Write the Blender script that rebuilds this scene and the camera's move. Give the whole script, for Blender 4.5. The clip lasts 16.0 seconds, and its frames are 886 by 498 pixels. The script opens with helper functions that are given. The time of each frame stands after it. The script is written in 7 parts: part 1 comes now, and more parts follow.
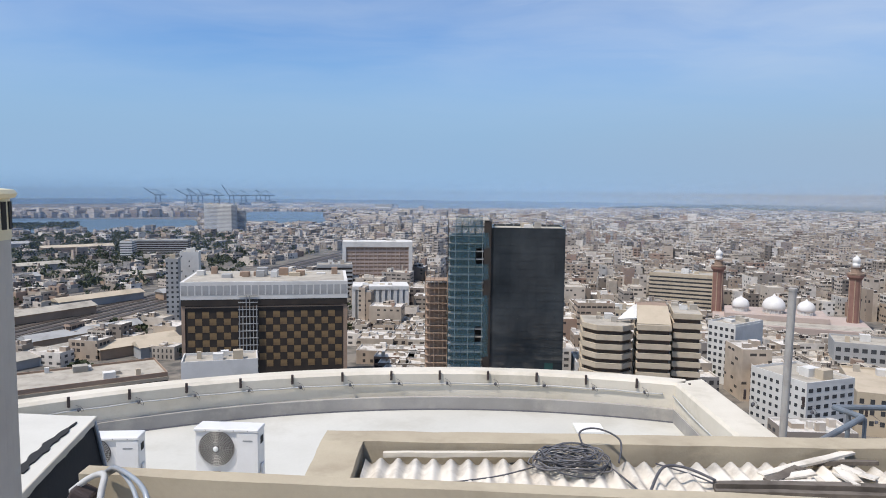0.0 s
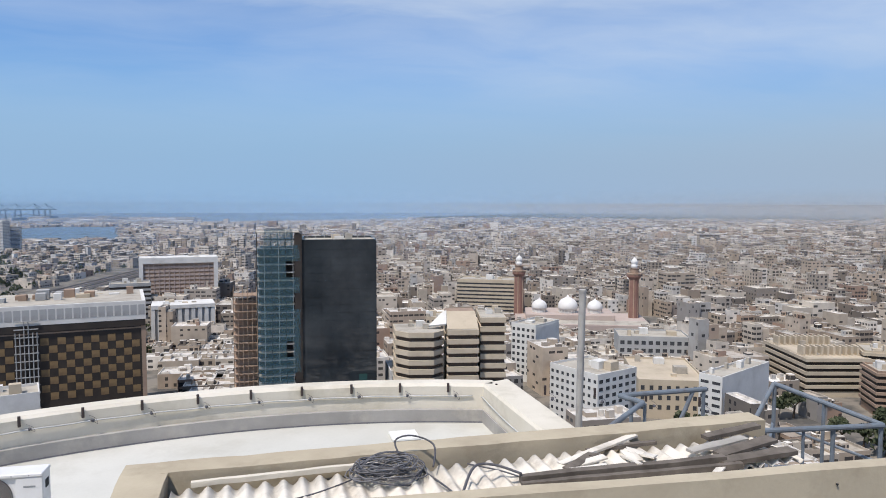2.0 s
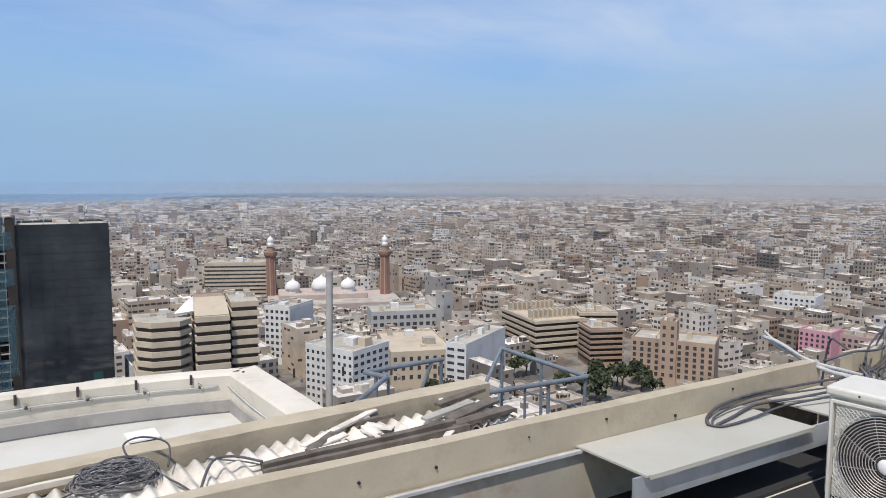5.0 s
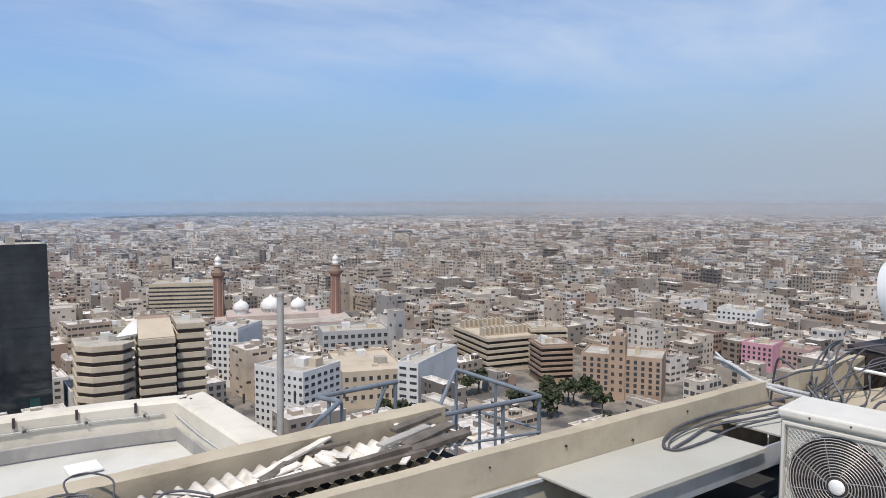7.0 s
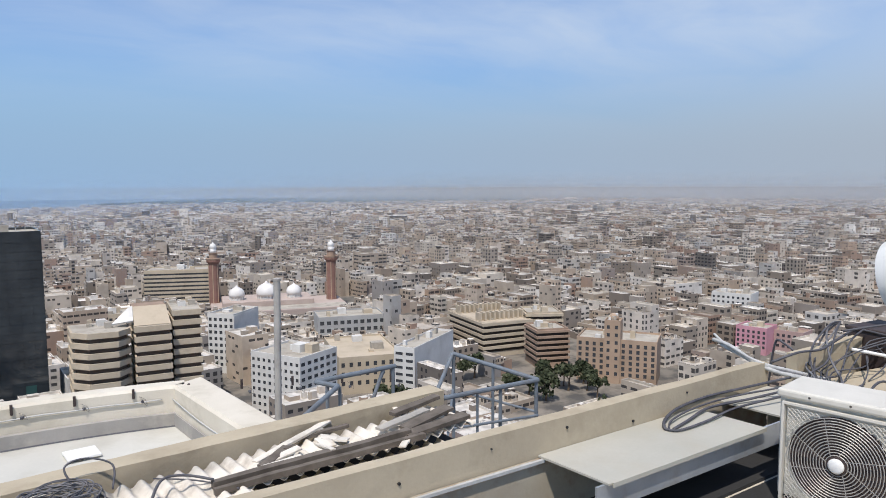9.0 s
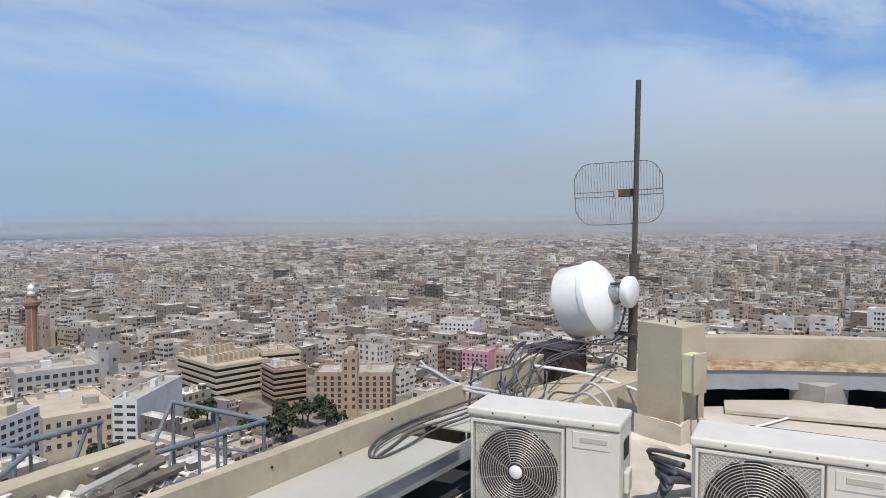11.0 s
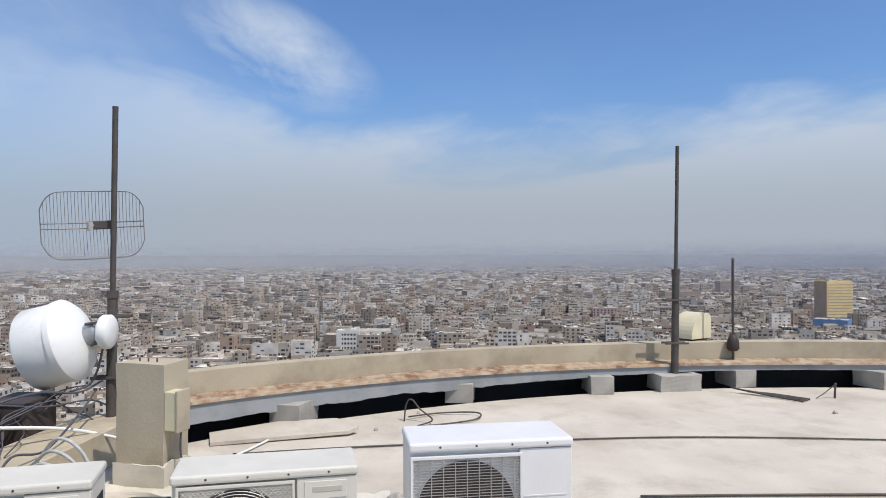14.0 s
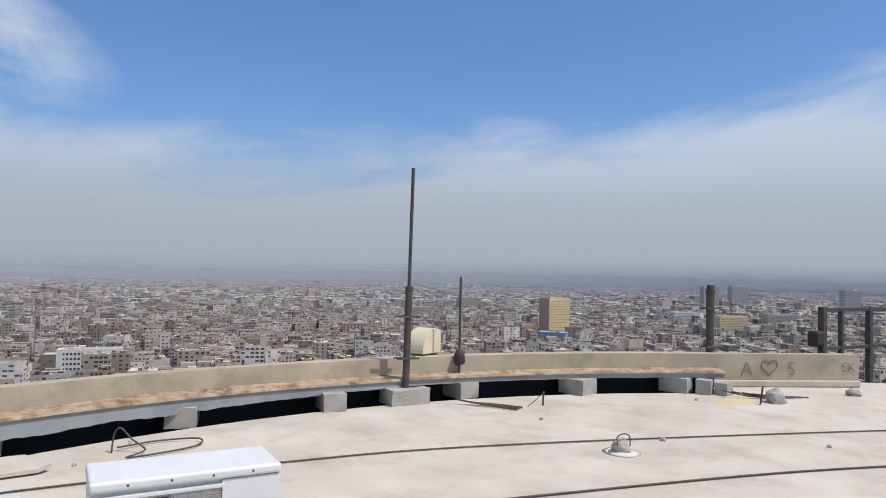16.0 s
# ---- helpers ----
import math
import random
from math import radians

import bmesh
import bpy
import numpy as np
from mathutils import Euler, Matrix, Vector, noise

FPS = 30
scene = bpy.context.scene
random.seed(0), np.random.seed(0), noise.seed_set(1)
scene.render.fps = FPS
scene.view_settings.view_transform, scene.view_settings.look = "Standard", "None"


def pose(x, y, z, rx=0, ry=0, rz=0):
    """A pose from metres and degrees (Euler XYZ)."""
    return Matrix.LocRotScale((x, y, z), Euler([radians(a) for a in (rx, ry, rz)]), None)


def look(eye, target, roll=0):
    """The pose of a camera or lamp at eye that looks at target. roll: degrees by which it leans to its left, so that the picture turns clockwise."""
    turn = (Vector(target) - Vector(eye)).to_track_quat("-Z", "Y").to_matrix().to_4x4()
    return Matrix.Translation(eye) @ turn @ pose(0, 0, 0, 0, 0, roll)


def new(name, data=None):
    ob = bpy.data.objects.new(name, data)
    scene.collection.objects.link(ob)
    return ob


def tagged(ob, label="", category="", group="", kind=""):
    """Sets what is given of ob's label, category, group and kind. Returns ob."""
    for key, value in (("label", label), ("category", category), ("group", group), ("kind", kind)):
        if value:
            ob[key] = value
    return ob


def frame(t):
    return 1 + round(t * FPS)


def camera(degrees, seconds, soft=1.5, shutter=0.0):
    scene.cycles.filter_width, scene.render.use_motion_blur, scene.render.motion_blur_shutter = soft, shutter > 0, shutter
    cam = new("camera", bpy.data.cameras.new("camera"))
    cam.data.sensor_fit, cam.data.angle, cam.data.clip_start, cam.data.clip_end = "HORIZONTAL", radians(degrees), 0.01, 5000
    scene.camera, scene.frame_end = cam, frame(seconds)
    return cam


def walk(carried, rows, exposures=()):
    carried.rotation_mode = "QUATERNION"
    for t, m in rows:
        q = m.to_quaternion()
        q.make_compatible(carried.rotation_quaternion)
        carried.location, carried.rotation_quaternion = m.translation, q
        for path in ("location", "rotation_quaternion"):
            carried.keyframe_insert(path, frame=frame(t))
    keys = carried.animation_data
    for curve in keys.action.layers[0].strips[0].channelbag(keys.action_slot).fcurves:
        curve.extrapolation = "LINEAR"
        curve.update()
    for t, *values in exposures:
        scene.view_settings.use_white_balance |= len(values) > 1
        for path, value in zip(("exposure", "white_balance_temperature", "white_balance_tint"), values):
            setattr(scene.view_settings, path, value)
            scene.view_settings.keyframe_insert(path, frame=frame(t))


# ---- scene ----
cam = camera(64.2, 16.0, soft=0.95)
PATH = [
    (0, (0.832, -0.026, 1.541), (0.81, 1.966, 1.365), 0.6),
    (0.5, (0.811, -0.041, 1.561), (0.917, 1.951, 1.414), 0.7),
    (1, (0.821, -0.03, 1.542), (1.043, 1.951, 1.372), 0.3),
    (1.5, (0.835, -0.072, 1.560), (1.19, 1.889, 1.388), -0.2),
    (2, (0.834, -0.044, 1.555), (1.338, 1.887, 1.414), 0.2),
    (2.5, (0.84, -0.049, 1.549), (1.518, 1.829, 1.432), -0.5),
    (3, (0.883, -0.079, 1.573), (1.791, 1.697, 1.422), 0.3),
    (3.5, (0.883, -0.133, 1.599), (1.913, 1.577, 1.473), 0.3),
    (4, (0.871, -0.185, 1.593), (1.899, 1.523, 1.424), -0.3),
    (4.2, (0.883, -0.181, 1.589), (1.949, 1.499, 1.386), -0.5),
    (6.3, (0.946, -0.117, 1.647), (2.12, 1.492, 1.465), 0.7),
    (6.5, (0.943, -0.111, 1.646), (2.132, 1.486, 1.462), 0.8),
    (7, (0.924, -0.112, 1.653), (2.167, 1.448, 1.509), 0.1),
    (7.5, (0.908, -0.093, 1.646), (2.149, 1.465, 1.467), 0.0),
    (8, (0.896, -0.064, 1.642), (2.134, 1.499, 1.49), -0.1),
    (8.2, (0.888, -0.051, 1.64), (2.106, 1.526, 1.467), -0.2),
    (10.3, (0.982, -0.205, 1.637), (2.476, 1.115, 1.486), -0.1),
    (10.5, (0.987, -0.219, 1.639), (2.544, 1.027, 1.498), 0.0),
    (11, (0.992, -0.245, 1.646), (2.726, 0.749, 1.559), -0.1),
    (11.5, (0.981, -0.254, 1.646), (2.854, 0.444, 1.603), 0.4),
    (12, (0.974, -0.254, 1.648), (2.927, 0.177, 1.606), 1.1),
    (12.5, (0.99, -0.27, 1.649), (2.977, -0.046, 1.617), 0.4),
    (13, (0.985, -0.272, 1.645), (2.984, -0.238, 1.628), 0.6),
    (13.5, (1.011, -0.285, 1.644), (3.0, -0.492, 1.588), -0.3),
    (14, (1.034, -0.297, 1.645), (3.004, -0.64, 1.652), -0.1),
    (14.5, (1.05, -0.341, 1.65), (2.988, -0.833, 1.698), 0.1),
    (14.6, (1.074, -0.355, 1.656), (3.003, -0.884, 1.699), 0.0),
    (15, (1.088, -0.4, 1.652), (2.954, -1.117, 1.705), -0.2),
    (15.5, (1.095, -0.454, 1.652), (2.899, -1.314, 1.729), 0.5),
    (16, (1.075, -0.501, 1.658), (2.811, -1.493, 1.714), 1.2),
]
walk(cam, [(t, look(eye, target, roll)) for t, eye, target, roll in PATH], [(0, 0.0), (8.2, 0.0), (10.3, -0.07), (13.5, -0.07), (16, -0.13)])


# ---------------------------------------------------------------- light
SUN_EL = radians(61)                                # the sun stands towards x = -0.78, y = -0.626
sun_way = Vector((-0.78 * math.cos(SUN_EL), -0.626 * math.cos(SUN_EL), math.sin(SUN_EL)))
sun = new("sun", bpy.data.lights.new("sun", "SUN"))
sun.data.energy, sun.data.angle, sun.data.color = 4.2, radians(0.6), (1.0, 0.925, 0.865)
sun.matrix_world = look((0, 0, 60), Vector((0, 0, 60)) - sun_way)


class Nodes:
    """A short hand for node trees."""

    def __init__(self, tree):
        self.t = tree
        tree.nodes.clear()

    def n(self, kind, ins=None, **props):
        node = self.t.nodes.new(kind)
        for k, v in props.items():
            if k == "operation":
                node.operation = v
            elif k == "blend_type":
                node.blend_type = v
            elif k == "data_type":
                node.data_type = v
            elif k == "sky_type":
                node.sky_type = v
            elif k == "noise_dimensions":
                node.noise_dimensions = v
            elif k == "feature":
                node.feature = v
            elif k == "interpolation_type":
                node.interpolation_type = v
        for k, v in (ins or {}).items():
            if isinstance(v, bpy.types.NodeSocket):
                self.t.links.new(v, node.inputs[k])
            else:
                node.inputs[k].default_value = v
        return node

    def math(self, op, a, b=0.0, c=0.0):
        return self.n("ShaderNodeMath", {0: a, 1: b, 2: c}, operation=op).outputs[0]

    def mix(self, f, a, b, mode="MIX"):
        node = self.n("ShaderNodeMixRGB", {0: f, 1: a, 2: b}, blend_type=mode)
        return node.outputs[0]

    def ramp(self, f, stops):
        node = self.n("ShaderNodeValToRGB", {0: f})
        e = node.color_ramp.elements
        while len(e) < len(stops):
            e.new(0.5)
        for el, (p, c) in zip(e, stops):
            el.position = p
            el.color = (*c, 1) if len(c) == 3 else c
        return node.outputs[0]

    def noise(self, vec, scale, detail=4.0, rough=0.55):
        return self.n("ShaderNodeTexNoise", {"Vector": vec, "Scale": scale, "Detail": detail, "Roughness": rough}).outputs[0]


# ---------------------------------------------------------------- sky
world = bpy.data.worlds.new("sky")
scene.world = world
world.use_nodes = True
w = Nodes(world.node_tree)
sky = w.n("ShaderNodeTexSky", sky_type="NISHITA")
sky.sun_disc = False
sky.sun_elevation, sky.sun_rotation = SUN_EL, math.atan2(sun_way.x, sun_way.y)
sky.air_density, sky.dust_density, sky.ozone_density, sky.altitude = 1.0, 1.2, 1.6, 50
gen = w.n("ShaderNodeTexCoord").outputs["Generated"]
sep = w.n("ShaderNodeSeparateXYZ", {0: gen})
up = sep.outputs[2]
el = w.math("MULTIPLY", w.math("ARCSINE", up), 57.2958)                            # height over the horizon, degrees
azim = w.math("MULTIPLY", w.math("ARCTAN2", sep.outputs[0], sep.outputs[1]), 57.2958)   # bearing from +y, degrees
turnf = w.math("DIVIDE", w.math("ADD", azim, 40.0), 200.0)                         # 0 at bearing -40, 1 at bearing 160
# cloud layer: the direction projected on a flat sheet high above
lift = w.math("ADD", w.math("MAXIMUM", up, 0.02), 0.10)
px = w.math("DIVIDE", sep.outputs[0], lift)
py = w.math("DIVIDE", sep.outputs[1], lift)
flat = w.n("ShaderNodeCombineXYZ", {0: px, 1: py, 2: 0.0}).outputs[0]
warp = w.n("ShaderNodeTexNoise", {"Vector": flat, "Scale": 0.8, "Detail": 3.0})
bent = w.n("ShaderNodeVectorMath", {0: flat, 1: w.n("ShaderNodeVectorMath", {0: warp.outputs[1], 1: (0.9, 0.9, 0.0)}, operation="MULTIPLY").outputs[0]}, operation="ADD").outputs[0]
turned = w.n("ShaderNodeMapping", {"Vector": bent, "Rotation": (0, 0, radians(-20)), "Scale": (0.55, 0.95, 1.0), "Location": (1.7, 0.4, 0)}).outputs[0]
cl_a = w.noise(turned, 0.85, 8, 0.56)
cl_b = w.noise(bent, 0.30, 3, 0.5)
cover = w.math("ADD", w.math("MULTIPLY", cl_a, 0.6), w.math("MULTIPLY", cl_b, 0.4))
wisps = w.ramp(cover, [(0.37, (0, 0, 0)), (0.62, (1, 1, 1))])


def grey(v):
    return (v, v, v)


# thin wisps: few over the sea, many over the city, none in the clear gap beyond
share = w.ramp(turnf, [(0.0, grey(0.40)), (0.22, grey(0.50)), (0.36, grey(0.72)), (0.52, grey(0.90)), (0.59, grey(0.45)), (0.65, grey(0.06)), (1.0, grey(0.04))])
high = w.n("ShaderNodeMapRange", {0: el, 1: 4.0, 2: 13.0, 3: 0.35, 4: 1.0}, interpolation_type="SMOOTHSTEP").outputs[0]
wisps = w.math("MULTIPLY", w.math("MULTIPLY", wisps, share), high)
# the low bank of cloud beyond the city, with its uneven upper edge
bank_top = w.math("MULTIPLY", w.ramp(turnf, [(0.0, grey(0.0)), (0.42, grey(0.1)), (0.50, grey(0.42)), (0.565, grey(0.62)), (0.64, grey(0.42)), (0.71, grey(0.33)), (0.83, grey(0.42)), (0.93, grey(0.56)), (1.0, grey(0.62))]), 25.0)
edge_ = w.math("ADD", w.math("SUBTRACT", bank_top, el), w.math("MULTIPLY", w.math("SUBTRACT", cl_a, 0.5), 17.0))
bank = w.n("ShaderNodeMapRange", {0: edge_, 1: -1.2, 2: 4.2, 3: 0.0, 4: 0.9}, interpolation_type="SMOOTHSTEP").outputs[0]
bank = w.math("MULTIPLY", bank, w.ramp(turnf, [(0.44, grey(0.0)), (0.52, grey(0.35)), (0.60, grey(0.8)), (0.68, grey(1.0))]))
# one loose tuft above the bank
du = w.math("DIVIDE", w.math("SUBTRACT", azim, 86.5), 7.5)
dv = w.math("DIVIDE", w.math("SUBTRACT", el, w.math("ADD", 15.5, w.math("MULTIPLY", du, -2.2))), 3.6)
far_ = w.math("ADD", w.math("MULTIPLY", du, du), w.math("MULTIPLY", dv, dv))
tuft = w.math("MULTIPLY", w.n("ShaderNodeMapRange", {0: far_, 1: 0.0, 2: 1.6, 3: 0.85, 4: 0.0}, interpolation_type="SMOOTHSTEP").outputs[0], w.ramp(w.noise(turned, 2.1, 7, 0.6), [(0.34, (0, 0, 0)), (0.62, (1, 1, 1))]))
lofty = w.math("MULTIPLY", w.n("ShaderNodeMapRange", {0: w.math("ADD", el, w.math("MULTIPLY", w.math("SUBTRACT", cl_a, 0.5), 14.0)), 1: 12.0, 2: 16.5, 3: 0.0, 4: 0.75}, interpolation_type="SMOOTHSTEP").outputs[0],
               w.ramp(turnf, [(0.10, grey(0.6)), (0.20, grey(0.95)), (0.40, grey(0.8)), (0.55, grey(0.2)), (0.62, grey(0.0))]))
veil = w.math("MAXIMUM", w.math("MAXIMUM", w.math("MAXIMUM", wisps, lofty), bank), tuft)
bright = w.mix(1.0, sky.outputs[0], (0.67, 0.93, 1.26, 1), "MULTIPLY")
clouded = w.mix(veil, bright, (5.2, 5.95, 7.0, 1))
# dust haze towards the horizon, bluer over the sea
azi = w.n("ShaderNodeMapRange", {0: azim, 1: 2.0, 2: 85.0, 3: 0.0, 4: 1.0}).outputs[0]
hazecol = w.mix(azi, (2.5, 3.95, 5.85, 1), (3.5, 3.9, 4.5, 1))
low = w.n("ShaderNodeMapRange", {0: up, 1: 0.0, 2: 0.24, 3: 1.0, 4: 0.0}, interpolation_type="SMOOTHERSTEP").outputs[0]
low = w.math("POWER", low, 0.95)
hazy = w.mix(low, clouded, hazecol)
w.n("ShaderNodeOutputWorld", {0: w.n("ShaderNodeBackground", {"Color": hazy, "Strength": 0.120}).outputs[0]})


# ---------------------------------------------------------------- materials
def mat(name):
    m = bpy.data.materials.new(name)
    m.use_nodes = True
    return m, Nodes(m.node_tree)


def finish(nd, colour, rough=0.85, bump=None, strength=0.3, dist=0.01, metal=0.0, spec=0.4):
    ins = {"Base Color": colour, "Roughness": rough, "Metallic": metal, "Specular IOR Level": spec}
    if bump is not None:
        ins["Normal"] = nd.n("ShaderNodeBump", {"Height": bump, "Strength": strength, "Distance": dist}).outputs[0]
    b = nd.n("ShaderNodeBsdfPrincipled", ins)
    nd.n("ShaderNodeOutputMaterial", {0: b.outputs[0]})
    return b


def rgb(c):
    return (*c, 1) if len(c) == 3 else c


def surface(name, base, second=None, scale=3.0, fine=60.0, rough=0.85, metal=0.0, stain=None, stain_scale=1.2, stain_amount=0.5,
            bump=0.3, dist=0.01, spec=0.4):
    """Worn plain surface: base colour broken up at two scales, optional stains."""
    m, nd = mat(name)
    co = nd.n("ShaderNodeTexCoord").outputs["Object"]
    second = second or tuple(c * 0.8 for c in base)
    a = nd.noise(co, scale, 5)
    f = nd.noise(co, fine, 3)
    col = nd.mix(nd.ramp(a, [(0.35, (0, 0, 0)), (0.68, (1, 1, 1))]), rgb(base), rgb(second))
    col = nd.mix(nd.math("MULTIPLY", f, 0.22), col, rgb(tuple(c * 0.55 for c in base)))
    if stain:
        s = nd.noise(co, stain_scale, 6, 0.65)
        sm = nd.math("MULTIPLY", nd.ramp(s, [(0.50, (0, 0, 0)), (0.66, (1, 1, 1))]), stain_amount)
        col = nd.mix(sm, col, rgb(stain))
    h = nd.math("ADD", nd.math("MULTIPLY", a, 0.6), nd.math("MULTIPLY", f, 0.4))
    finish(nd, col, rough, h, bump, dist, metal, spec)
    return m


M_cream = surface("cream_paint", (0.48, 0.415, 0.30), (0.39, 0.33, 0.235), 1.8, 45, 0.85, stain=(0.27, 0.225, 0.155), stain_scale=1.6, stain_amount=0.6, bump=0.5)
M_ivory = surface("ivory_paint", (0.68, 0.63, 0.53), (0.58, 0.53, 0.43), 0.8, 30, 0.75, stain=(0.40, 0.36, 0.27), stain_scale=0.9, stain_amount=0.55)
M_roofwhite = surface("white_roof_coating", (0.60, 0.59, 0.535), (0.51, 0.50, 0.445), 0.5, 25, 0.7, stain=(0.40, 0.38, 0.32), stain_scale=0.6, stain_amount=0.5)
M_slab = surface("pale_roof_screed", (0.60, 0.545, 0.455), (0.48, 0.425, 0.345), 1.1, 40, 0.9, stain=(0.36, 0.315, 0.25), stain_scale=1.7, stain_amount=0.55, bump=0.5, dist=0.02)
M_conc = surface("grey_concrete", (0.42, 0.395, 0.35), (0.32, 0.30, 0.265), 4, 70, 0.9, stain=(0.22, 0.21, 0.19), stain_scale=3)
M_fascia = surface("grey_fascia", (0.33, 0.345, 0.35), (0.25, 0.265, 0.27), 2, 50, 0.8, stain=(0.20, 0.21, 0.21), stain_scale=2)
M_skirt = surface("worn_skirting_grey", (0.36, 0.345, 0.32), (0.27, 0.26, 0.24), 1.2, 40, 0.85, stain=(0.45, 0.42, 0.37), stain_scale=1.4, stain_amount=0.6)
M_coil = surface("faded_coil_cable", (0.23, 0.225, 0.23), (0.10, 0.10, 0.105), 16, 90, 0.6, bump=0.05)
M_tray = surface("rust_streaked_cream", (0.44, 0.40, 0.31), (0.36, 0.31, 0.23), 3, 50, 0.85, stain=(0.22, 0.10, 0.045), stain_scale=2.2, stain_amount=0.75)
M_rust = surface("peeling_rusty_ledge", (0.46, 0.38, 0.27), (0.30, 0.18, 0.10), 9, 80, 0.95, stain=(0.16, 0.075, 0.04), stain_scale=5, stain_amount=0.95, bump=0.8, dist=0.02)
# near-black that stands in for shade in gaps, hollows and openings
M_dark = surface("gap_shade_black", (0.03, 0.03, 0.03), None, 3, 40, 0.9)
M_acwhite = surface("white_unit_paint", (0.74, 0.735, 0.72), (0.68, 0.67, 0.655), 3, 80, 0.45, bump=0.05, stain=(0.55, 0.53, 0.47), stain_scale=4, stain_amount=0.25)
M_acgreen = surface("cream_unit_paint", (0.655, 0.63, 0.555), (0.585, 0.56, 0.49), 3, 80, 0.5, bump=0.05, stain=(0.48, 0.46, 0.40), stain_scale=4, stain_amount=0.3)
M_grille = surface("grey_wire", (0.47, 0.455, 0.42), None, 8, 80, 0.5, 0.3, bump=0.05)
M_fan = surface("dark_fan", (0.055, 0.040, 0.037), None, 8, 80, 0.6, bump=0.05)
M_steel = surface("dark_galvanised_pipe", (0.105, 0.093, 0.083), (0.07, 0.062, 0.056), 8, 90, 0.65, 0.25, stain=(0.10, 0.06, 0.04), stain_scale=9)
M_rail = surface("blue_grey_rail_paint", (0.165, 0.195, 0.225), (0.12, 0.145, 0.17), 6, 80, 0.6, stain=(0.12, 0.09, 0.07), stain_scale=7, stain_amount=0.4)
M_dishwhite = surface("white_dish_plastic", (0.82, 0.82, 0.79), (0.75, 0.75, 0.71), 2, 80, 0.4, bump=0.04, stain=(0.5, 0.46, 0.38), stain_scale=5, stain_amount=0.25)
M_creamplastic = surface("yellowed_plastic", (0.72, 0.66, 0.46), (0.62, 0.55, 0.36), 3, 80, 0.5, bump=0.04)
M_cable = surface("grey_cable", (0.10, 0.10, 0.11), (0.06, 0.06, 0.07), 20, 90, 0.6, bump=0.05)
M_cablewhite = surface("pale_cable", (0.52, 0.52, 0.50), (0.40, 0.40, 0.38), 20, 90, 0.6, bump=0.05)
M_sheet = surface("asbestos_sheet", (0.76, 0.71, 0.62), (0.62, 0.565, 0.475), 2.5, 50, 0.9, stain=(0.28, 0.24, 0.19), stain_scale=3, stain_amount=0.6)
M_plank = surface("weathered_timber", (0.17, 0.145, 0.12), (0.09, 0.075, 0.06), 8, 60, 0.9, stain=(0.12, 0.10, 0.08), stain_scale=6)
M_duct = surface("painted_sheet_metal", (0.47, 0.455, 0.39), (0.41, 0.40, 0.34), 2, 60, 0.6, 0.0, bump=0.08, stain=(0.40, 0.36, 0.28), stain_scale=3, stain_amount=0.4)
M_galv = surface("galvanised_sheet", (0.45, 0.48, 0.50), (0.36, 0.38, 0.40), 4, 60, 0.45, 0.5, bump=0.08, stain=(0.25, 0.18, 0.12), stain_scale=5, stain_amount=0.4)
M_stack = surface("grey_stack_paint", (0.45, 0.43, 0.39), (0.36, 0.34, 0.31), 1, 40, 0.7, stain=(0.22, 0.20, 0.18), stain_scale=1)
M_yellow = surface("ochre_dust", (0.60, 0.47, 0.25), (0.56, 0.49, 0.36), 6, 60, 0.95)
M_dishwire = surface("dull_wire_dish", (0.24, 0.235, 0.225), (0.17, 0.165, 0.16), 8, 90, 0.6, 0.3)
M_scrawl = surface("brown_scrawl", (0.20, 0.165, 0.115), (0.30, 0.25, 0.175), 14, 90, 0.9)


# ---------------------------------------------------------------- building blocks
def box(bm, x0, x1, y0, y1, z0, z1):
    v = [bm.verts.new((x, y, z)) for z in (z0, z1) for x, y in ((x0, y0), (x1, y0), (x1, y1), (x0, y1))]
    for f in ((3, 2, 1, 0), (4, 5, 6, 7), (0, 1, 5, 4), (1, 2, 6, 5), (2, 3, 7, 6), (3, 0, 4, 7)):
        bm.faces.new([v[i] for i in f])
    return v


def bevel(bm, r, seg=2):
    bmesh.ops.bevel(bm, geom=[e for e in bm.edges], offset=r, segments=seg, affect="EDGES", profile=0.5)


def rbox(x0, x1, y0, y1, z0, z1, r=0.01, seg=2):
    bm = bmesh.new()
    box(bm, x0, x1, y0, y1, z0, z1)
    bevel(bm, r, seg)
    return bm


def rod(bm, a, b, r0, r1=None, n=10, caps=True):
    """A round bar from a to b."""
    a, b = Vector(a), Vector(b)
    r1 = r0 if r1 is None else r1
    d = (b - a).normalized()
    s = d.orthogonal().normalized()
    t = d.cross(s)
    rings = []
    for p, r in ((a, r0), (b, r1)):
        rings.append([bm.verts.new(p + r * (math.cos(2 * math.pi * i / n) * s + math.sin(2 * math.pi * i / n) * t)) for i in range(n)])
    for i in range(n):
        bm.faces.new((rings[0][i], rings[0][(i + 1) % n], rings[1][(i + 1) % n], rings[1][i]))
    if caps:
        bm.faces.new(rings[0][::-1])
        bm.faces.new(rings[1])


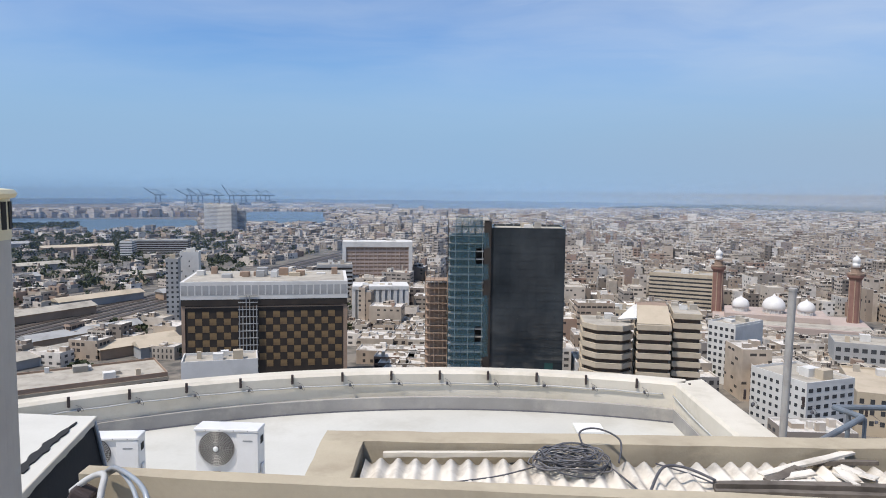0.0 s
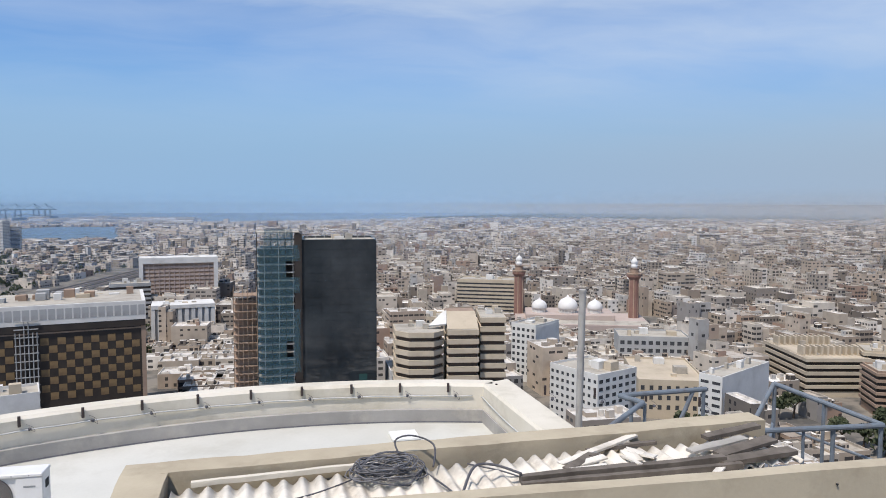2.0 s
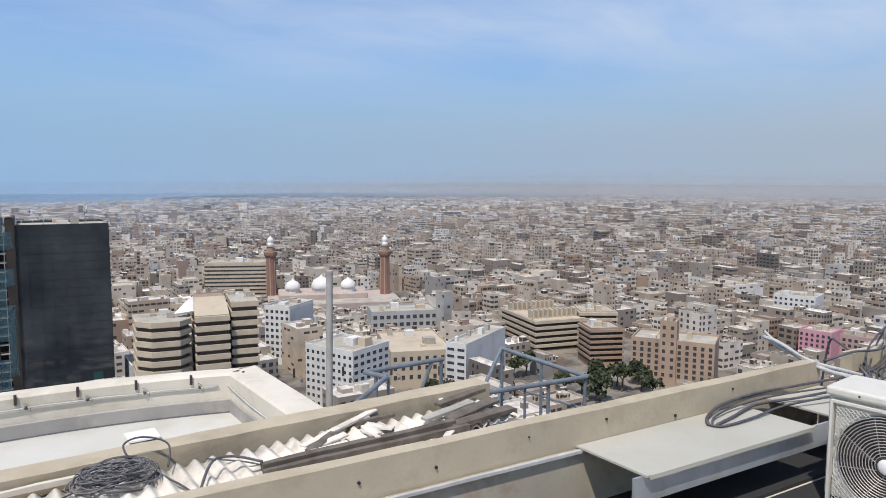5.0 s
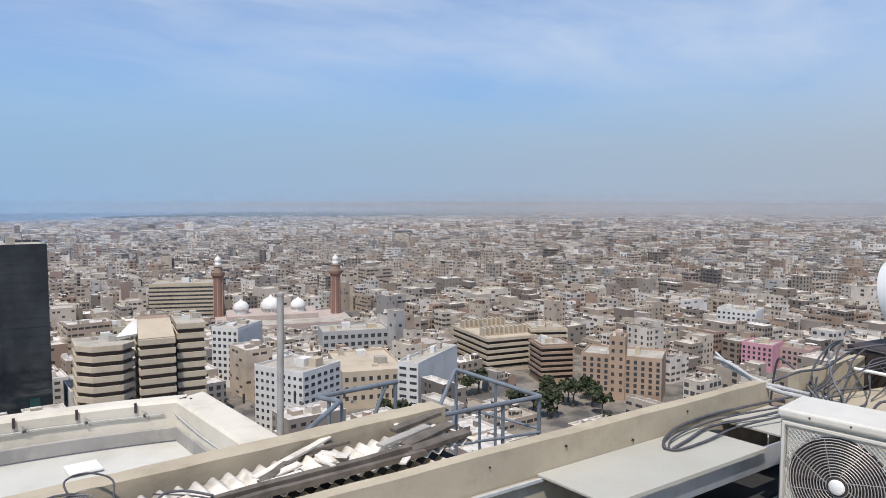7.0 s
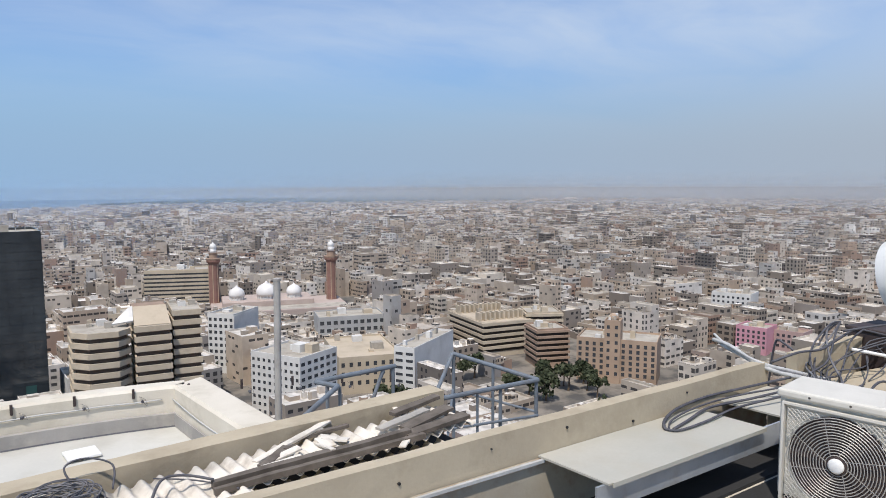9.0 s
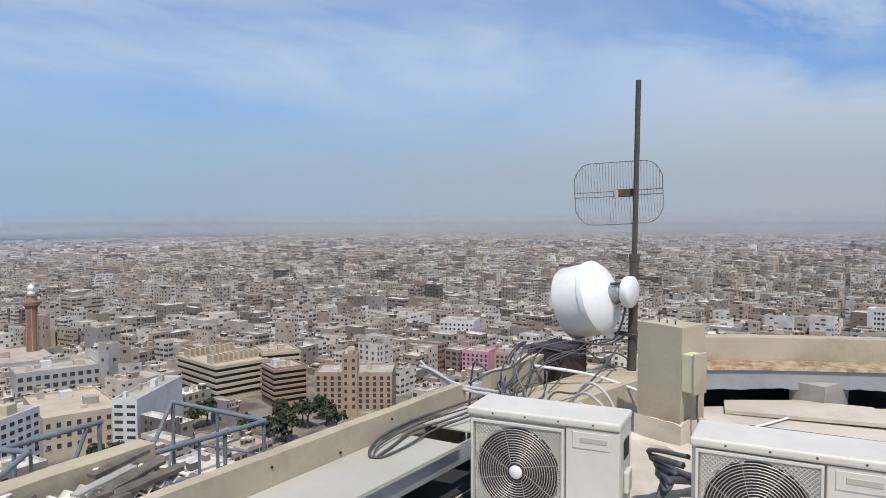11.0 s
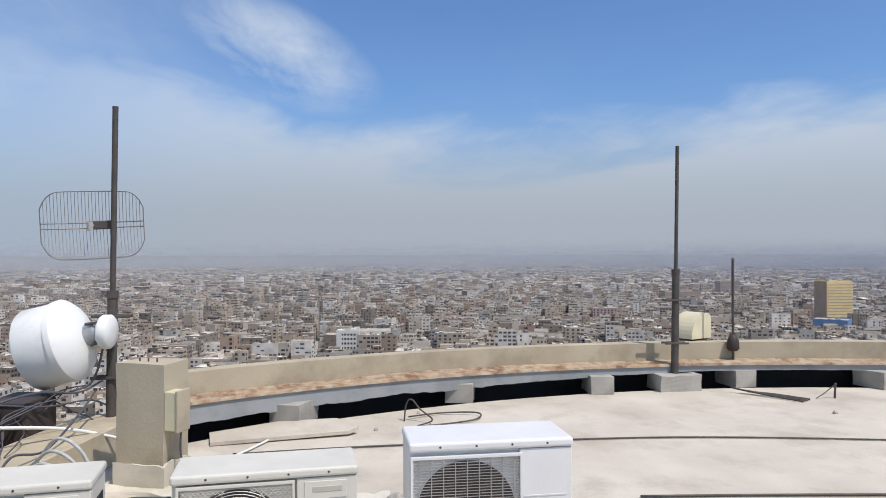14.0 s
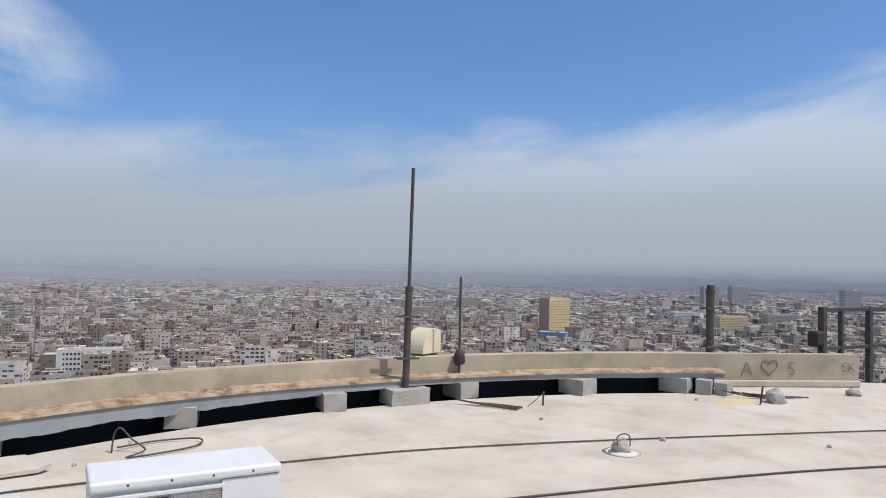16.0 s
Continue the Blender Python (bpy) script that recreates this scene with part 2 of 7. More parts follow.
def tube(bm, pts, r, n=6):
    """A bent round cable through points."""
    pts = [Vector(p) for p in pts]
    last = None
    s = None
    for i, p in enumerate(pts):
        d = (pts[min(i + 1, len(pts) - 1)] - pts[max(i - 1, 0)]).normalized()
        s = d.orthogonal().normalized() if s is None else (s - d * s.dot(d)).normalized()
        t = d.cross(s)
        ring = [bm.verts.new(p + r * (math.cos(2 * math.pi * k / n) * s + math.sin(2 * math.pi * k / n) * t)) for k in range(n)]
        if last:
            for k in range(n):
                bm.faces.new((last[k], last[(k + 1) % n], ring[(k + 1) % n], ring[k]))
        else:
            bm.faces.new(ring[::-1])
        last = ring
    bm.faces.new(last)


def smooth_path(pts, steps=6):
    """Catmull-Rom through pts."""
    pts = [Vector(p) for p in pts]
    out = []
    for i in range(len(pts) - 1):
        p0, p1, p2, p3 = pts[max(i - 1, 0)], pts[i], pts[i + 1], pts[min(i + 2, len(pts) - 1)]
        for k in range(steps):
            u = k / steps
            out.append(0.5 * ((2 * p1) + (p2 - p0) * u + (2 * p0 - 5 * p1 + 4 * p2 - p3) * u * u + (3 * p1 - p0 - 3 * p2 + p3) * u ** 3))
    out.append(pts[-1])
    return out


def lathe(bm, profile, n=32, axis=None):
    """Spin (radius, height) pairs about z; axis: a matrix applied afterwards."""
    rings = []
    for r, h in profile:
        rings.append([bm.verts.new((r * math.cos(2 * math.pi * i / n), r * math.sin(2 * math.pi * i / n), h)) for i in range(n)])
    for a, b in zip(rings, rings[1:]):
        for i in range(n):
            bm.faces.new((a[i], a[(i + 1) % n], b[(i + 1) % n], b[i]))
    bm.faces.new(rings[0][::-1])
    bm.faces.new(rings[-1])
    if axis is not None:
        bmesh.ops.transform(bm, matrix=axis, verts=bm.verts)


def mesh_of(name, bm, material, smooth=False):
    me = bpy.data.meshes.new(name)
    bmesh.ops.recalc_face_normals(bm, faces=bm.faces)
    bm.to_mesh(me)
    bm.free()
    for m in (material if isinstance(material, (list, tuple)) else [material]):
        me.materials.append(m)
    if smooth:
        me.polygons.foreach_set("use_smooth", [True] * len(me.polygons))
    return me


def part(name, bm, material, parent=None, label="", smooth=False):
    ob = new(name, bm if isinstance(bm, bpy.types.Mesh) else mesh_of(name, bm, material, smooth))
    ob.parent = parent
    if label:
        ob["label"] = label
    return ob


def thing(name, label, category, m=None, group="", kind=""):
    ob = new(name)
    ob.empty_display_size = 0.1
    if m is not None:
        ob.matrix_world = m
    return tagged(ob, label, category, group, kind)


def single(name, bm, material, label, category="", group="", kind="", smooth=False):
    return tagged(part(name, bm, material, None, "", smooth), label, category, group, kind)


# ---------------------------------------------------------------- the roof of the tower block
def arc(cx, cy, r, a0, a1, n):
    return [(cx + r * math.sin(a0 + (a1 - a0) * i / n), cy + r * math.cos(a0 + (a1 - a0) * i / n)) for i in range(n + 1)]


def sweep(plan_fn, a0, a1, n, profile, closed=True):
    """A wall along an arc: profile of (radius, z) pairs; plan_fn(radius, angle) gives x, y."""
    bm = bmesh.new()
    rows = []
    for i in range(n + 1):
        a = a0 + (a1 - a0) * i / n
        rows.append([bm.verts.new((*plan_fn(r, a), z)) for r, z in profile])
    m = len(profile)
    for p, q in zip(rows, rows[1:]):
        for k in range(m if closed else m - 1):
            bm.faces.new((p[k], p[(k + 1) % m], q[(k + 1) % m], q[k]))
    if closed:
        bm.faces.new(rows[0][::-1])
        bm.faces.new(rows[-1])
    return bm


RC = (-1.15, -4.3)                                  # centre of the round upper roof


def ring(r, a):
    return RC[0] + r * math.sin(a), RC[1] + r * math.cos(a)


# screed slab: a round sheet cut off on the inner side by the beam line
bm = bmesh.new()
edge = [ring(9.98, radians(a)) for a in range(52, 236, 4)]
outline = [(-8.5, 1.78), (6.35, 1.78)] + edge + [(-8.5, -9.0)]
top = [bm.verts.new((x, y, 0.0)) for x, y in outline]
bot = [bm.verts.new((x, y, -0.22)) for x, y in outline]
bm.faces.new(top)
bm.faces.new(bot[::-1])
for i in range(len(top)):
    j = (i + 1) % len(top)
    bm.faces.new((top[i], bot[i], bot[j], top[j]))
single("roof_floor", bm, M_slab, "pale dusty cement screed on the round upper roof", "floor", kind="structure")

# corner of floor between the round roof and the end wall
bm = bmesh.new()
edge = [ring(9.985, radians(a)) for a in range(119, 152, 4)] + [(6.4, -13.4), (7.5, -11.9), (8.78, -9.35), (8.6, -9.0)]
top = [bm.verts.new((x, y, -0.003)) for x, y in edge]
bot = [bm.verts.new((x, y, -0.20)) for x, y in edge]
bm.faces.new(top)
bm.faces.new(bot[::-1])
for i in range(len(top)):
    j = (i + 1) % len(top)
    bm.faces.new((top[i], bot[i], bot[j], top[j]))
bmesh.ops.recalc_face_normals(bm, faces=bm.faces)
single("roof_floor_corner", bm, M_slab, "pale dusty screed in front of the end wall", "floor", kind="structure")

# drum of the tower below, down to the street
bm = sweep(ring, radians(57), radians(250), 60, [(9.6, -0.23), (10.7, -0.23), (10.7, -95), (9.6, -95)])
single("tower_wall", bm, M_cream, "cream painted outer wall of the round tower", "wall", kind="structure")
# dirty gutter floor; its black also paints the shade under the ring
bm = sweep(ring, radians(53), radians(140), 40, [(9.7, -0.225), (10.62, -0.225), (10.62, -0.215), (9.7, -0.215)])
single("gutter_floor", bm, M_dark, "dirty gutter coloured black for the shade under the parapet ring", "gutter", kind="structure")
A0, A1 = radians(57), radians(117.5)


def settle(bm):
    """The ring of the parapet has sunk a few centimetres on its far side."""
    for v in bm.verts:
        if v.co.z > 0.24:
            a_ = math.degrees(math.atan2(v.co.x - RC[0], v.co.y - RC[1]))
            k_ = max(0.0, min(1.0, (a_ - 62) / 26))
            v.co.z -= (0.018 + 0.042 * k_) * min(1.0, (v.co.z - 0.24) / 0.06)
    return bm


parapet = tagged(part("parapet_ring", settle(sweep(ring, A0, A1, 72, [(10.26, 0.21), (10.44, 0.21), (10.44, 0.575), (10.26, 0.575)])), M_cream),
                 "low cream painted curved parapet with dirty streaks", "parapet", kind="structure")
bm = sweep(ring, A0, A1, 220, [(10.04, 0.20), (10.12, 0.20), (10.12, 0.325), (10.04, 0.325)])
for v in bm.verts:
    if v.co.z < 0.25:
        a_ = math.degrees(math.atan2(v.co.x - RC[0], v.co.y - RC[1]))
        sag = max(0.0, min(1.0, (92 - a_) / 14))
        v.co.z -= 0.055 * sag + 0.018 * (noise.noise(v.co * 3.1) + 0.6 * noise.noise(v.co * 11)) * (0.3 + sag)
part("fascia", settle(bm), M_fascia, parapet, "grey bare fascia with a ragged lower edge")
bm = sweep(ring, A0, A1, 160, [(10.02, 0.327), (10.258, 0.327), (10.258, 0.372), (10.03, 0.35)])
for v in bm.verts:
    k = noise.noise(v.co * 2.2) + 0.6 * noise.noise(v.co * 9)
    if v.co.z > 0.33:
        v.co.z += 0.012 * k
part("ledge", settle(bm), M_rust, parapet, "ledge with peeling rusty coating")
# soffit and added lining, near-black to paint the shade of the gap
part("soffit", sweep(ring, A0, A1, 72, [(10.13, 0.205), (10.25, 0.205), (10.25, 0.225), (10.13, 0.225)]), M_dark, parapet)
part("inner_lining", sweep(ring, A0, A1, 72, [(10.40, -0.21), (10.45, -0.21), (10.45, 0.205), (10.40, 0.205)]), M_dark, parapet, "added black lining for the shade in the gap")
part("outer_skirt", sweep(ring, A0, A1, 72, [(10.46, -0.22), (10.60, -0.22), (10.60, 0.50), (10.46, 0.50)]), M_cream, parapet)

# terrace one storey lower, with its own curved parapet
TZ = -2.62
TC = (1.2, 1.2)


def tring(r, a):
    return TC[0] + r * math.sin(a), TC[1] + r * math.cos(a)


TA0, TA1 = radians(-66), radians(19.0)
bm = bmesh.new()
outline = [tring(12.3, TA0 + (TA1 - TA0) * i / 40) for i in range(41)] + [(5.2, 11.8), (5.3, 2.6), (-10.5, 2.6)]
top = [bm.verts.new((x, y, TZ)) for x, y in outline]
bot = [bm.verts.new((x, y, TZ - 0.3)) for x, y in outline]
bm.faces.new(top)
bm.faces.new(bot[::-1])
for i in range(len(top)):
    j = (i + 1) % len(top)
    bm.faces.new((top[i], bot[i], bot[j], top[j]))
single("terrace_floor", bm, M_roofwhite, "white coated terrace floor with faint dirt", "floor", kind="structure")
tp = tagged(part("terrace_parapet", sweep(tring, TA0, TA1, 60, [(11.78, TZ), (11.74, -1.95), (11.80, -1.90), (12.06, -1.90), (12.12, -1.96), (12.12, TZ - 8)]), M_ivory),
            "ivory painted curved terrace parapet, weathered", "parapet", kind="structure")
part("skirting", sweep(tring, TA0, TA1, 60, [(11.70, TZ + 0.003), (11.775, TZ + 0.003), (11.775, TZ + 0.245), (11.70, TZ + 0.235)]), M_skirt, tp, "grey waterproofed skirting")
part("floor_joint", sweep(tring, TA0, TA1, 60, [(11.67, TZ + 0.004), (11.699, TZ + 0.004), (11.699, TZ + 0.02), (11.69, TZ + 0.02)]), M_cable, tp, "black wet joint along the floor")

bm = bmesh.new()
rows = [[(4.86, 12.55), (4.90, 12.4), (5.42, 12.62), (5.50, 12.75)], [(4.97, 2.6), (5.01, 2.6), (5.46, 2.6), (5.52, 2.6)]]
prof = [[bm.verts.new((*p, z)) for p, z in zip((r[0], r[0], r[1], r[2], r[3], r[3]), (TZ, -1.95, -1.90, -1.90, -1.95, TZ - 8))] for r in rows]
for k in range(6):
    bm.faces.new((prof[0][k], prof[0][(k + 1) % 6], prof[1][(k + 1) % 6], prof[1][k]))
bm.faces.new(prof[0])
bm.faces.new(prof[1][::-1])
single("terrace_side_wall", bm, M_ivory, "thick ivory painted side parapet of the terrace", "parapet", kind="structure")
bm = bmesh.new()
box(bm, 4.83, 4.865, 2.6, 12.5, TZ + 0.004, TZ + 0.24)
single("terrace_side_skirting", bm, M_skirt, "grey waterproofed skirting along the terrace wall", "skirting", kind="structure")


# ---------------------------------------------------------------- the city
GZ = -95.0                                          # street level
EYE = (0.9, 0.0)


def at(az, d):
    """Plan place by bearing (degrees clockwise from +y) and distance from the roof."""
    return EYE[0] + d * math.sin(radians(az)), EYE[1] + d * math.cos(radians(az))


m_ground, nd = mat("dusty_ground")
co = nd.n("ShaderNodeTexCoord").outputs["Object"]
g1, g2 = nd.noise(co, 0.006, 5), nd.noise(co, 0.09, 5)
col = nd.mix(nd.ramp(g1, [(0.35, (0, 0, 0)), (0.65, (1, 1, 1))]), (0.24, 0.21, 0.17, 1), (0.14, 0.13, 0.11, 1))
col = nd.mix(nd.ramp(g2, [(0.42, (0, 0, 0)), (0.62, (1, 1, 1))]), col, (0.085, 0.08, 0.072, 1))
finish(nd, col, 0.95, g2, 0.2, 0.2)
M_ground = m_ground

m_water, nd = mat("harbour_water")
co = nd.n("ShaderNodeTexCoord").outputs["Object"]
finish(nd, nd.mix(nd.noise(co, 0.004, 4), (0.05, 0.09, 0.125, 1), (0.07, 0.115, 0.145, 1)), 0.35, nd.noise(co, 0.15, 4), 0.25, 0.4)
M_water = m_water


def city_wall(name, stops, win=(0.025, 0.025, 0.028), bay=3.4, storey=3.3, fill=0.56, single_house=False, painted=True):
    """Plastered walls, each house in a tint of its own, with window openings laid out in metres along the wall."""
    m, nd = mat(name)
    uv = nd.n("ShaderNodeUVMap").outputs[0]
    s = nd.n("ShaderNodeSeparateXYZ", {0: uv})
    isl = nd.n("ShaderNodeObjectInfo").outputs["Random"] if single_house else nd.n("ShaderNodeNewGeometry").outputs["Random Per Island"]
    base = nd.ramp(isl, stops)
    co = nd.n("ShaderNodeTexCoord").outputs["Object"]
    base = nd.mix(nd.math("MULTIPLY", nd.ramp(nd.noise(co, 0.12, 5), [(0.4, (0, 0, 0)), (0.7, (1, 1, 1))]), 0.45), base, (0.20, 0.175, 0.14, 1))
    if not painted:
        finish(nd, base, 0.88, spec=0.25)
        return m
    u = nd.math("ADD", nd.math("DIVIDE", s.outputs[0], nd.math("ADD", bay * 0.75, nd.math("MULTIPLY", nd.math("FRACT", nd.math("MULTIPLY", isl, 53.0)), bay * 0.8))), nd.math("MULTIPLY", isl, 7.3))
    v = nd.math("DIVIDE", s.outputs[1], storey)
    fu, fv = nd.math("FRACT", u), nd.math("FRACT", v)
    inu = nd.math("LESS_THAN", nd.math("ABSOLUTE", nd.math("SUBTRACT", fu, 0.5)), nd.math("MULTIPLY", nd.math("ADD", 0.62, nd.math("MULTIPLY", nd.math("FRACT", nd.math("MULTIPLY", isl, 71.0)), 1.0)), fill / 2))
    inv = nd.math("LESS_THAN", nd.math("ABSOLUTE", nd.math("SUBTRACT", fv, 0.55)), nd.math("ADD", 0.17, nd.math("MULTIPLY", nd.math("FRACT", nd.math("MULTIPLY", isl, 29.0)), 0.14)))
    cell = nd.n("ShaderNodeTexWhiteNoise", {"Vector": nd.n("ShaderNodeCombineXYZ", {0: nd.math("FLOOR", u), 1: nd.math("FLOOR", v), 2: nd.math("MULTIPLY", isl, 91.0)}).outputs[0]}).outputs[0]
    there = nd.math("GREATER_THAN", cell, nd.math("ADD", 0.10, nd.math("MULTIPLY", nd.math("FRACT", nd.math("MULTIPLY", isl, 37.0)), 0.65)))
    mask = nd.math("MULTIPLY", nd.math("MULTIPLY", inu, inv), there)
    col = nd.mix(nd.math("MULTIPLY", mask, 0.9), base, rgb(win))
    finish(nd, col, 0.88, spec=0.25)
    return m


TINTS = [(0.0, (0.37, 0.30, 0.23)), (0.12, (0.62, 0.55, 0.46)), (0.24, (0.19, 0.155, 0.125)), (0.36, (0.77, 0.71, 0.63)), (0.48, (0.41, 0.325, 0.245)),
         (0.60, (0.12, 0.105, 0.095)), (0.72, (0.54, 0.45, 0.35)), (0.82, (0.31, 0.205, 0.15)), (0.90, (0.28, 0.275, 0.265)), (1.0, (0.80, 0.755, 0.69))]
M_city = city_wall("city_plaster", TINTS)
M_house = city_wall("house_plaster", TINTS, single_house=True)
M_houseplain = city_wall("plain_house_plaster", TINTS, single_house=True, painted=False)
m_roof, nd = mat("city_roof")
isl = nd.n("ShaderNodeNewGeometry").outputs["Random Per Island"]
co = nd.n("ShaderNodeTexCoord").outputs["Object"]
col = nd.ramp(isl, [(0.0, (0.40, 0.355, 0.29)), (0.25, (0.64, 0.59, 0.51)), (0.45, (0.20, 0.175, 0.14)), (0.65, (0.80, 0.76, 0.695)), (0.8, (0.28, 0.23, 0.18)), (1.0, (0.56, 0.505, 0.425))])
col = nd.mix(nd.math("MULTIPLY", nd.ramp(nd.noise(co, 0.35, 5), [(0.42, (0, 0, 0)), (0.66, (1, 1, 1))]), 0.5), col, (0.20, 0.18, 0.155, 1))
finish(nd, col, 0.92, spec=0.2)
M_roof = m_roof


class Blocks:
    """Collects many plain houses into one mesh: walls with metre coordinates, roofs with a rim."""

    def __init__(self):
        self.v, self.f, self.uv, self.mi = [], [], [], []

    def house(self, x, y, wx, wy, h, rot, z=GZ, rim=True):
        c, s = math.cos(rot), math.sin(rot)
        b = len(self.v)
        hx, hy = wx / 2, wy / 2
        cor = ((-hx, -hy), (hx, -hy), (hx, hy), (-hx, hy))
        pl = [(x + a * c - d * s, y + a * s + d * c) for a, d in cor]
        self.v += [(*p, z) for p in pl] + [(*p, z + h) for p in pl]
        ln = (wx, wy, wx, wy)
        for k in range(4):
            j = (k + 1) % 4
            self.f.append((b + k, b + j, b + 4 + j, b + 4 + k))
            self.uv += [(0, 0), (ln[k], 0), (ln[k], h), (0, h)]
            self.mi.append(0)
        if rim:
            r = 0.35
            inn = [(x + a * c - d * s, y + a * s + d * c) for a, d in ((-hx + r, -hy + r), (hx - r, -hy + r), (hx - r, hy - r), (-hx + r, hy - r))]
            self.v += [(*p, z + h) for p in inn] + [(*p, z + h - 0.9) for p in inn]
            for k in range(4):
                j = (k + 1) % 4
                self.f.append((b + 4 + k, b + 4 + j, b + 8 + j, b + 8 + k))
                self.f.append((b + 8 + k, b + 8 + j, b + 12 + j, b + 12 + k))
                self.uv += [(0, 0)] * 8
                self.mi += [1, 1]
            self.f.append((b + 12, b + 13, b + 14, b + 15))
        else:
            self.f.append((b + 4, b + 5, b + 6, b + 7))
        self.uv += [(0, 0)] * 4
        self.mi.append(1)

    def mesh(self, name, mats):
        me = bpy.data.meshes.new(name)
        me.from_pydata(self.v, [], self.f)
        lay = me.uv_layers.new(name="UVMap")
        lay.data.foreach_set("uv", np.array(self.uv, dtype=np.float32).ravel())
        me.polygons.foreach_set("material_index", np.array(self.mi, dtype=np.int32))
        for m in mats:
            me.materials.append(m)
        return me


# ground and water
bm = bmesh.new()
bmesh.ops.create_circle(bm, cap_ends=True, radius=4950, segments=96)
bmesh.ops.translate(bm, verts=bm.verts, vec=(0, 0, GZ))
single("ground", bm, M_ground, "dusty city ground reaching the horizon", "ground", kind="structure")


def sheet(name, pts, z, material, label, cat):
    bm = bmesh.new()
    bm.faces.new([bm.verts.new((*at(a, d), z)) for a, d in pts])
    return single(name, bm, material, label, cat, kind="structure")


WATER = [
    [(-75, 3650), (-40, 3600), (-25, 3700), (-22, 4000), (-9, 3900), (-6, 3000), (4, 3000), (12.3, 3220), (13, 3900), (18, 4400), (24, 4930), (5, 4940), (-20, 4940), (-45, 4940), (-75, 4940)],
    [(-17.3, 1740), (-13.0, 1700), (-10.4, 1760), (-9.8, 2150), (-10.2, 2560), (-14.0, 2640), (-17.0, 2500)],
    [(-40, 1560), (-31, 1530), (-24, 1560), (-20.0, 1620), (-19.4, 1800), (-20.2, 2020), (-25, 2100), (-32, 2190), (-40, 2200)],
    [(-40, 2650), (-30, 2620), (-23, 2700), (-20, 2850), (-24, 3050), (-32, 3100), (-40, 3100)],
]
for pts in WATER:
    sheet("water", pts, GZ + 0.6, M_water, "blue harbour water under haze", "water")


def wet(az, d):
    if d > 2900 + 25 * max(0, az) and az < 12.5 and not (-24 < az < -6 and d < 3600):
        return True
    if -17.5 < az < -9.8 and 1720 < d < 2650:
        return True
    return az < -19.5 and (1560 < d < 2200 or d > 3600)


# bearings, distances and radii kept free for the landmarks that are built singly
KEEP = [(-17.5, 365, 45), (-11.5, 365, 40), (-18.4, 278, 22), (6.5, 325, 42), (1.0, 315, 20), (15.8, 300, 38), (28.5, 300, 34), (-6.0, 690, 45), (-5.4, 520, 30), (-17.6, 1480, 60),
        (-22.0, 1010, 70), (-20.2, 540, 26), (26.3, 560, 70), (18.1, 605, 45), (52.9, 356, 38), (44.5, 415, 48), (38.0, 335, 32), (22.0, 400, 25), (62.8, 418, 27),
        (53.5, 1090, 60), (94.0, 660, 45), (128.5, 1040, 50), (127.5, 930, 40), (32.8, 348, 36), (47.9, 378, 24), (65.2, 440, 20), (48.5, 322, 30), (34.4, 294, 14), (51.0, 330, 16)]
KEEPXY = [(*at(a, d), r) for a, d, r in KEEP]
rng = random.Random(7)


def free(x, y, pad):
    return all((x - kx) ** 2 + (y - ky) ** 2 > (0.78 * r + pad) ** 2 for kx, ky, r in KEEPXY)


RAIL_A, RAIL_B = Vector(at(-34, 500)), Vector(at(-9, 960))


def on_rail(x, y):
    u = (RAIL_B - RAIL_A).normalized()
    p = Vector((x, y)) - RAIL_A
    return abs(p.x * u.y - p.y * u.x) < 42 and -200 < p.dot(u) < 760


def angle_of(x, y):
    k = noise.noise(Vector((x / 900, y / 900, 3.3)))
    return radians(-14 + 34 * k)


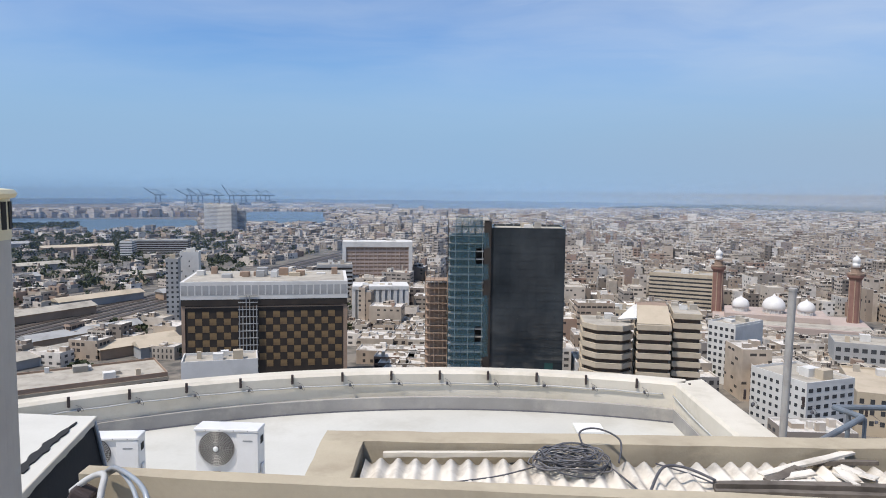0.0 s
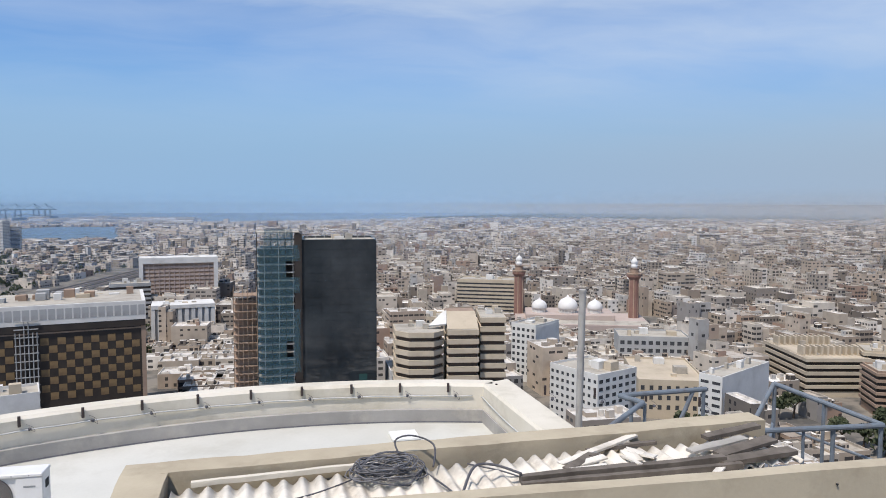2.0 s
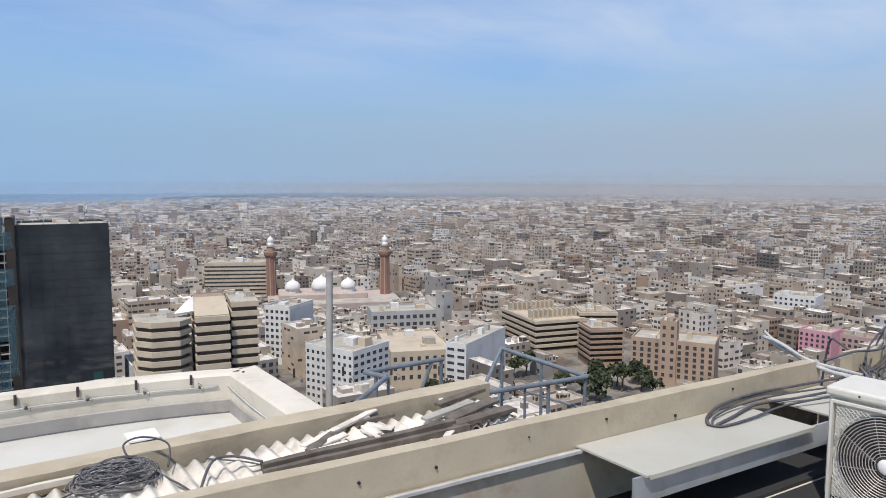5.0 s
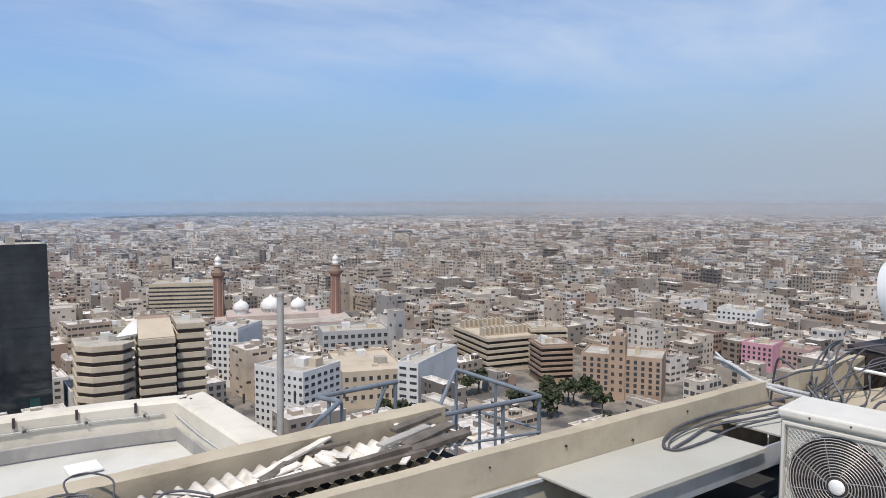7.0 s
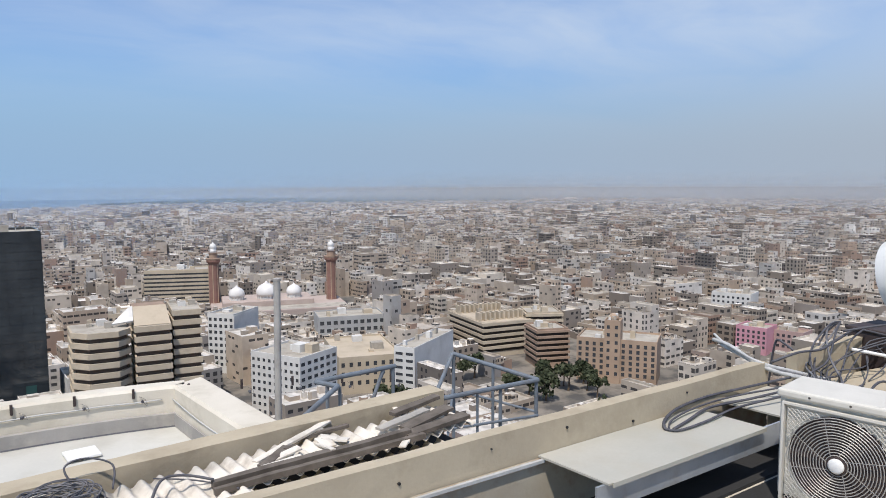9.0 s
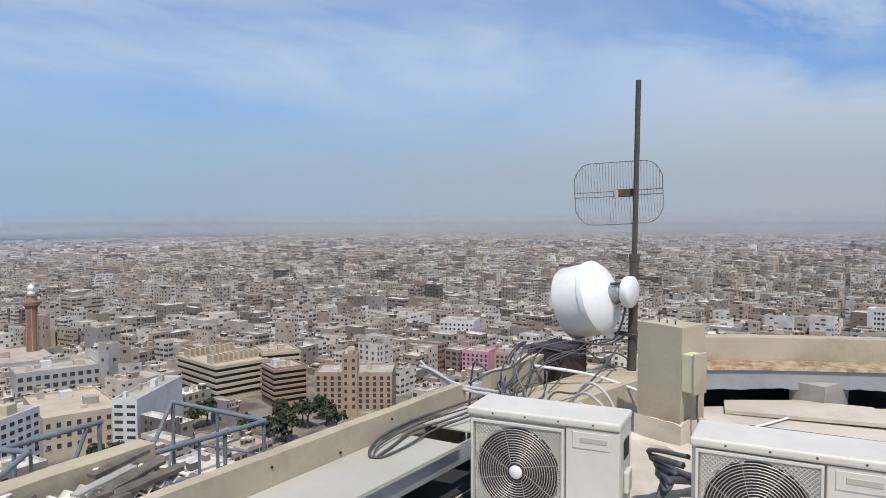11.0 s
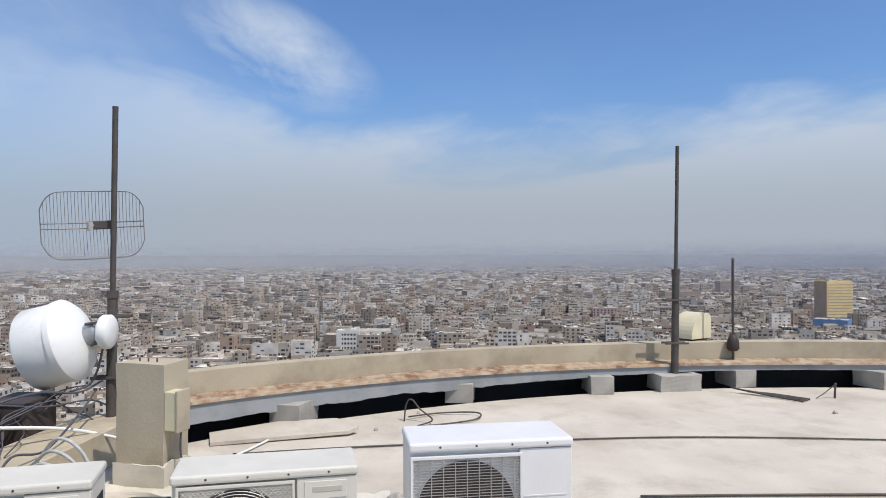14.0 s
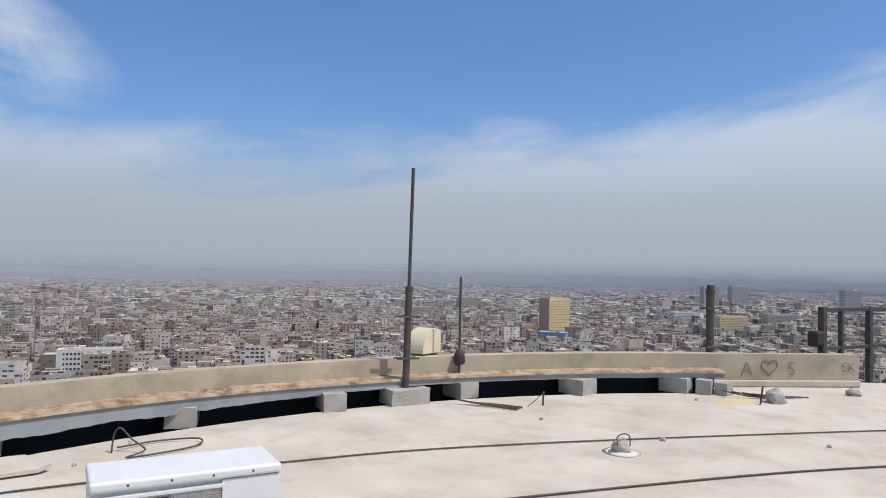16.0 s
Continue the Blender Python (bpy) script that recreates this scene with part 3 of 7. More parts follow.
near, mid, farb = Blocks(), Blocks(), Blocks()
singles = []
tree_spots = []
belts = [(150, 700, 14.2, near), (700, 1600, 14.0, mid), (1600, 3000, 18.5, farb), (3000, 4900, 30.0, farb)]
for d0, d1, step, store in belts:
    n = int(d1 / step) + 1
    for i in range(-n, n + 1):
        for j in range(-n, n + 1):
            x, y = i * step, j * step
            d = math.hypot(x, y)
            if not d0 <= d < d1:
                continue
            az = math.degrees(math.atan2(x, y))
            if not -45 < az < 165:
                continue
            # streets: every fifth row one way, every fourth the other
            if (i % 9 == 0 and d < 1600) or (j % 7 == 0 and d < 1600):
                continue
            if wet(az, d):
                continue
            if on_rail(x, y):
                continue
            rail = az < -7 and d < 1900
            if az < -17 and 850 < d < 1450 and rng.random() < 0.75:
                tree_spots.append((x, y))
                continue
            if 12 < az < 46 and d > 3150 + 9 * (az - 12):
                continue
            if rail and rng.random() < (0.84 if d < 460 else (0.66 if d < 900 else 0.5)):
                if rng.random() < 0.45:
                    tree_spots.append((x, y))
                continue
            if rng.random() < 0.07:
                if rng.random() < 0.5:
                    tree_spots.append((x, y))
                continue
            rot = angle_of(x, y) if d < 1600 else angle_of(x, y) * 1.5
            jx, jy = rng.uniform(-0.12, 0.12) * step, rng.uniform(-0.12, 0.12) * step
            k = noise.noise(Vector((x / 260, y / 260, 0)))
            wx, wy = step * rng.choice((0.6, 0.8, 0.95, 1.1, 1.5)), step * rng.choice((0.6, 0.8, 0.95, 1.1, 1.4))
            h = max(4.0, rng.gauss(11.8 + 4.5 * k, 4.6))
            if rng.random() < 0.05:
                h += rng.uniform(5, 13)
            if rng.random() < 0.035 and d > 500:
                wx, h = wx * 2.4, max(h, 15)
            if rail:
                h = rng.uniform(4, 11)
                wx, wy = wx * 1.15, wy * 0.9
            if d > 2400:
                h = min(h * 0.75, 15)
            if az < 12 and d > 2450:
                h = min(h, 7)
            if 43 < az < 54 and d < 350:
                h = min(h, 3.6)
            if -10 < az < 1 and d < 470:
                h = min(h, 7)
            if 18 < az < 34 and 370 < d < 570:
                h = min(h, 8)
            h = min(h, 34)
            X, Y = x + jx, y + jy
            if not free(X, Y, max(wx, wy) * 0.42):
                continue
            h = round(h / 3.3) * 3.3 + 1.0
            c, s = math.cos(rot), math.sin(rot)
            if d < 445 and len(singles) < 300:
                singles.append((X, Y, wx, wy, h, rot, d))
                continue
            # stepped massing: many houses have a lower wing
            cut = rng.random()
            if d < 1600 and cut < 0.55 and h > 8:
                q = rng.uniform(0.35, 0.65)
                h2 = h - 3.3 * rng.choice((1, 1, 2)) if cut < 0.4 else h + 3.3
                xa, xb = -wx / 2 + wx * q / 2, wx / 2 - wx * (1 - q) / 2
                store.house(X + xa * c, Y + xa * s, wx * q, wy, h, rot)
                store.house(X + xb * c, Y + xb * s, wx * (1 - q), wy * rng.uniform(0.75, 1.0), h2, rot)
                h = min(h, h2)
            else:
                store.house(X, Y, wx, wy, h, rot, rim=d < 1150)
            # stair heads, tanks and sheds on the roof
            for _ in range(rng.choice((2, 3, 4, 5)) if d < 1100 else (rng.choice((1, 2, 3)) if d < 1600 else (1 if rng.random() < 0.6 else 0))):
                a, b = rng.uniform(-0.33, 0.33) * wx, rng.uniform(-0.33, 0.33) * wy
                q = rng.uniform(1.2, 4.6)
                store.house(X + a * c - b * s, Y + a * s + b * c, q, q * rng.uniform(0.5, 1.3), rng.uniform(1.4, 3.6), rot, z=GZ + h - (0.9 if d < 1600 else 0.0), rim=False)
for name, store, label in (("near_city", near, "dense plastered houses of the inner city"), ("middle_city", mid, "dense plastered houses, further off"),
                           ("far_city", farb, "endless low houses towards the hazy horizon")):
    tagged(new(name, store.mesh(name, [M_city, M_roof])), label, "houses", kind="stuff")


# the houses nearest to the tower, each a thing of its own
M_hole = surface("dark_window_hole", (0.03, 0.03, 0.033), (0.05, 0.05, 0.052), 0.5, 3, 0.4, bump=0.02)
house_windows = []
for ww_, wh_ in ((0.55, 0.7), (0.9, 0.6), (0.4, 0.85), (1.25, 0.75)):
    bmw = bmesh.new()
    box(bmw, -ww_, ww_, -0.05, 0.2, -wh_, wh_)
    house_windows.append(mesh_of("house_window", bmw, M_hole))
bmw = bmesh.new()
box(bmw, -1.0, 1.0, -0.9, 0.0, -0.12, 0.9)
balcony_mesh = mesh_of("house_balcony", bmw, M_houseplain)


def house_thing(X, Y, wx, wy, h, rot, d, r_):
    t = thing("house", "plastered flat-roofed city house with rooftop sheds", "house", pose(X, Y, GZ, 0, 0, math.degrees(rot)), "houses round the tower")
    b = Blocks()
    b.house(0, 0, wx, wy, h, 0, z=0)
    built = d < 302
    me = b.mesh("house_wall", [M_houseplain if built else M_house, M_roof])
    part("wall", me, None, t)
    for _ in range(r_.choice((2, 3, 4, 5))):
        q, k = r_.uniform(1.0, 4.0), r_.uniform(1.2, 3.0)
        cx, cy = r_.uniform(-0.36, 0.36) * wx, r_.uniform(-0.36, 0.36) * wy
        b = Blocks()
        b.house(cx, cy, q, q * r_.uniform(0.6, 1.2), k, 0, z=h - 0.9, rim=False)
        part("roof_hut", b.mesh("roof_hut", [M_houseplain, M_roof]), None, t)
    if built:
        st = int((h - 1) / 3.3)
        bal = r_.random() < 0.4
        house_window = r_.choice(house_windows)
        # the two sides that face the tower
        for ang, length, off in ((0, wx, wy / 2), (-90, wy, wx / 2), (90, wy, wx / 2)):
            nrm = Matrix.Rotation(rot + radians(ang), 2) @ Vector((0, -1))
            if nrm.dot(Vector((-X, -Y)).normalized()) < 0.2:
                continue
            n = max(2, int(length / 3.1))
            for k in range(st):
                for i in range(n):
                    if r_.random() < 0.30:
                        continue
                    m = pose(0, 0, 0, 0, 0, ang) @ pose(-length / 2 + length * (i + 0.5) / n, -off, 1.9 + 3.3 * k)
                    ob = new("window", house_window)
                    ob.parent = t
                    ob.matrix_local = m
                    if bal and i % 2 == 0:
                        ob = new("balcony", balcony_mesh)
                        ob.parent = t
                        ob.matrix_local = m @ pose(0, 0, -0.9)
    return t


r_h = random.Random(5)
for spec in singles:
    house_thing(*spec, r_h)


# ---------------------------------------------------------------- things on the roofs
def line_bm(pts, r, n=6, steps=6):
    bm = bmesh.new()
    tube(bm, smooth_path(pts, steps), r, n)
    return bm


def cable(pts, r=0.008, material=None, name="cable", label="thin grey cable lying loose on the roof", steps=6):
    return single(name, line_bm(pts, r, 6, steps), material or M_cable, label, "cable", smooth=True)


def ring_bm(bm, c, r, wire, n=36):
    """A flat wire hoop facing -x around c."""
    rows = []
    for i in range(n):
        a = 2 * math.pi * i / n
        rows.append([bm.verts.new((c[0] + dx, c[1] + (r + dr) * math.cos(a), c[2] + (r + dr) * math.sin(a))) for dx, dr in ((-wire, 0), (0, wire), (wire, 0), (0, -wire))])
    for i in range(n):
        p, q = rows[i], rows[(i + 1) % n]
        for k in range(4):
            bm.faces.new((p[k], p[(k + 1) % 4], q[(k + 1) % 4], q[k]))


def fan_bm(c, r):
    bm = bmesh.new()
    lathe(bm, [(r * 0.22, -0.02), (r * 0.24, 0.0), (r * 0.24, 0.05), (r * 0.2, 0.06)], 20, Matrix.Translation(c) @ Matrix.Rotation(radians(90), 4, "Y"))
    for k in range(3):
        a0 = 2 * math.pi * k / 3
        vs = []
        for i in range(7):
            a = a0 + 1.3 * i / 6
            for rr, dx in ((r * 0.22, 0.0), (r * 0.95, 0.0)):
                vs.append(bm.verts.new((c[0] + 0.05 * i / 6, c[1] + rr * math.cos(a), c[2] + rr * math.sin(a))))
        for i in range(6):
            bm.faces.new((vs[2 * i], vs[2 * i + 1], vs[2 * i + 3], vs[2 * i + 2]))
    return bm


def ac_unit(m, w, d, h, paint, style, label, group="", fans=1):
    """An outdoor unit; its front faces -x, it is w wide along y (0 to -w), d deep, h high."""
    t = thing("air_conditioner_unit", label, "air conditioner", m, group)
    bm = bmesh.new()
    fw = w * 0.60
    r = fw * 0.5 if style == "wires" else min(fw * 0.46, h / fans * 0.44)
    cz = [h * (k + 0.5) / fans + ({"wires": 0.03, "rings": -0.02}.get(style, 0) if fans == 1 else 0) for k in range(fans)]
    cy = -(0.035 + fw / 2)
    # body: shell with a front frame round a square opening for each fan
    box(bm, 0.02, d, -w, 0, 0.05, h - 0.03)
    bevel(bm, 0.012, 2)
    part("body", bm, paint, t)
    bm = rbox(-0.012, d + 0.008, -w - 0.006, 0.006, h - 0.045, h, 0.014, 3)
    part("top_cover", bm, paint, t)
    bm = bmesh.new()
    box(bm, -0.002, 0.018, -w, -(fw + 0.055), 0.05, h - 0.048)
    bevel(bm, 0.006, 2)
    panel = part("side_panel", bm, paint, t)
    if style == "rings":
        part("badge", rbox(-0.0085, -0.004, -(fw + 0.27), -(fw + 0.13), h - 0.118, h - 0.090, 0.002, 1), M_duct, panel, "faint raised maker's mark as a plain bar")
        part("badge_plate", rbox(-0.006, -0.001, -(w - 0.05), -(fw + 0.09), h - 0.15, h - 0.065, 0.002, 1), paint, panel)
    elif style == "wires":
        for z_ in (0.28, 0.52):
            bm = bmesh.new()
            box(bm, -0.005, -0.001, -w + 0.03, -(fw + 0.075), h - z_, h - z_ + 0.006)
            part("press_line", bm, paint, panel)
    else:
        part("badge", rbox(-0.006, -0.001, -(fw + 0.26), -(fw + 0.135), h - 0.162, h - 0.143, 0.002, 1), M_fascia, panel, "small grey mark as a plain bar")
    for k, z in enumerate(cz):
        s = r + 0.02
        wl = bmesh.new()
        lathe(wl, [(r * 1.0, 0.0), (r * 1.0, 0.006)], 40, Matrix.Translation((0.0185, cy, z)) @ Matrix.Rotation(radians(-90), 4, "Y"))
        part("fan_well", wl, M_fan, t, "dark recessed fan opening")
        fan = part("fan", fan_bm((0.006, cy, z), r * 0.9), M_fan, t)
        fan.location.x = -0.004
        bm = bmesh.new()
        if style == "rings":
            n = 14
            for i in range(n):
                ring_bm(bm, (-0.012, cy, z), r * (0.16 + 0.84 * (i + 1) / n), 0.0024)
            for i in range(8):
                a = 2 * math.pi * i / 8
                rod(bm, (-0.012, cy + r * 0.16 * math.cos(a), z + r * 0.16 * math.sin(a)), (-0.012, cy + r * math.cos(a + 0.5), z + r * math.sin(a + 0.5)), 0.0018, n=4)
        elif style == "wires":
            for i in range(38):
                zz = z - s + 2 * s * (i + 0.5) / 38
                rod(bm, (-0.010, cy - s, zz), (-0.010, cy + s, zz), 0.0021, n=4)
            for i in range(9):
                yy = cy - s + 2 * s * (i + 0.5) / 9
                rod(bm, (-0.014, yy, z - s), (-0.014, yy, z + s), 0.0026, n=4)
        else:
            for i in range(9):
                ring_bm(bm, (-0.012, cy, z), r * (0.2 + 0.8 * (i + 1) / 9), 0.003, 32)
            for i in range(36):
                a = 2 * math.pi * i / 36
                rod(bm, (-0.012, cy + r * 0.2 * math.cos(a), z + r * 0.2 * math.sin(a)), (-0.012, cy + r * math.cos(a), z + r * math.sin(a)), 0.003, n=4)
        grille = part("grille", bm, M_grille, t, "wire fan guard")
        bm = bmesh.new()
        if style == "rings":
            # lattice in the four corners of the square guard
            st = 0.022
            k2 = int(2 * s / st)
            for i in range(k2):
                for j in range(k2):
                    yy, zz = cy - s + st * (i + 0.5), z - s + st * (j + 0.5)
                    if math.hypot(yy - cy, zz - z) > r + 0.006:
                        rod(bm, (-0.010, yy - st * 0.45, zz - st * 0.45), (-0.010, yy + st * 0.45, zz + st * 0.45), 0.0022, n=4, caps=False)
                        rod(bm, (-0.010, yy + st * 0.45, zz - st * 0.45), (-0.010, yy - st * 0.45, zz + st * 0.45), 0.0022, n=4, caps=False)
        e = 0.012
        for y0, y1, z0, z1 in ((cy - s - e, cy + s + e, z - s - e, z - s), (cy - s - e, cy + s + e, z + s, z + s + e), (cy - s - e, cy - s, z - s, z + s), (cy + s, cy + s + e, z - s, z + s)):
            if style != "radial":
                box(bm, -0.016, 0.019, y0, y1, z0, z1)
        if len(bm.verts):
            part("grille_frame", bm, paint, t)
        else:
            bm.free()
        bm = bmesh.new()
        lathe(bm, [(r * 0.15, 0.0), (r * 0.16, 0.006), (r * 0.16, 0.012), (r * 0.12, 0.018)], 24, Matrix.Translation((-0.012, cy, z)) @ Matrix.Rotation(radians(-90), 4, "Y"))
        part("hub_cap", bm, M_dishwhite if style != "wires" else M_fan, grille, "round hub cap", True)
    # service side: handle recess, valve cover, feet
    part("handle_recess", rbox(d * 0.35, d * 0.75, -w - 0.004, -w + 0.004, h - 0.22, h - 0.12, 0.002, 1), M_dark, t, "dark handle slot")
    part("valve_cover", rbox(d * 0.30, d * 0.65, -w - 0.03, -w, h * 0.35, h * 0.55, 0.012), paint, t)
    for k in range(4):
        bm = bmesh.new()
        rod(bm, (-0.013, -w * (0.18 + 0.22 * k), h - 0.022), (-0.009, -w * (0.18 + 0.22 * k), h - 0.022), 0.006, n=8)
        part("screw", bm, M_steel, t)
    for y in (-0.12, -w + 0.12):
        part("foot", rbox(-0.01, d + 0.02, y - 0.025, y + 0.025, 0.0, 0.052, 0.005, 1), M_steel, t)
    return t


def zrot(x, y, z, deg=0):
    return pose(x, y, z, 0, 0, deg)


ac_unit(zrot(4.42, 1.56, 0, 4.5), 0.83, 0.31, 0.608, M_acgreen, "rings", "cream outdoor air conditioner with ring fan guard beside cables", "row of outdoor units")
ac_unit(zrot(4.47, 0.385, 0, 2.5), 0.86, 0.32, 0.605, M_acgreen, "rings", "cream outdoor air conditioner with ring fan guard near a pier", "row of outdoor units")
ac_unit(zrot(4.36, -0.715, 0, -1.0), 0.80, 0.34, 0.735, M_acwhite, "wires", "white outdoor air conditioner with straight wire guard", "row of outdoor units")
ac_unit(zrot(-2.42, 8.72, TZ, 87), 0.83, 0.27, 1.06, M_acwhite, "radial", "tall white outdoor unit with two fans on the terrace", "terrace outdoor units", 2)
ac_unit(zrot(-4.04, 8.80, TZ, 95), 0.83, 0.27, 0.87, M_acwhite, "radial", "tall white outdoor unit beside the broken hood", "terrace outdoor units", 2)

# ---- blocks that carry the parapet ring


def block(x0, y, wd, h, deg, name="concrete_block", dx=0.40, mt=None, label="grey hollow concrete block under the parapet ring"):
    bm = bmesh.new()
    box(bm, 0, dx, -wd / 2, wd / 2, 0, h)
    bmesh.ops.subdivide_edges(bm, edges=bm.edges[:], cuts=2, use_grid_fill=True)
    for v in bm.verts:
        v.co += 0.008 * noise.noise_vector(v.co * 7 + Vector((x0, y, 0)))
    ob = single(name, bm, mt or M_conc, label, "block", "blocks under the ring")
    ob.matrix_world = zrot(x0, y, 0, deg)
    return ob


for x0, y, wd, deg in ((7.84, 0.04, 0.31, -27), (8.56, -1.78, 0.30, -16), (8.70, -3.49, 0.27, -5), (8.80, -5.36, 0.29, 6), (8.39, -7.01, 0.34, 15), (7.95, -8.45, 0.26, 23)):
    block(x0, y, wd, 0.203, deg)
block(7.72, -8.62, 0.20, 0.20, 30, dx=0.20, label="grey concrete block lying beside the post foot")
block(7.55, -8.78, 0.18, 0.17, 12, dx=0.18, label="broken concrete block beside the post foot")
footing = bmesh.new()
box(footing, 8.70, 9.05, -4.72, -4.20, 0, 0.19)
bmesh.ops.subdivide_edges(footing, edges=footing.edges[:], cuts=3, use_grid_fill=True)
for v in footing.verts:
    v.co += 0.02 * noise.noise_vector(v.co * 5)
    if v.co.z < 0.03:
        v.co.z = 0
single("pole_footing", footing, M_conc, "rough cast concrete footing of the thin mast", "footing")


def mast(name, x, y, z0, zj, z1, r0, r1, lean, label, clamps):
    t = thing(name, label, "mast", pose(x, y, z0, lean, 0, 0))
    bm = bmesh.new()
    rod(bm, (0, 0, 0), (0, 0, zj - z0), r0, n=14)
    part("lower_tube", bm, M_steel, t, smooth=False)
    bm = bmesh.new()
    rod(bm, (0, 0, zj - z0 - 0.05), (0, 0, z1 - z0), r1, n=12)
    part("upper_tube", bm, M_steel, t)
    bm = bmesh.new()
    rod(bm, (0, 0, zj - z0 - 0.03), (0, 0, zj - z0 + 0.03), r0 * 1.18, n=14)
    part("collar", bm, M_steel, t)
    for z in clamps:
        bm = bmesh.new()
        box(bm, -r0 - 0.015, -r0 + 0.004, -0.15, 0.15, z - z0 - 0.012, z - z0 + 0.012)
        box(bm, r0 - 0.004, r0 + 0.015, -0.15, 0.15, z - z0 - 0.012, z - z0 + 0.012)
        bevel(bm, 0.003, 1)
        part("clamp", bm, M_steel, t, "dark steel clamp with bolts")
    return t


mast("thin_mast", 8.86, -4.46, 0.17, 1.40, 2.90, 0.044, 0.022, 0.9, "dark steel mast in two tubes on a concrete footing", (0.55, 1.06))
mast("steel_post", 8.28, -9.25, 0.0, 1.40, 1.50, 0.06, 0.055, 0.0, "short thick dark steel post behind the parapet end", (0.58, 1.15))
rodm = thing("aerial_rod", "slim dark rod bolted to the parapet ring", "rod", pose(9.0, -5.31, 0.285))
bm = bmesh.new()
rod(bm, (0, 0, 0), (0, 0, 1.27), 0.017, n=10)
part("rod", bm, M_steel, rodm)
bm = bmesh.new()
lathe(bm, [(0.05, 0.13), (0.075, 0.16), (0.07, 0.25), (0.045, 0.32), (0.03, 0.33)], 12)
part("clamp_boot", bm, M_fan, rodm, "black clamp wrapped round the rod foot", True)

# ---- cream drum aerial behind the parapet
t = thing("drum_aerial", "yellowed plastic drum aerial on the parapet", "antenna", pose(9.42, -4.98, 0.519))
bm = bmesh.new()
arcpts = [(-0.20, 0.02)] + [(-0.20 + 0.30 * (1 - math.cos(radians(a))), 0.02 + 0.32 * math.sin(radians(a))) for a in range(10, 91, 10)] + [(0.16, 0.33), (0.20, 0.29), (0.20, 0.02)]
rows = [[bm.verts.new((x, -y, z)) for y, z in arcpts] for x in (-0.16, 0.14)]
for k in range(len(arcpts)):
    j = (k + 1) % len(arcpts)
    bm.faces.new((rows[0][k], rows[0][j], rows[1][j], rows[1][k]))
bm.faces.new(rows[0][::-1])
bm.faces.new(rows[1])
bmesh.ops.rotate(bm, verts=bm.verts, cent=(0, 0, 0), matrix=Matrix.Rotation(radians(25), 3, "Z"))
part("drum", bm, M_creamplastic, t)
part("bracket", rbox(-0.12, 0.1, -0.16, 0.16, -0.01, 0.022, 0.004, 1), M_steel, t)

# ---- pier with electrical box
t = thing("roof_pier", "square cream plastered pier with starter bars on top", "pier", pose(6.27, 1.10, 0, 0, 0, -24))
bm = bmesh.new()
box(bm, 0, 0.28, -0.375, 0, 0.0, 0.872)
bmesh.ops.subdivide_edges(bm, edges=bm.edges[:], cuts=3, use_grid_fill=True)
for v in bm.verts:
    v.co += 0.010 * noise.noise_vector(v.co * 3.0)
part("shaft", bm, M_cream, t)
for k in range(3):
    bm = bmesh.new()
    rod(bm, (0.09, -0.12 - 0.07 * k, 0.86), (0.09, -0.12 - 0.07 * k, 0.902), 0.006, n=6)
    part("starter_bar", bm, M_steel, t)
bm = bmesh.new()
box(bm, -0.12, 0.52, -0.55, 0.12, 0.0, 0.05)
bmesh.ops.subdivide_edges(bm, edges=bm.edges[:], cuts=5, use_grid_fill=True)
for v in bm.verts:
    k = noise.noise(v.co * 6)
    e = max(abs(v.co.x - 0.2) / 0.32, abs(v.co.y + 0.215) / 0.335)
    v.co.z = max(0.0, v.co.z * (1.35 - e) + 0.02 * k * (v.co.z > 0.02))
    v.co.x += 0.05 * k
part("mortar_foot", bm, M_ivory, t, "spilt pale mortar round the foot")
bm = bmesh.new()
box(bm, -0.018, 0.298, -0.393, 0.018, 0.0, 0.17)
bmesh.ops.subdivide_edges(bm, edges=bm.edges[:], cuts=7, use_grid_fill=True)
for v in bm.verts:
    if v.co.z > 0.16:
        v.co.z += 0.09 * noise.noise(v.co * 7)
    elif v.co.z > 0.02:
        v.co += 0.006 * noise.noise_vector(v.co * 9)
part("whitewash", bm, M_ivory, t, "whitewashed ragged foot of the pier")
eb = thing("electrical_box", "small cream junction box fixed on the pier", "electrical box", pose(6.27, 1.10, 0, 0, 0, -24))
part("casing", rbox(0.00, 0.13, -0.475, -0.378, 0.42, 0.69, 0.008), M_creamplastic, eb)
part("lid", rbox(-0.008, 0.138, -0.49, -0.47, 0.41, 0.70, 0.006), M_cream, eb)
part("conduit", line_bm([(0.06, -0.47, 0.42), (0.06, -0.47, 0.25), (0.03, -0.55, 0.12), (0.0, -0.62, 0.02)], 0.008), M_cable, eb, smooth=True)

# ---- lattice mast with dishes
am = mast("antenna_mast", 7.2, 1.395, 0.0, 1.30, 2.84, 0.040, 0.023, 0.8, "dark steel antenna mast carrying three dishes", (0.62, 1.12))
t = thing("grid_dish", "grey wire grid parabolic antenna clamped to the mast", "antenna", pose(7.16, 1.51, 1.865, -3, 0, 20))


def dish_pt(y, z):
    return Vector((0.10 - 0.55 * y * y - 0.85 * z * z, y, z))


W2, H2 = 0.378, 0.275


def dish_half(y):
    """Half height of the wire dish: straight above and below, rounded at both ends."""
    e = max(0.0, (abs(y) / W2 - 0.60) / 0.40)
    return H2 * (1 - 0.04 * (y / W2) ** 2) * math.sqrt(max(0.02, 1 - 0.74 * e ** 2.4))


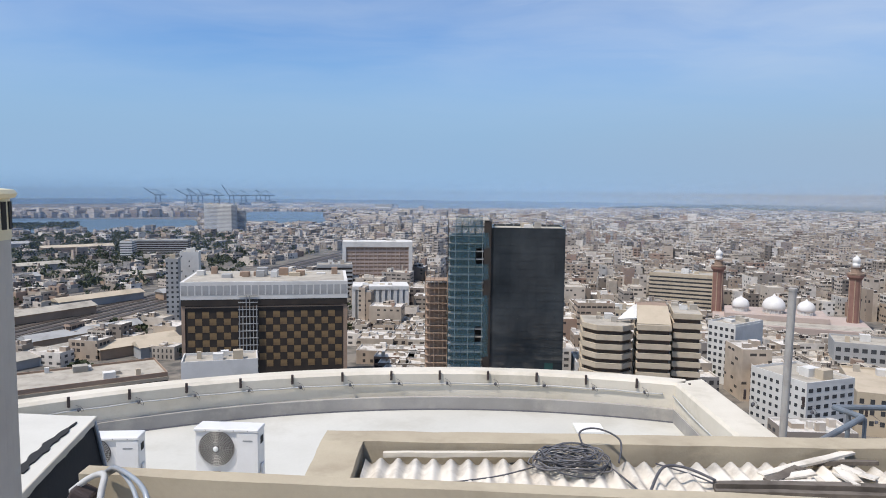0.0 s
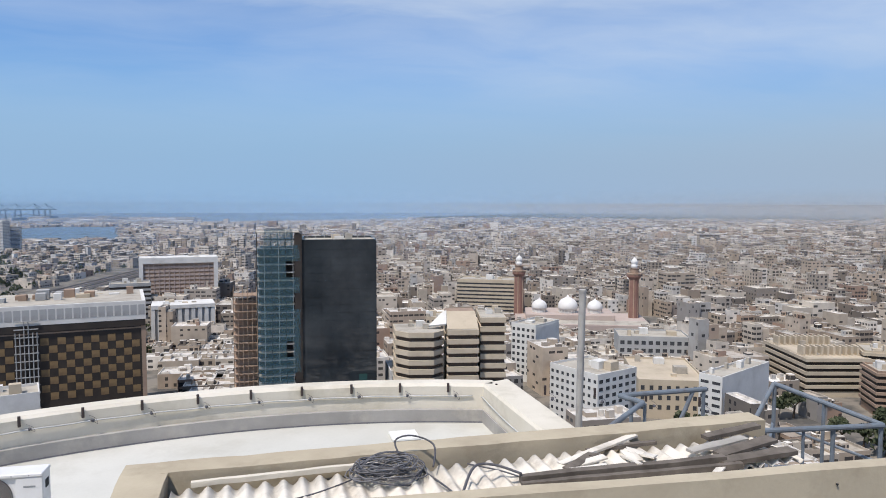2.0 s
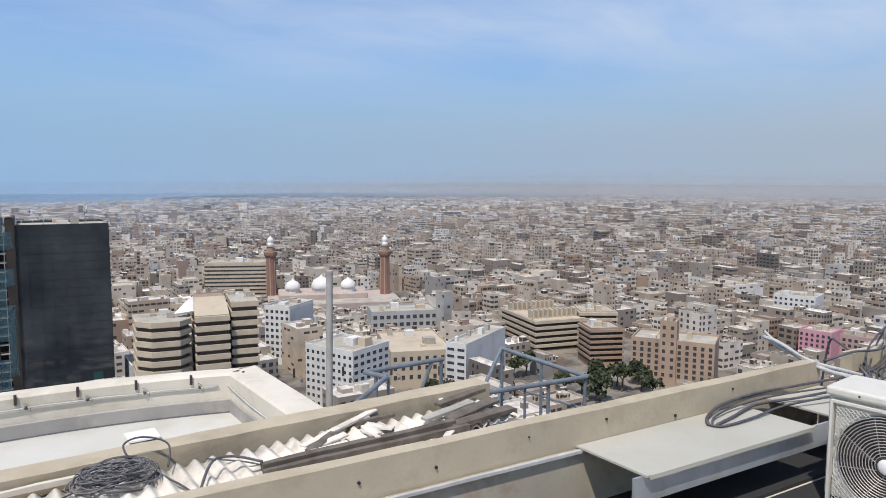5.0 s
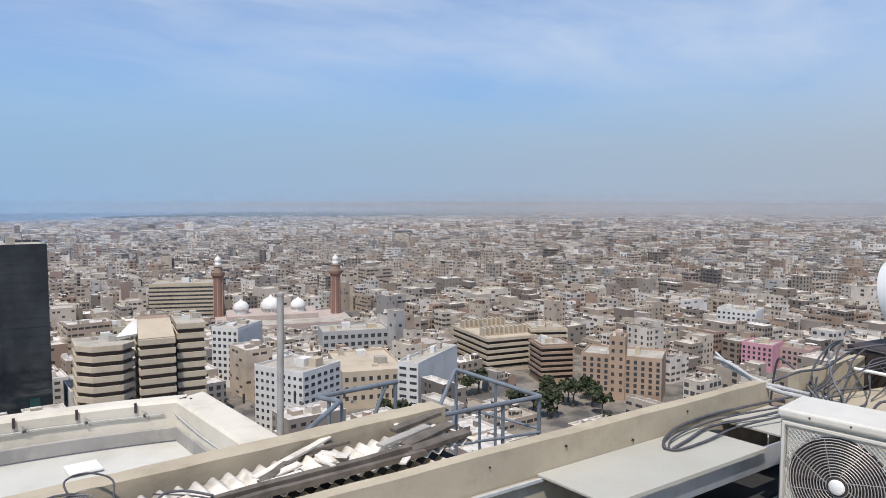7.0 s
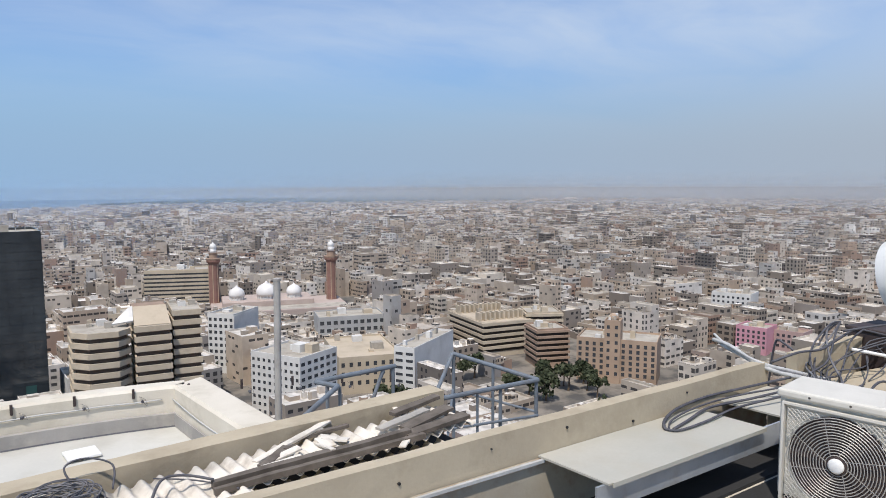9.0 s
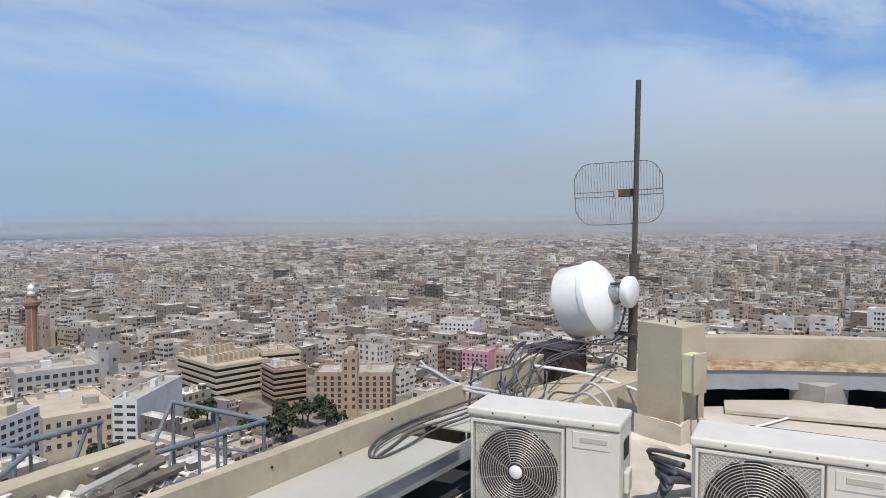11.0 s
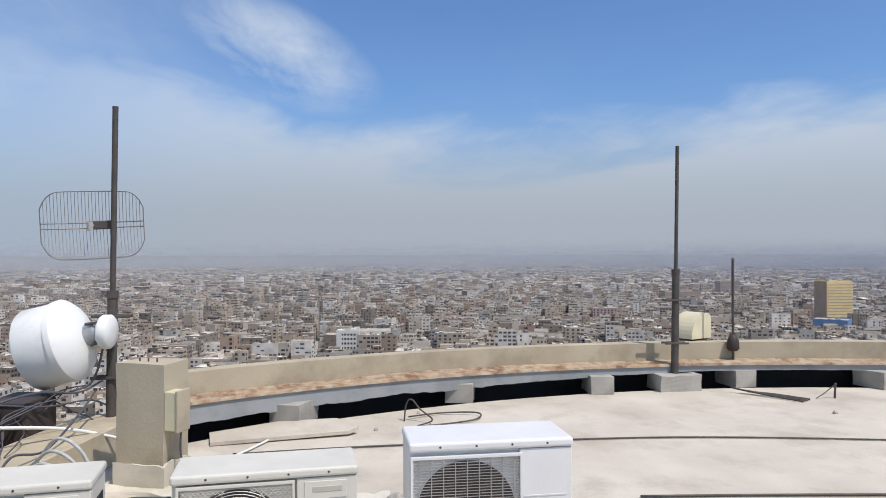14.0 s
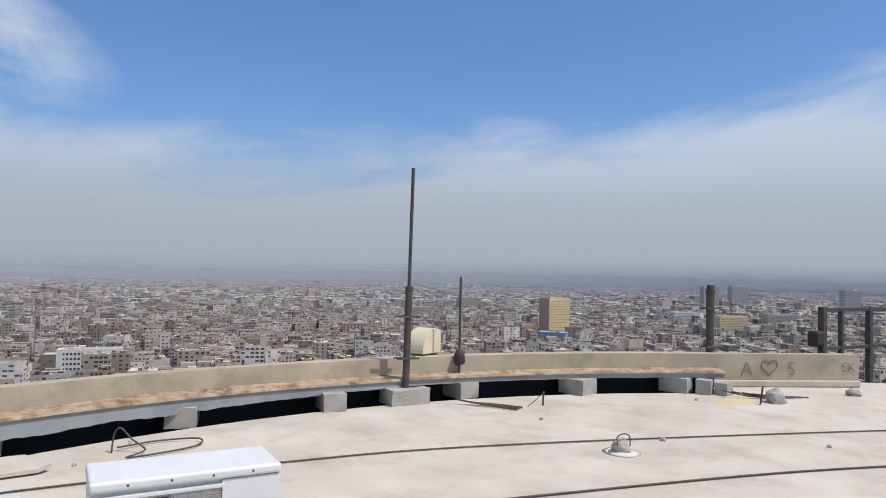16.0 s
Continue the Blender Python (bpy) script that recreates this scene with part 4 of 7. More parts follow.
nb = 31
for i in range(nb):
    y = -W2 + 2 * W2 * i / (nb - 1)
    hh = dish_half(y)
    bm = bmesh.new()
    tube(bm, [dish_pt(y, hh * (k / 4 - 1)) for k in range(9)], 0.0026, 4)
    part("bar", bm, M_dishwire, t)
bm = bmesh.new()
for z in (-0.022, 0.022):
    tube(bm, [dish_pt(-W2 + 2 * W2 * k / 12, z) for k in range(13)], 0.0055, 5)
edge = []
for i in range(nb):
    y = -W2 + 2 * W2 * i / (nb - 1)
    edge.append(dish_pt(y, dish_half(y)))
tube(bm, edge, 0.0045, 5)
tube(bm, [Vector((p.x, p.y, -p.z)) for p in edge], 0.0045, 5)
for s in (-1, 1):
    tube(bm, [dish_pt(s * W2, dish_half(W2) * (k / 4 - 1)) for k in range(9)], 0.0045, 5)
part("frame", bm, M_dishwire, t)
bm = bmesh.new()
rod(bm, (0.09, 0, 0), (-0.20, 0.04, -0.02), 0.011, n=8)
rod(bm, (-0.20, 0.04, -0.05), (-0.20, 0.04, 0.02), 0.022, n=10)
part("feed", bm, M_stack, t, "feed horn on its arm")
part("clamp", rbox(0.05, 0.13, -0.16, 0.02, -0.035, 0.035, 0.006), M_steel, t)

t = thing("drum_dish", "white shrouded microwave drum dish on the mast", "antenna", pose(7.02, 1.63, 0.955, 0, 0, 0))
axis = Matrix.Rotation(radians(82), 4, "Z") @ Matrix.Rotation(radians(106), 4, "Y")
bm = bmesh.new()
lathe(bm, [(0.295, 0.29), (0.318, 0.295), (0.325, 0.28), (0.318, 0.07), (0.318, 0.05), (0.328, 0.045), (0.328, 0.0), (0.318, -0.012), (0.27, -0.06), (0.19, -0.105), (0.11, -0.13), (0.03, -0.135)], 48, axis)
sh_ = part("shroud", bm, M_dishwhite, t, smooth=True)
for e_ in sh_.data.edges:
    e_.use_edge_sharp = False
sh_.data.set_sharp_from_angle(angle=radians(28))
bm = bmesh.new()
lathe(bm, [(0.30, 0.29), (0.29, 0.305), (0.15, 0.325), (0.02, 0.33)], 48, axis)
part("radome", bm, M_dishwhite, t, smooth=True)
bm = bmesh.new()
lathe(bm, [(0.09, -0.12), (0.095, -0.21), (0.07, -0.23), (0.05, -0.26)], 24, axis)
part("mount_hub", bm, M_galv, t)
for k in range(4):
    a = math.pi / 4 + k * math.pi / 2
    bm = bmesh.new()
    p = axis @ Vector((0.12 * math.cos(a), 0.12 * math.sin(a), -0.17))
    q = axis @ Vector((0.10 * math.cos(a), 0.10 * math.sin(a), -0.26))
    rod(bm, p, q, 0.012, n=8)
    part("bolt", bm, M_steel, t)
bm = bmesh.new()
rod(bm, axis @ Vector((0, 0, -0.25)), (0.19, -0.21, 0.02), 0.035, n=12)
part("arm", bm, M_steel, t)
t = thing("small_dish", "small round white dish beside the drum dish", "antenna", pose(7.0, 1.36, 1.015))
axis2 = Matrix.Rotation(radians(82), 4, "Z") @ Matrix.Rotation(radians(-90), 4, "Y")
bm = bmesh.new()
lathe(bm, [(0.10, -0.05), (0.125, -0.045), (0.135, -0.03), (0.135, 0.02), (0.12, 0.035), (0.04, 0.045)], 36, axis2)
part("housing", bm, M_dishwhite, t, smooth=True)
bm = bmesh.new()
rod(bm, (0.03, 0.02, 0), (0.2, 0.05, 0), 0.03, n=10)
part("arm", bm, M_steel, t)

# ---- parapet wall beside the cable tray, with a gap where the pipes cross
def wall_line(x):
    return 2.50 - 0.065 * x


def strip(x0, x1, off0, off1, z0, z1, seg=8, wob=0.0):
    """A straight wall along the tray line between two offsets."""
    bm = bmesh.new()
    rows = []
    for i in range(seg + 1):
        x = x0 + (x1 - x0) * i / seg
        y = wall_line(x)
        rows.append([bm.verts.new((x, y + o, z + wob * noise.noise(Vector((x * 3, o * 9, z))))) for o, z in ((off0, z0), (off1, z0), (off1, z1), (off0, z1))])
    for p, q in zip(rows, rows[1:]):
        for k in range(4):
            bm.faces.new((p[k], p[(k + 1) % 4], q[(k + 1) % 4], q[k]))
    bm.faces.new(rows[0][::-1])
    bm.faces.new(rows[-1])
    return bm


single("edge_wall_1", strip(-0.52, 5.36, -0.075, 0.0, -1.2, 0.48, 30, 0.006), M_cream, "low cream painted edge wall with chips and nail holes", "wall", kind="structure")
single("edge_wall_2", strip(5.72, 7.55, -0.075, 0.0, -1.2, 0.48, 10, 0.006), M_cream, "low cream painted edge wall beyond the pipe gap", "wall", kind="structure")
bm = strip(-1.4, 8.0, -0.4, 0.01, -1.5, -0.25, 8)
single("edge_wall_base", bm, M_conc, "concrete base under the edge wall", "wall", kind="structure")
tray = thing("cable_tray", "long painted sheet metal duct with loose cover plates", "duct")
part("front_side", strip(3.30, 5.32, -0.482, -0.470, 0.19, 0.312, 4), M_galv, tray, "grey metal front side")
part("back_side", strip(1.2, 5.3, -0.092, -0.080, 0.02, 0.31, 4), M_tray, tray, "cream back side streaked with rust")
part("front_side", strip(1.2, 3.30, -0.482, -0.470, 0.02, 0.14, 4), M_duct, tray, "low pale front side")
# shade inside the open tray is put into the bottom's black
part("tray_floor", strip(1.2, 5.3, -0.47, -0.092, 0.0, 0.02, 4), M_dark, tray, "tray bottom coloured black for the dark inside")
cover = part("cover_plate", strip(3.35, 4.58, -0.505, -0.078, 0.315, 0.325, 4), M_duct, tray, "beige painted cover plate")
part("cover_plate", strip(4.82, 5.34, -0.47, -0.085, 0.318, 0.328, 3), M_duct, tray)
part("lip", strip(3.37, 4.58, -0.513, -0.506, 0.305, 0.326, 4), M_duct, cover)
# black strip added on the screed to paint the shade below the duct
single("tray_gutter", strip(2.6, 5.3, -0.95, -0.49, -0.02, 0.006, 4), M_dark, "black strip painting the shade beside the cable duct", "gutter", kind="structure")
ob = single("tray_conduit", strip(1.3, 3.36, -0.115, -0.10, 0.30, 0.315, 6, 0.01), M_cablewhite, "pale conduit along the edge wall", "conduit")
d2 = thing("duct_slab", "concrete covered duct between the units and edge wall", "duct")
bm = bmesh.new()
box(bm, 5.35, 7.35, -0.22, 0.26, 0.0, 0.30)
bevel(bm, 0.012, 1)
bmesh.ops.rotate(bm, verts=bm.verts, cent=(5.35, 0, 0), matrix=Matrix.Rotation(radians(-13.5), 3, "Z"))
bmesh.ops.translate(bm, verts=bm.verts, vec=(0, 1.85, 0))
part("slab", bm, M_cream, d2)
hb = thing("cable_box", "black rubber covered box under the drum dish", "box", pose(6.75, 1.95, 0.0, 0, 0, -10))
part("body", rbox(-0.12, 0.30, -0.17, 0.15, 0.0, 0.53, 0.03), M_fan, hb)
part("lid", rbox(-0.13, 0.31, -0.18, 0.16, 0.52, 0.55, 0.012), M_fan, hb)

r = random.Random(3)
for k in range(13):
    x = -0.5 + 0.45 * k + r.uniform(-0.1, 0.1)
    bm = bmesh.new()
    rod(bm, (0, 0.004, 0), (0, -0.006, 0), r.uniform(0.004, 0.008), n=7)
    ob = single("nail_hole", bm, M_dark, "dark nail hole in the edge wall", "hole", "holes in the edge wall")
    ob.matrix_world = pose(x, wall_line(x) - 0.077, 0.35 + r.uniform(-0.05, 0.09))

# ---- sheet-roofed pit beside the terrace
PZ = -0.57


def beam(name, x0, x1, y0, y1, z0, z1, label):
    bm = bmesh.new()
    box(bm, x0, x1, y0, y1, z0, z1)
    bmesh.ops.subdivide_edges(bm, edges=[e for e in bm.edges if e.calc_length() > 0.6], cuts=24, use_grid_fill=True)
    for v in bm.verts:
        v.co += 0.010 * noise.noise_vector(v.co * 4.5)
    return single(name, bm, M_cream, label, "beam", kind="structure")


beam("pit_beam_far", -0.22, 5.56, 5.66, 5.91, TZ, PZ, "cream edge beam with crumbling plaster")
beam("pit_beam_side", -0.22, 0.12, 3.2, 5.66, TZ, PZ, "cream edge beam at the end of the pit")
single("pit_step", rbox(-1.5, -0.24, 5.3, 7.2, TZ, TZ + 0.25, 0.03), M_cream, "low cream plinth on the terrace", "plinth", kind="structure")


def corrugated(x0, x1, y0, y1, z, tilt, seed):
    bm = bmesh.new()
    pitch, amp = 0.142, 0.026
    nx, ny = int((x1 - x0) / pitch * 10), 6
    r = random.Random(seed)
    off = r.uniform(0, 0.02)
    rows = []
    for side in (0.0, -0.008):
        for j in range(ny + 1):
            y = y0 + (y1 - y0) * j / ny
            rows.append([bm.verts.new((x0 + (x1 - x0) * i / nx, y + 0.01 * noise.noise(Vector((i * 0.3, j, seed))), z + side + off + tilt * (y - y0) + amp * math.cos(2 * math.pi * (x0 + (x1 - x0) * i / nx) / pitch)))
                         for i in range(nx + 1)])
    for b in (0, ny + 1):
        for j in range(ny):
            for i in range(nx):
                bm.faces.new((rows[b + j][i], rows[b + j][i + 1], rows[b + j + 1][i + 1], rows[b + j + 1][i]))
    for j in (0, ny):
        for i in range(nx):
            bm.faces.new((rows[j][i], rows[j][i + 1], rows[ny + 1 + j][i + 1], rows[ny + 1 + j][i]))
    return bm


roof = thing("sheet_roof", "weathered corrugated cement sheets laid over the pit", "roof")
x = 0.16
k = 0
while x < 5.0:
    y0 = 4.1 if x < 2.6 else 4.93
    part("sheet", corrugated(x, min(x + 1.0, 5.36), y0, 5.53 + 0.03 * (k % 2), PZ - 0.13 + 0.012 * (k % 2), 0.0, k), M_sheet, roof, "", True)
    if y0 > 4.5 and x < 4.2:
        part("sheet", corrugated(x, x + 1.0, 3.0, 5.02, PZ - 0.24 + 0.012 * (k % 2), 0.0, k + 20), M_sheet, roof, "", True)
    x += 0.95
    k += 1
# black block fills the pit and paints the shade below the sheets
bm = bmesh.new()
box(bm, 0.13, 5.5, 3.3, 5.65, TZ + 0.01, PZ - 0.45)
single("pit_dark_floor", bm, M_dark, "black block painting the shade in the pit below the sheets", "floor", kind="structure")
r = random.Random(4)


def plank(a, b, wd, th, mt, name="plank", label="weathered broken board lying on the sheets"):
    a, b = Vector(a), Vector(b)
    L = (b - a).length
    bm = bmesh.new()
    box(bm, 0, L, -wd / 2, wd / 2, 0, th)
    bmesh.ops.subdivide_edges(bm, edges=[e for e in bm.edges if e.calc_length() > 0.3], cuts=7, use_grid_fill=True)
    for v in bm.verts:
        v.co += 0.012 * noise.noise_vector(v.co * 5 + a)
    ob = single(name, bm, mt, label, "plank", "boards on the sheets")
    ob.matrix_world = Matrix.Translation(a) @ (b - a).to_track_quat("X", "Z").to_matrix().to_4x4()
    return ob


plank((2.80, 5.04, PZ - 0.10), (4.60, 4.98, PZ - 0.08), 0.07, 0.06, M_plank, "timber", "long grey weathered timber lying on the sheets")
plank((2.78, 4.95, PZ - 0.11), (4.70, 4.88, PZ - 0.10), 0.05, 0.05, M_plank, "timber", "thin grey timber beside the long one")
plank((3.25, 5.30, PZ - 0.10), (4.16, 5.66, PZ - 0.04), 0.07, 0.02, M_sheet, label="pale board leaning across the sheets")
plank((4.62, 5.08, PZ - 0.07), (5.26, 5.20, PZ - 0.02), 0.13, 0.03, M_plank)
plank((4.55, 4.96, PZ - 0.09), (5.30, 4.99, PZ - 0.06), 0.12, 0.04, M_plank)
plank((4.45, 5.24, PZ - 0.08), (5.10, 5.36, PZ - 0.05), 0.10, 0.025, M_conc)
plank((4.75, 5.46, PZ - 0.06), (5.36, 5.52, PZ - 0.01), 0.10, 0.035, M_plank)
plank((3.6, 5.52, PZ - 0.10), (4.3, 5.55, PZ - 0.09), 0.05, 0.03, M_plank)
plank((0.30, 5.57, PZ - 0.09), (1.95, 5.60, PZ - 0.08), 0.045, 0.04, M_ivory, "pipe_offcut", "pale pipe offcut lying along the beam")
for i in range(14):
    px_, py_ = r.uniform(3.2, 5.3), r.uniform(4.95, 5.58)
    a = r.uniform(0, 6.28)
    L = r.uniform(0.12, 0.4)
    plank((px_, py_, PZ - 0.095), (px_ + L * math.cos(a), py_ + L * math.sin(a), PZ - 0.08 + r.uniform(0, 0.05)), r.uniform(0.04, 0.12), 0.015, r.choice((M_sheet, M_plank, M_sheet)), "sheet_scrap", "broken scrap of cement sheet")

# coil of cable on the sheets
coil = thing("cable_coil", "tangled coil of grey cable on the sheets", "cable")
r = random.Random(11)
for k in range(26):
    bm = bmesh.new()
    cx, cy, rr = 1.80 + r.uniform(-0.06, 0.06), 5.38 + r.uniform(-0.04, 0.04), r.uniform(0.10, 0.31)
    ph, tilt, asp = r.uniform(0, 6.28), r.uniform(-0.12, 0.12), r.uniform(0.55, 0.85)
    pts = []
    for i in range(25):
        a = ph + 2 * math.pi * i / 24 * r.uniform(0.99, 1.01)
        pts.append((cx + rr * math.cos(a) * (1 + 0.12 * math.sin(3 * a + k)), cy + asp * rr * math.sin(a) * (1 + 0.10 * math.sin(2 * a + 2 * k)), PZ - 0.07 + 0.004 * k + tilt * rr * math.cos(a) * 0.5 + (0.02 + 0.02 * (k % 4 == 0)) * math.sin(2 * a + k)))
    tube(bm, pts, 0.0052, 5)
    part("loop", bm, M_coil if k % 3 else M_cable, coil, "", True)
cable([(1.95, 5.5, PZ - 0.02), (1.90, 5.6, PZ + 0.12), (2.05, 5.62, PZ + 0.15), (2.22, 5.55, PZ + 0.08), (2.18, 5.40, PZ - 0.05)], 0.008)
cable([(2.30, 4.95, PZ - 0.09), (2.45, 5.15, PZ + 0.02), (2.62, 5.15, PZ + 0.02), (2.80, 5.02, PZ - 0.02)], 0.011)
cable([(0.75, 5.05, PZ - 0.09), (1.2, 5.2, PZ - 0.09), (1.55, 5.4, PZ - 0.08)], 0.006)
cable([(2.1, 5.45, PZ - 0.09), (2.2, 5.1, PZ - 0.09), (2.25, 4.85, PZ - 0.09)], 0.008)
cable([(2.5, 5.5, PZ - 0.09), (2.75, 5.25, PZ - 0.09), (2.95, 4.9, PZ - 0.09)], 0.007)

# ---- terrace parapet fittings
for i in range(17):
    a = -0.585 + i * 0.0769
    x, y = tring(11.74, a)
    t = thing("cable_clip", "dark clip on the terrace parapet edge", "clip", pose(x, y, -1.955, 0, 0, -math.degrees(a)), "clips along the parapet")
    part("peg", rbox(-0.022, 0.022, -0.04, 0.0, -0.10, 0.075, 0.006, 1), M_fan, t)
    x, y = tring(11.72, a + 0.012)
    bmk = bmesh.new()
    bmesh.ops.create_icosphere(bmk, subdivisions=1, radius=0.032)
    for v in bmk.verts:
        v.co += 0.02 * noise.noise_vector(v.co * 30 + Vector((i, 0, 0)))
    ob = single("cable_knot", bmk, M_cable, "dark knot of tape on the parapet cable", "knot", "knots along the parapet")
    ob.matrix_world = pose(x, y, -2.12)
    cable([(*tring(11.73, a + 0.012), -2.12), (*tring(11.71, a + 0.018), -2.16 - 0.02 * (i % 3)), (*tring(11.72, a + 0.016), -2.09), (*tring(11.73, a + 0.008), -2.03)], 0.003, name="cable_tail", label="short dark cable tail hanging on the parapet")
cable([(*tring(11.725, -0.66 + i * 0.04), -2.12 - 0.012 * (i % 2)) for i in range(25)], 0.013, M_cablewhite, "conduit", "pale conduit fixed along the terrace parapet", 3)
cable([(4.84, 12.45, -2.14), (4.86, 11.2, -2.22), (4.90, 9.8, -2.24), (4.93, 8.5, -2.22)], 0.013, M_cablewhite, "conduit", "pale conduit along the side parapet", 4)
single("floor_panel", rbox(3.00, 3.48, 11.60, 12.05, TZ + 0.03, TZ + 0.07, 0.008), M_dishwhite, "white square panel lying on the terrace floor", "panel")
bm = bmesh.new()
lathe(bm, [(0.05, 0), (0.035, 0.05), (0.012, 0.22)], 8)
ob = single("drain_spike", bm, M_fascia, "small grey spike standing on the terrace", "spike")
ob.matrix_world = pose(4.35, 12.55, TZ)

# ---- stack pipe and blue rails on the ledge
bm = bmesh.new()
lathe(bm, [(0.072, -12.0), (0.072, -0.36), (0.082, -0.36), (0.082, -0.31), (0.06, -0.30)], 20)
ob = single("flue_pipe", bm, M_stack, "tall grey vent pipe rising past the terrace", "pipe", smooth=False)
ob.matrix_world = pose(7.32, 13.3, 0, 0, 0.8, 0)


def rail(name, segs, posts, label):
    t = thing(name, label, "railing", None, "blue steel rails")
    for a, b, rr in segs:
        bm = bmesh.new()
        rod(bm, a, b, rr, n=10)
        part("rail", bm, M_rail, t)
    for a, b, rr in posts:
        bm = bmesh.new()
        rod(bm, a, b, rr, n=8)
        part("post", bm, M_rail, t)
    return t


c0, c1, c2, c3 = (7.26, 8.05, -1.60), (9.30, 7.81, -1.60), (8.75, 9.35, -1.36), (7.35, 8.75, -1.95)
rail("steel_cradle", [(c0, c1, 0.038), (c1, c2, 0.038), (c2, (7.9, 8.95, -2.1), 0.034), ((8.9, 9.0, -2.05), (9.3, 7.81, -2.15), 0.022), ((7.6, 8.0, -2.1), (9.3, 7.81, -2.2), 0.022), ((8.75, 9.35, -2.0), (7.6, 8.1, -2.3), 0.022)],
     [((9.28, 7.83, -3.4), (9.28, 7.83, -1.6), 0.03), ((8.55, 7.92, -3.4), (8.55, 7.92, -1.6), 0.03), ((8.75, 9.33, -3.4), (8.75, 9.33, -1.38), 0.03), ((9.02, 8.6, -3.4), (9.02, 8.6, -1.5), 0.026), ((8.1, 7.97, -3.4), (8.1, 7.97, -1.6), 0.022)],
     "blue painted steel pipe cradle frame at the roof edge")
e0, e1, e2, e3 = (7.12, 8.80, -1.20), (5.72, 8.80, -1.20), (5.86, 8.40, -1.20), (4.96, 7.90, -1.40)
rail("steel_rail", [(e0, e1, 0.036), (e1, e2, 0.036), (e2, e3, 0.036)], [((7.08, 8.80, -3.4), (7.08, 8.80, -1.2), 0.028), ((5.80, 8.6, -3.4), (5.80, 8.6, -1.2), 0.028), ((6.9, 8.8, -1.22), (6.4, 8.8, -2.3), 0.03), ((5.9, 8.42, -3.4), (5.9, 8.42, -1.22), 0.024)],
     "blue painted steel pipe rail beside the terrace")
single("rail_ledge", rbox(5.55, 9.6, 6.0, 9.8, -3.7, -3.4, 0.03), M_conc, "concrete ledge below carrying the blue rails", "ledge", kind="structure")

# ---- cables and pipes round the wall gap
r = random.Random(23)
pipes = thing("pipe_bundle", "pale insulated pipes crossing the edge wall", "pipe")
PIPE_A = [(5.52, 2.56, 0.55), (5.45, 2.45, 0.54), (5.38, 2.33, 0.525), (5.30, 2.14, 0.50), (5.45, 2.0, 0.43), (5.80, 1.9, 0.33)]
for k in range(5):
    o = 0.022 * k
    part("pipe", line_bm([(x + o * (0.6 if m > 2 else 0.25) + r.uniform(-0.02, 0.02), y - 0.6 * o, z - 0.55 * o + r.uniform(-0.012, 0.012)) for m, (x, y, z) in enumerate(PIPE_A)], 0.009 + 0.005 * (k % 2), 8), M_cablewhite if k != 2 else M_coil, pipes, smooth=True)
CAB = [
    [(4.12, 2.01, 0.335), (4.20, 2.07, 0.345), (4.40, 2.12, 0.36), (4.70, 2.12, 0.37), (5.0, 2.08, 0.37), (5.4, 1.95, 0.40)],
    [(4.12, 2.01, 0.335), (4.16, 1.95, 0.335), (4.38, 1.93, 0.34), (4.70, 1.93, 0.35), (5.05, 1.84, 0.37), (5.3, 1.8, 0.38)],
    [(4.14, 2.00, 0.335), (4.24, 2.05, 0.345), (4.50, 2.08, 0.35), (4.85, 2.04, 0.36), (5.25, 1.85, 0.40)],
    [(4.15, 1.98, 0.335), (4.32, 2.00, 0.34), (4.60, 2.04, 0.345), (4.9, 1.97, 0.35), (5.3, 1.8, 0.40)],
    [(5.45, 2.1, 0.46), (5.6, 2.0, 0.52), (5.9, 1.98, 0.50), (6.2, 2.0, 0.52), (6.5, 2.0, 0.56)],
    [(5.0, 1.60, 0.30), (5.4, 1.75, 0.42), (5.9, 1.85, 0.36), (6.3, 1.95, 0.50), (6.6, 1.95, 0.57)],
    [(5.2, 1.55, 0.10), (5.3, 1.6, 0.42), (5.5, 1.7, 0.45), (5.7, 1.75, 0.30), (5.9, 1.7, 0.32)],
    [(5.3, 1.5, 0.31), (5.7, 1.55, 0.40), (6.1, 1.5, 0.33), (6.6, 1.45, 0.45), (7.0, 1.45, 0.55)],
    [(6.3, 2.0, 0.57), (6.6, 1.75, 0.62), (6.9, 1.55, 0.56), (7.15, 1.45, 0.60)],
    [(6.4, 1.9, 0.58), (6.7, 1.7, 0.50), (7.0, 1.5, 0.48), (7.18, 1.42, 0.40)],
    [(6.85, 1.8, 0.58), (7.0, 1.62, 0.40), (7.1, 1.5, 0.30), (7.15, 1.44, 0.1)],
    [(5.95, 2.37, 0.0), (5.9, 2.30, 0.47), (5.88, 2.22, 0.50), (5.86, 2.05, 0.40), (5.85, 1.9, 0.32)],
    [(7.05, 1.4, 0.95), (6.98, 1.42, 0.75), (7.02, 1.5, 0.60), (6.9, 1.6, 0.57)],
]
for k, pts in enumerate(CAB):
    cable(pts, (0.009, 0.007, 0.006, 0.008)[k % 4], M_cable, label="dark cable looped over the duct and edge wall")
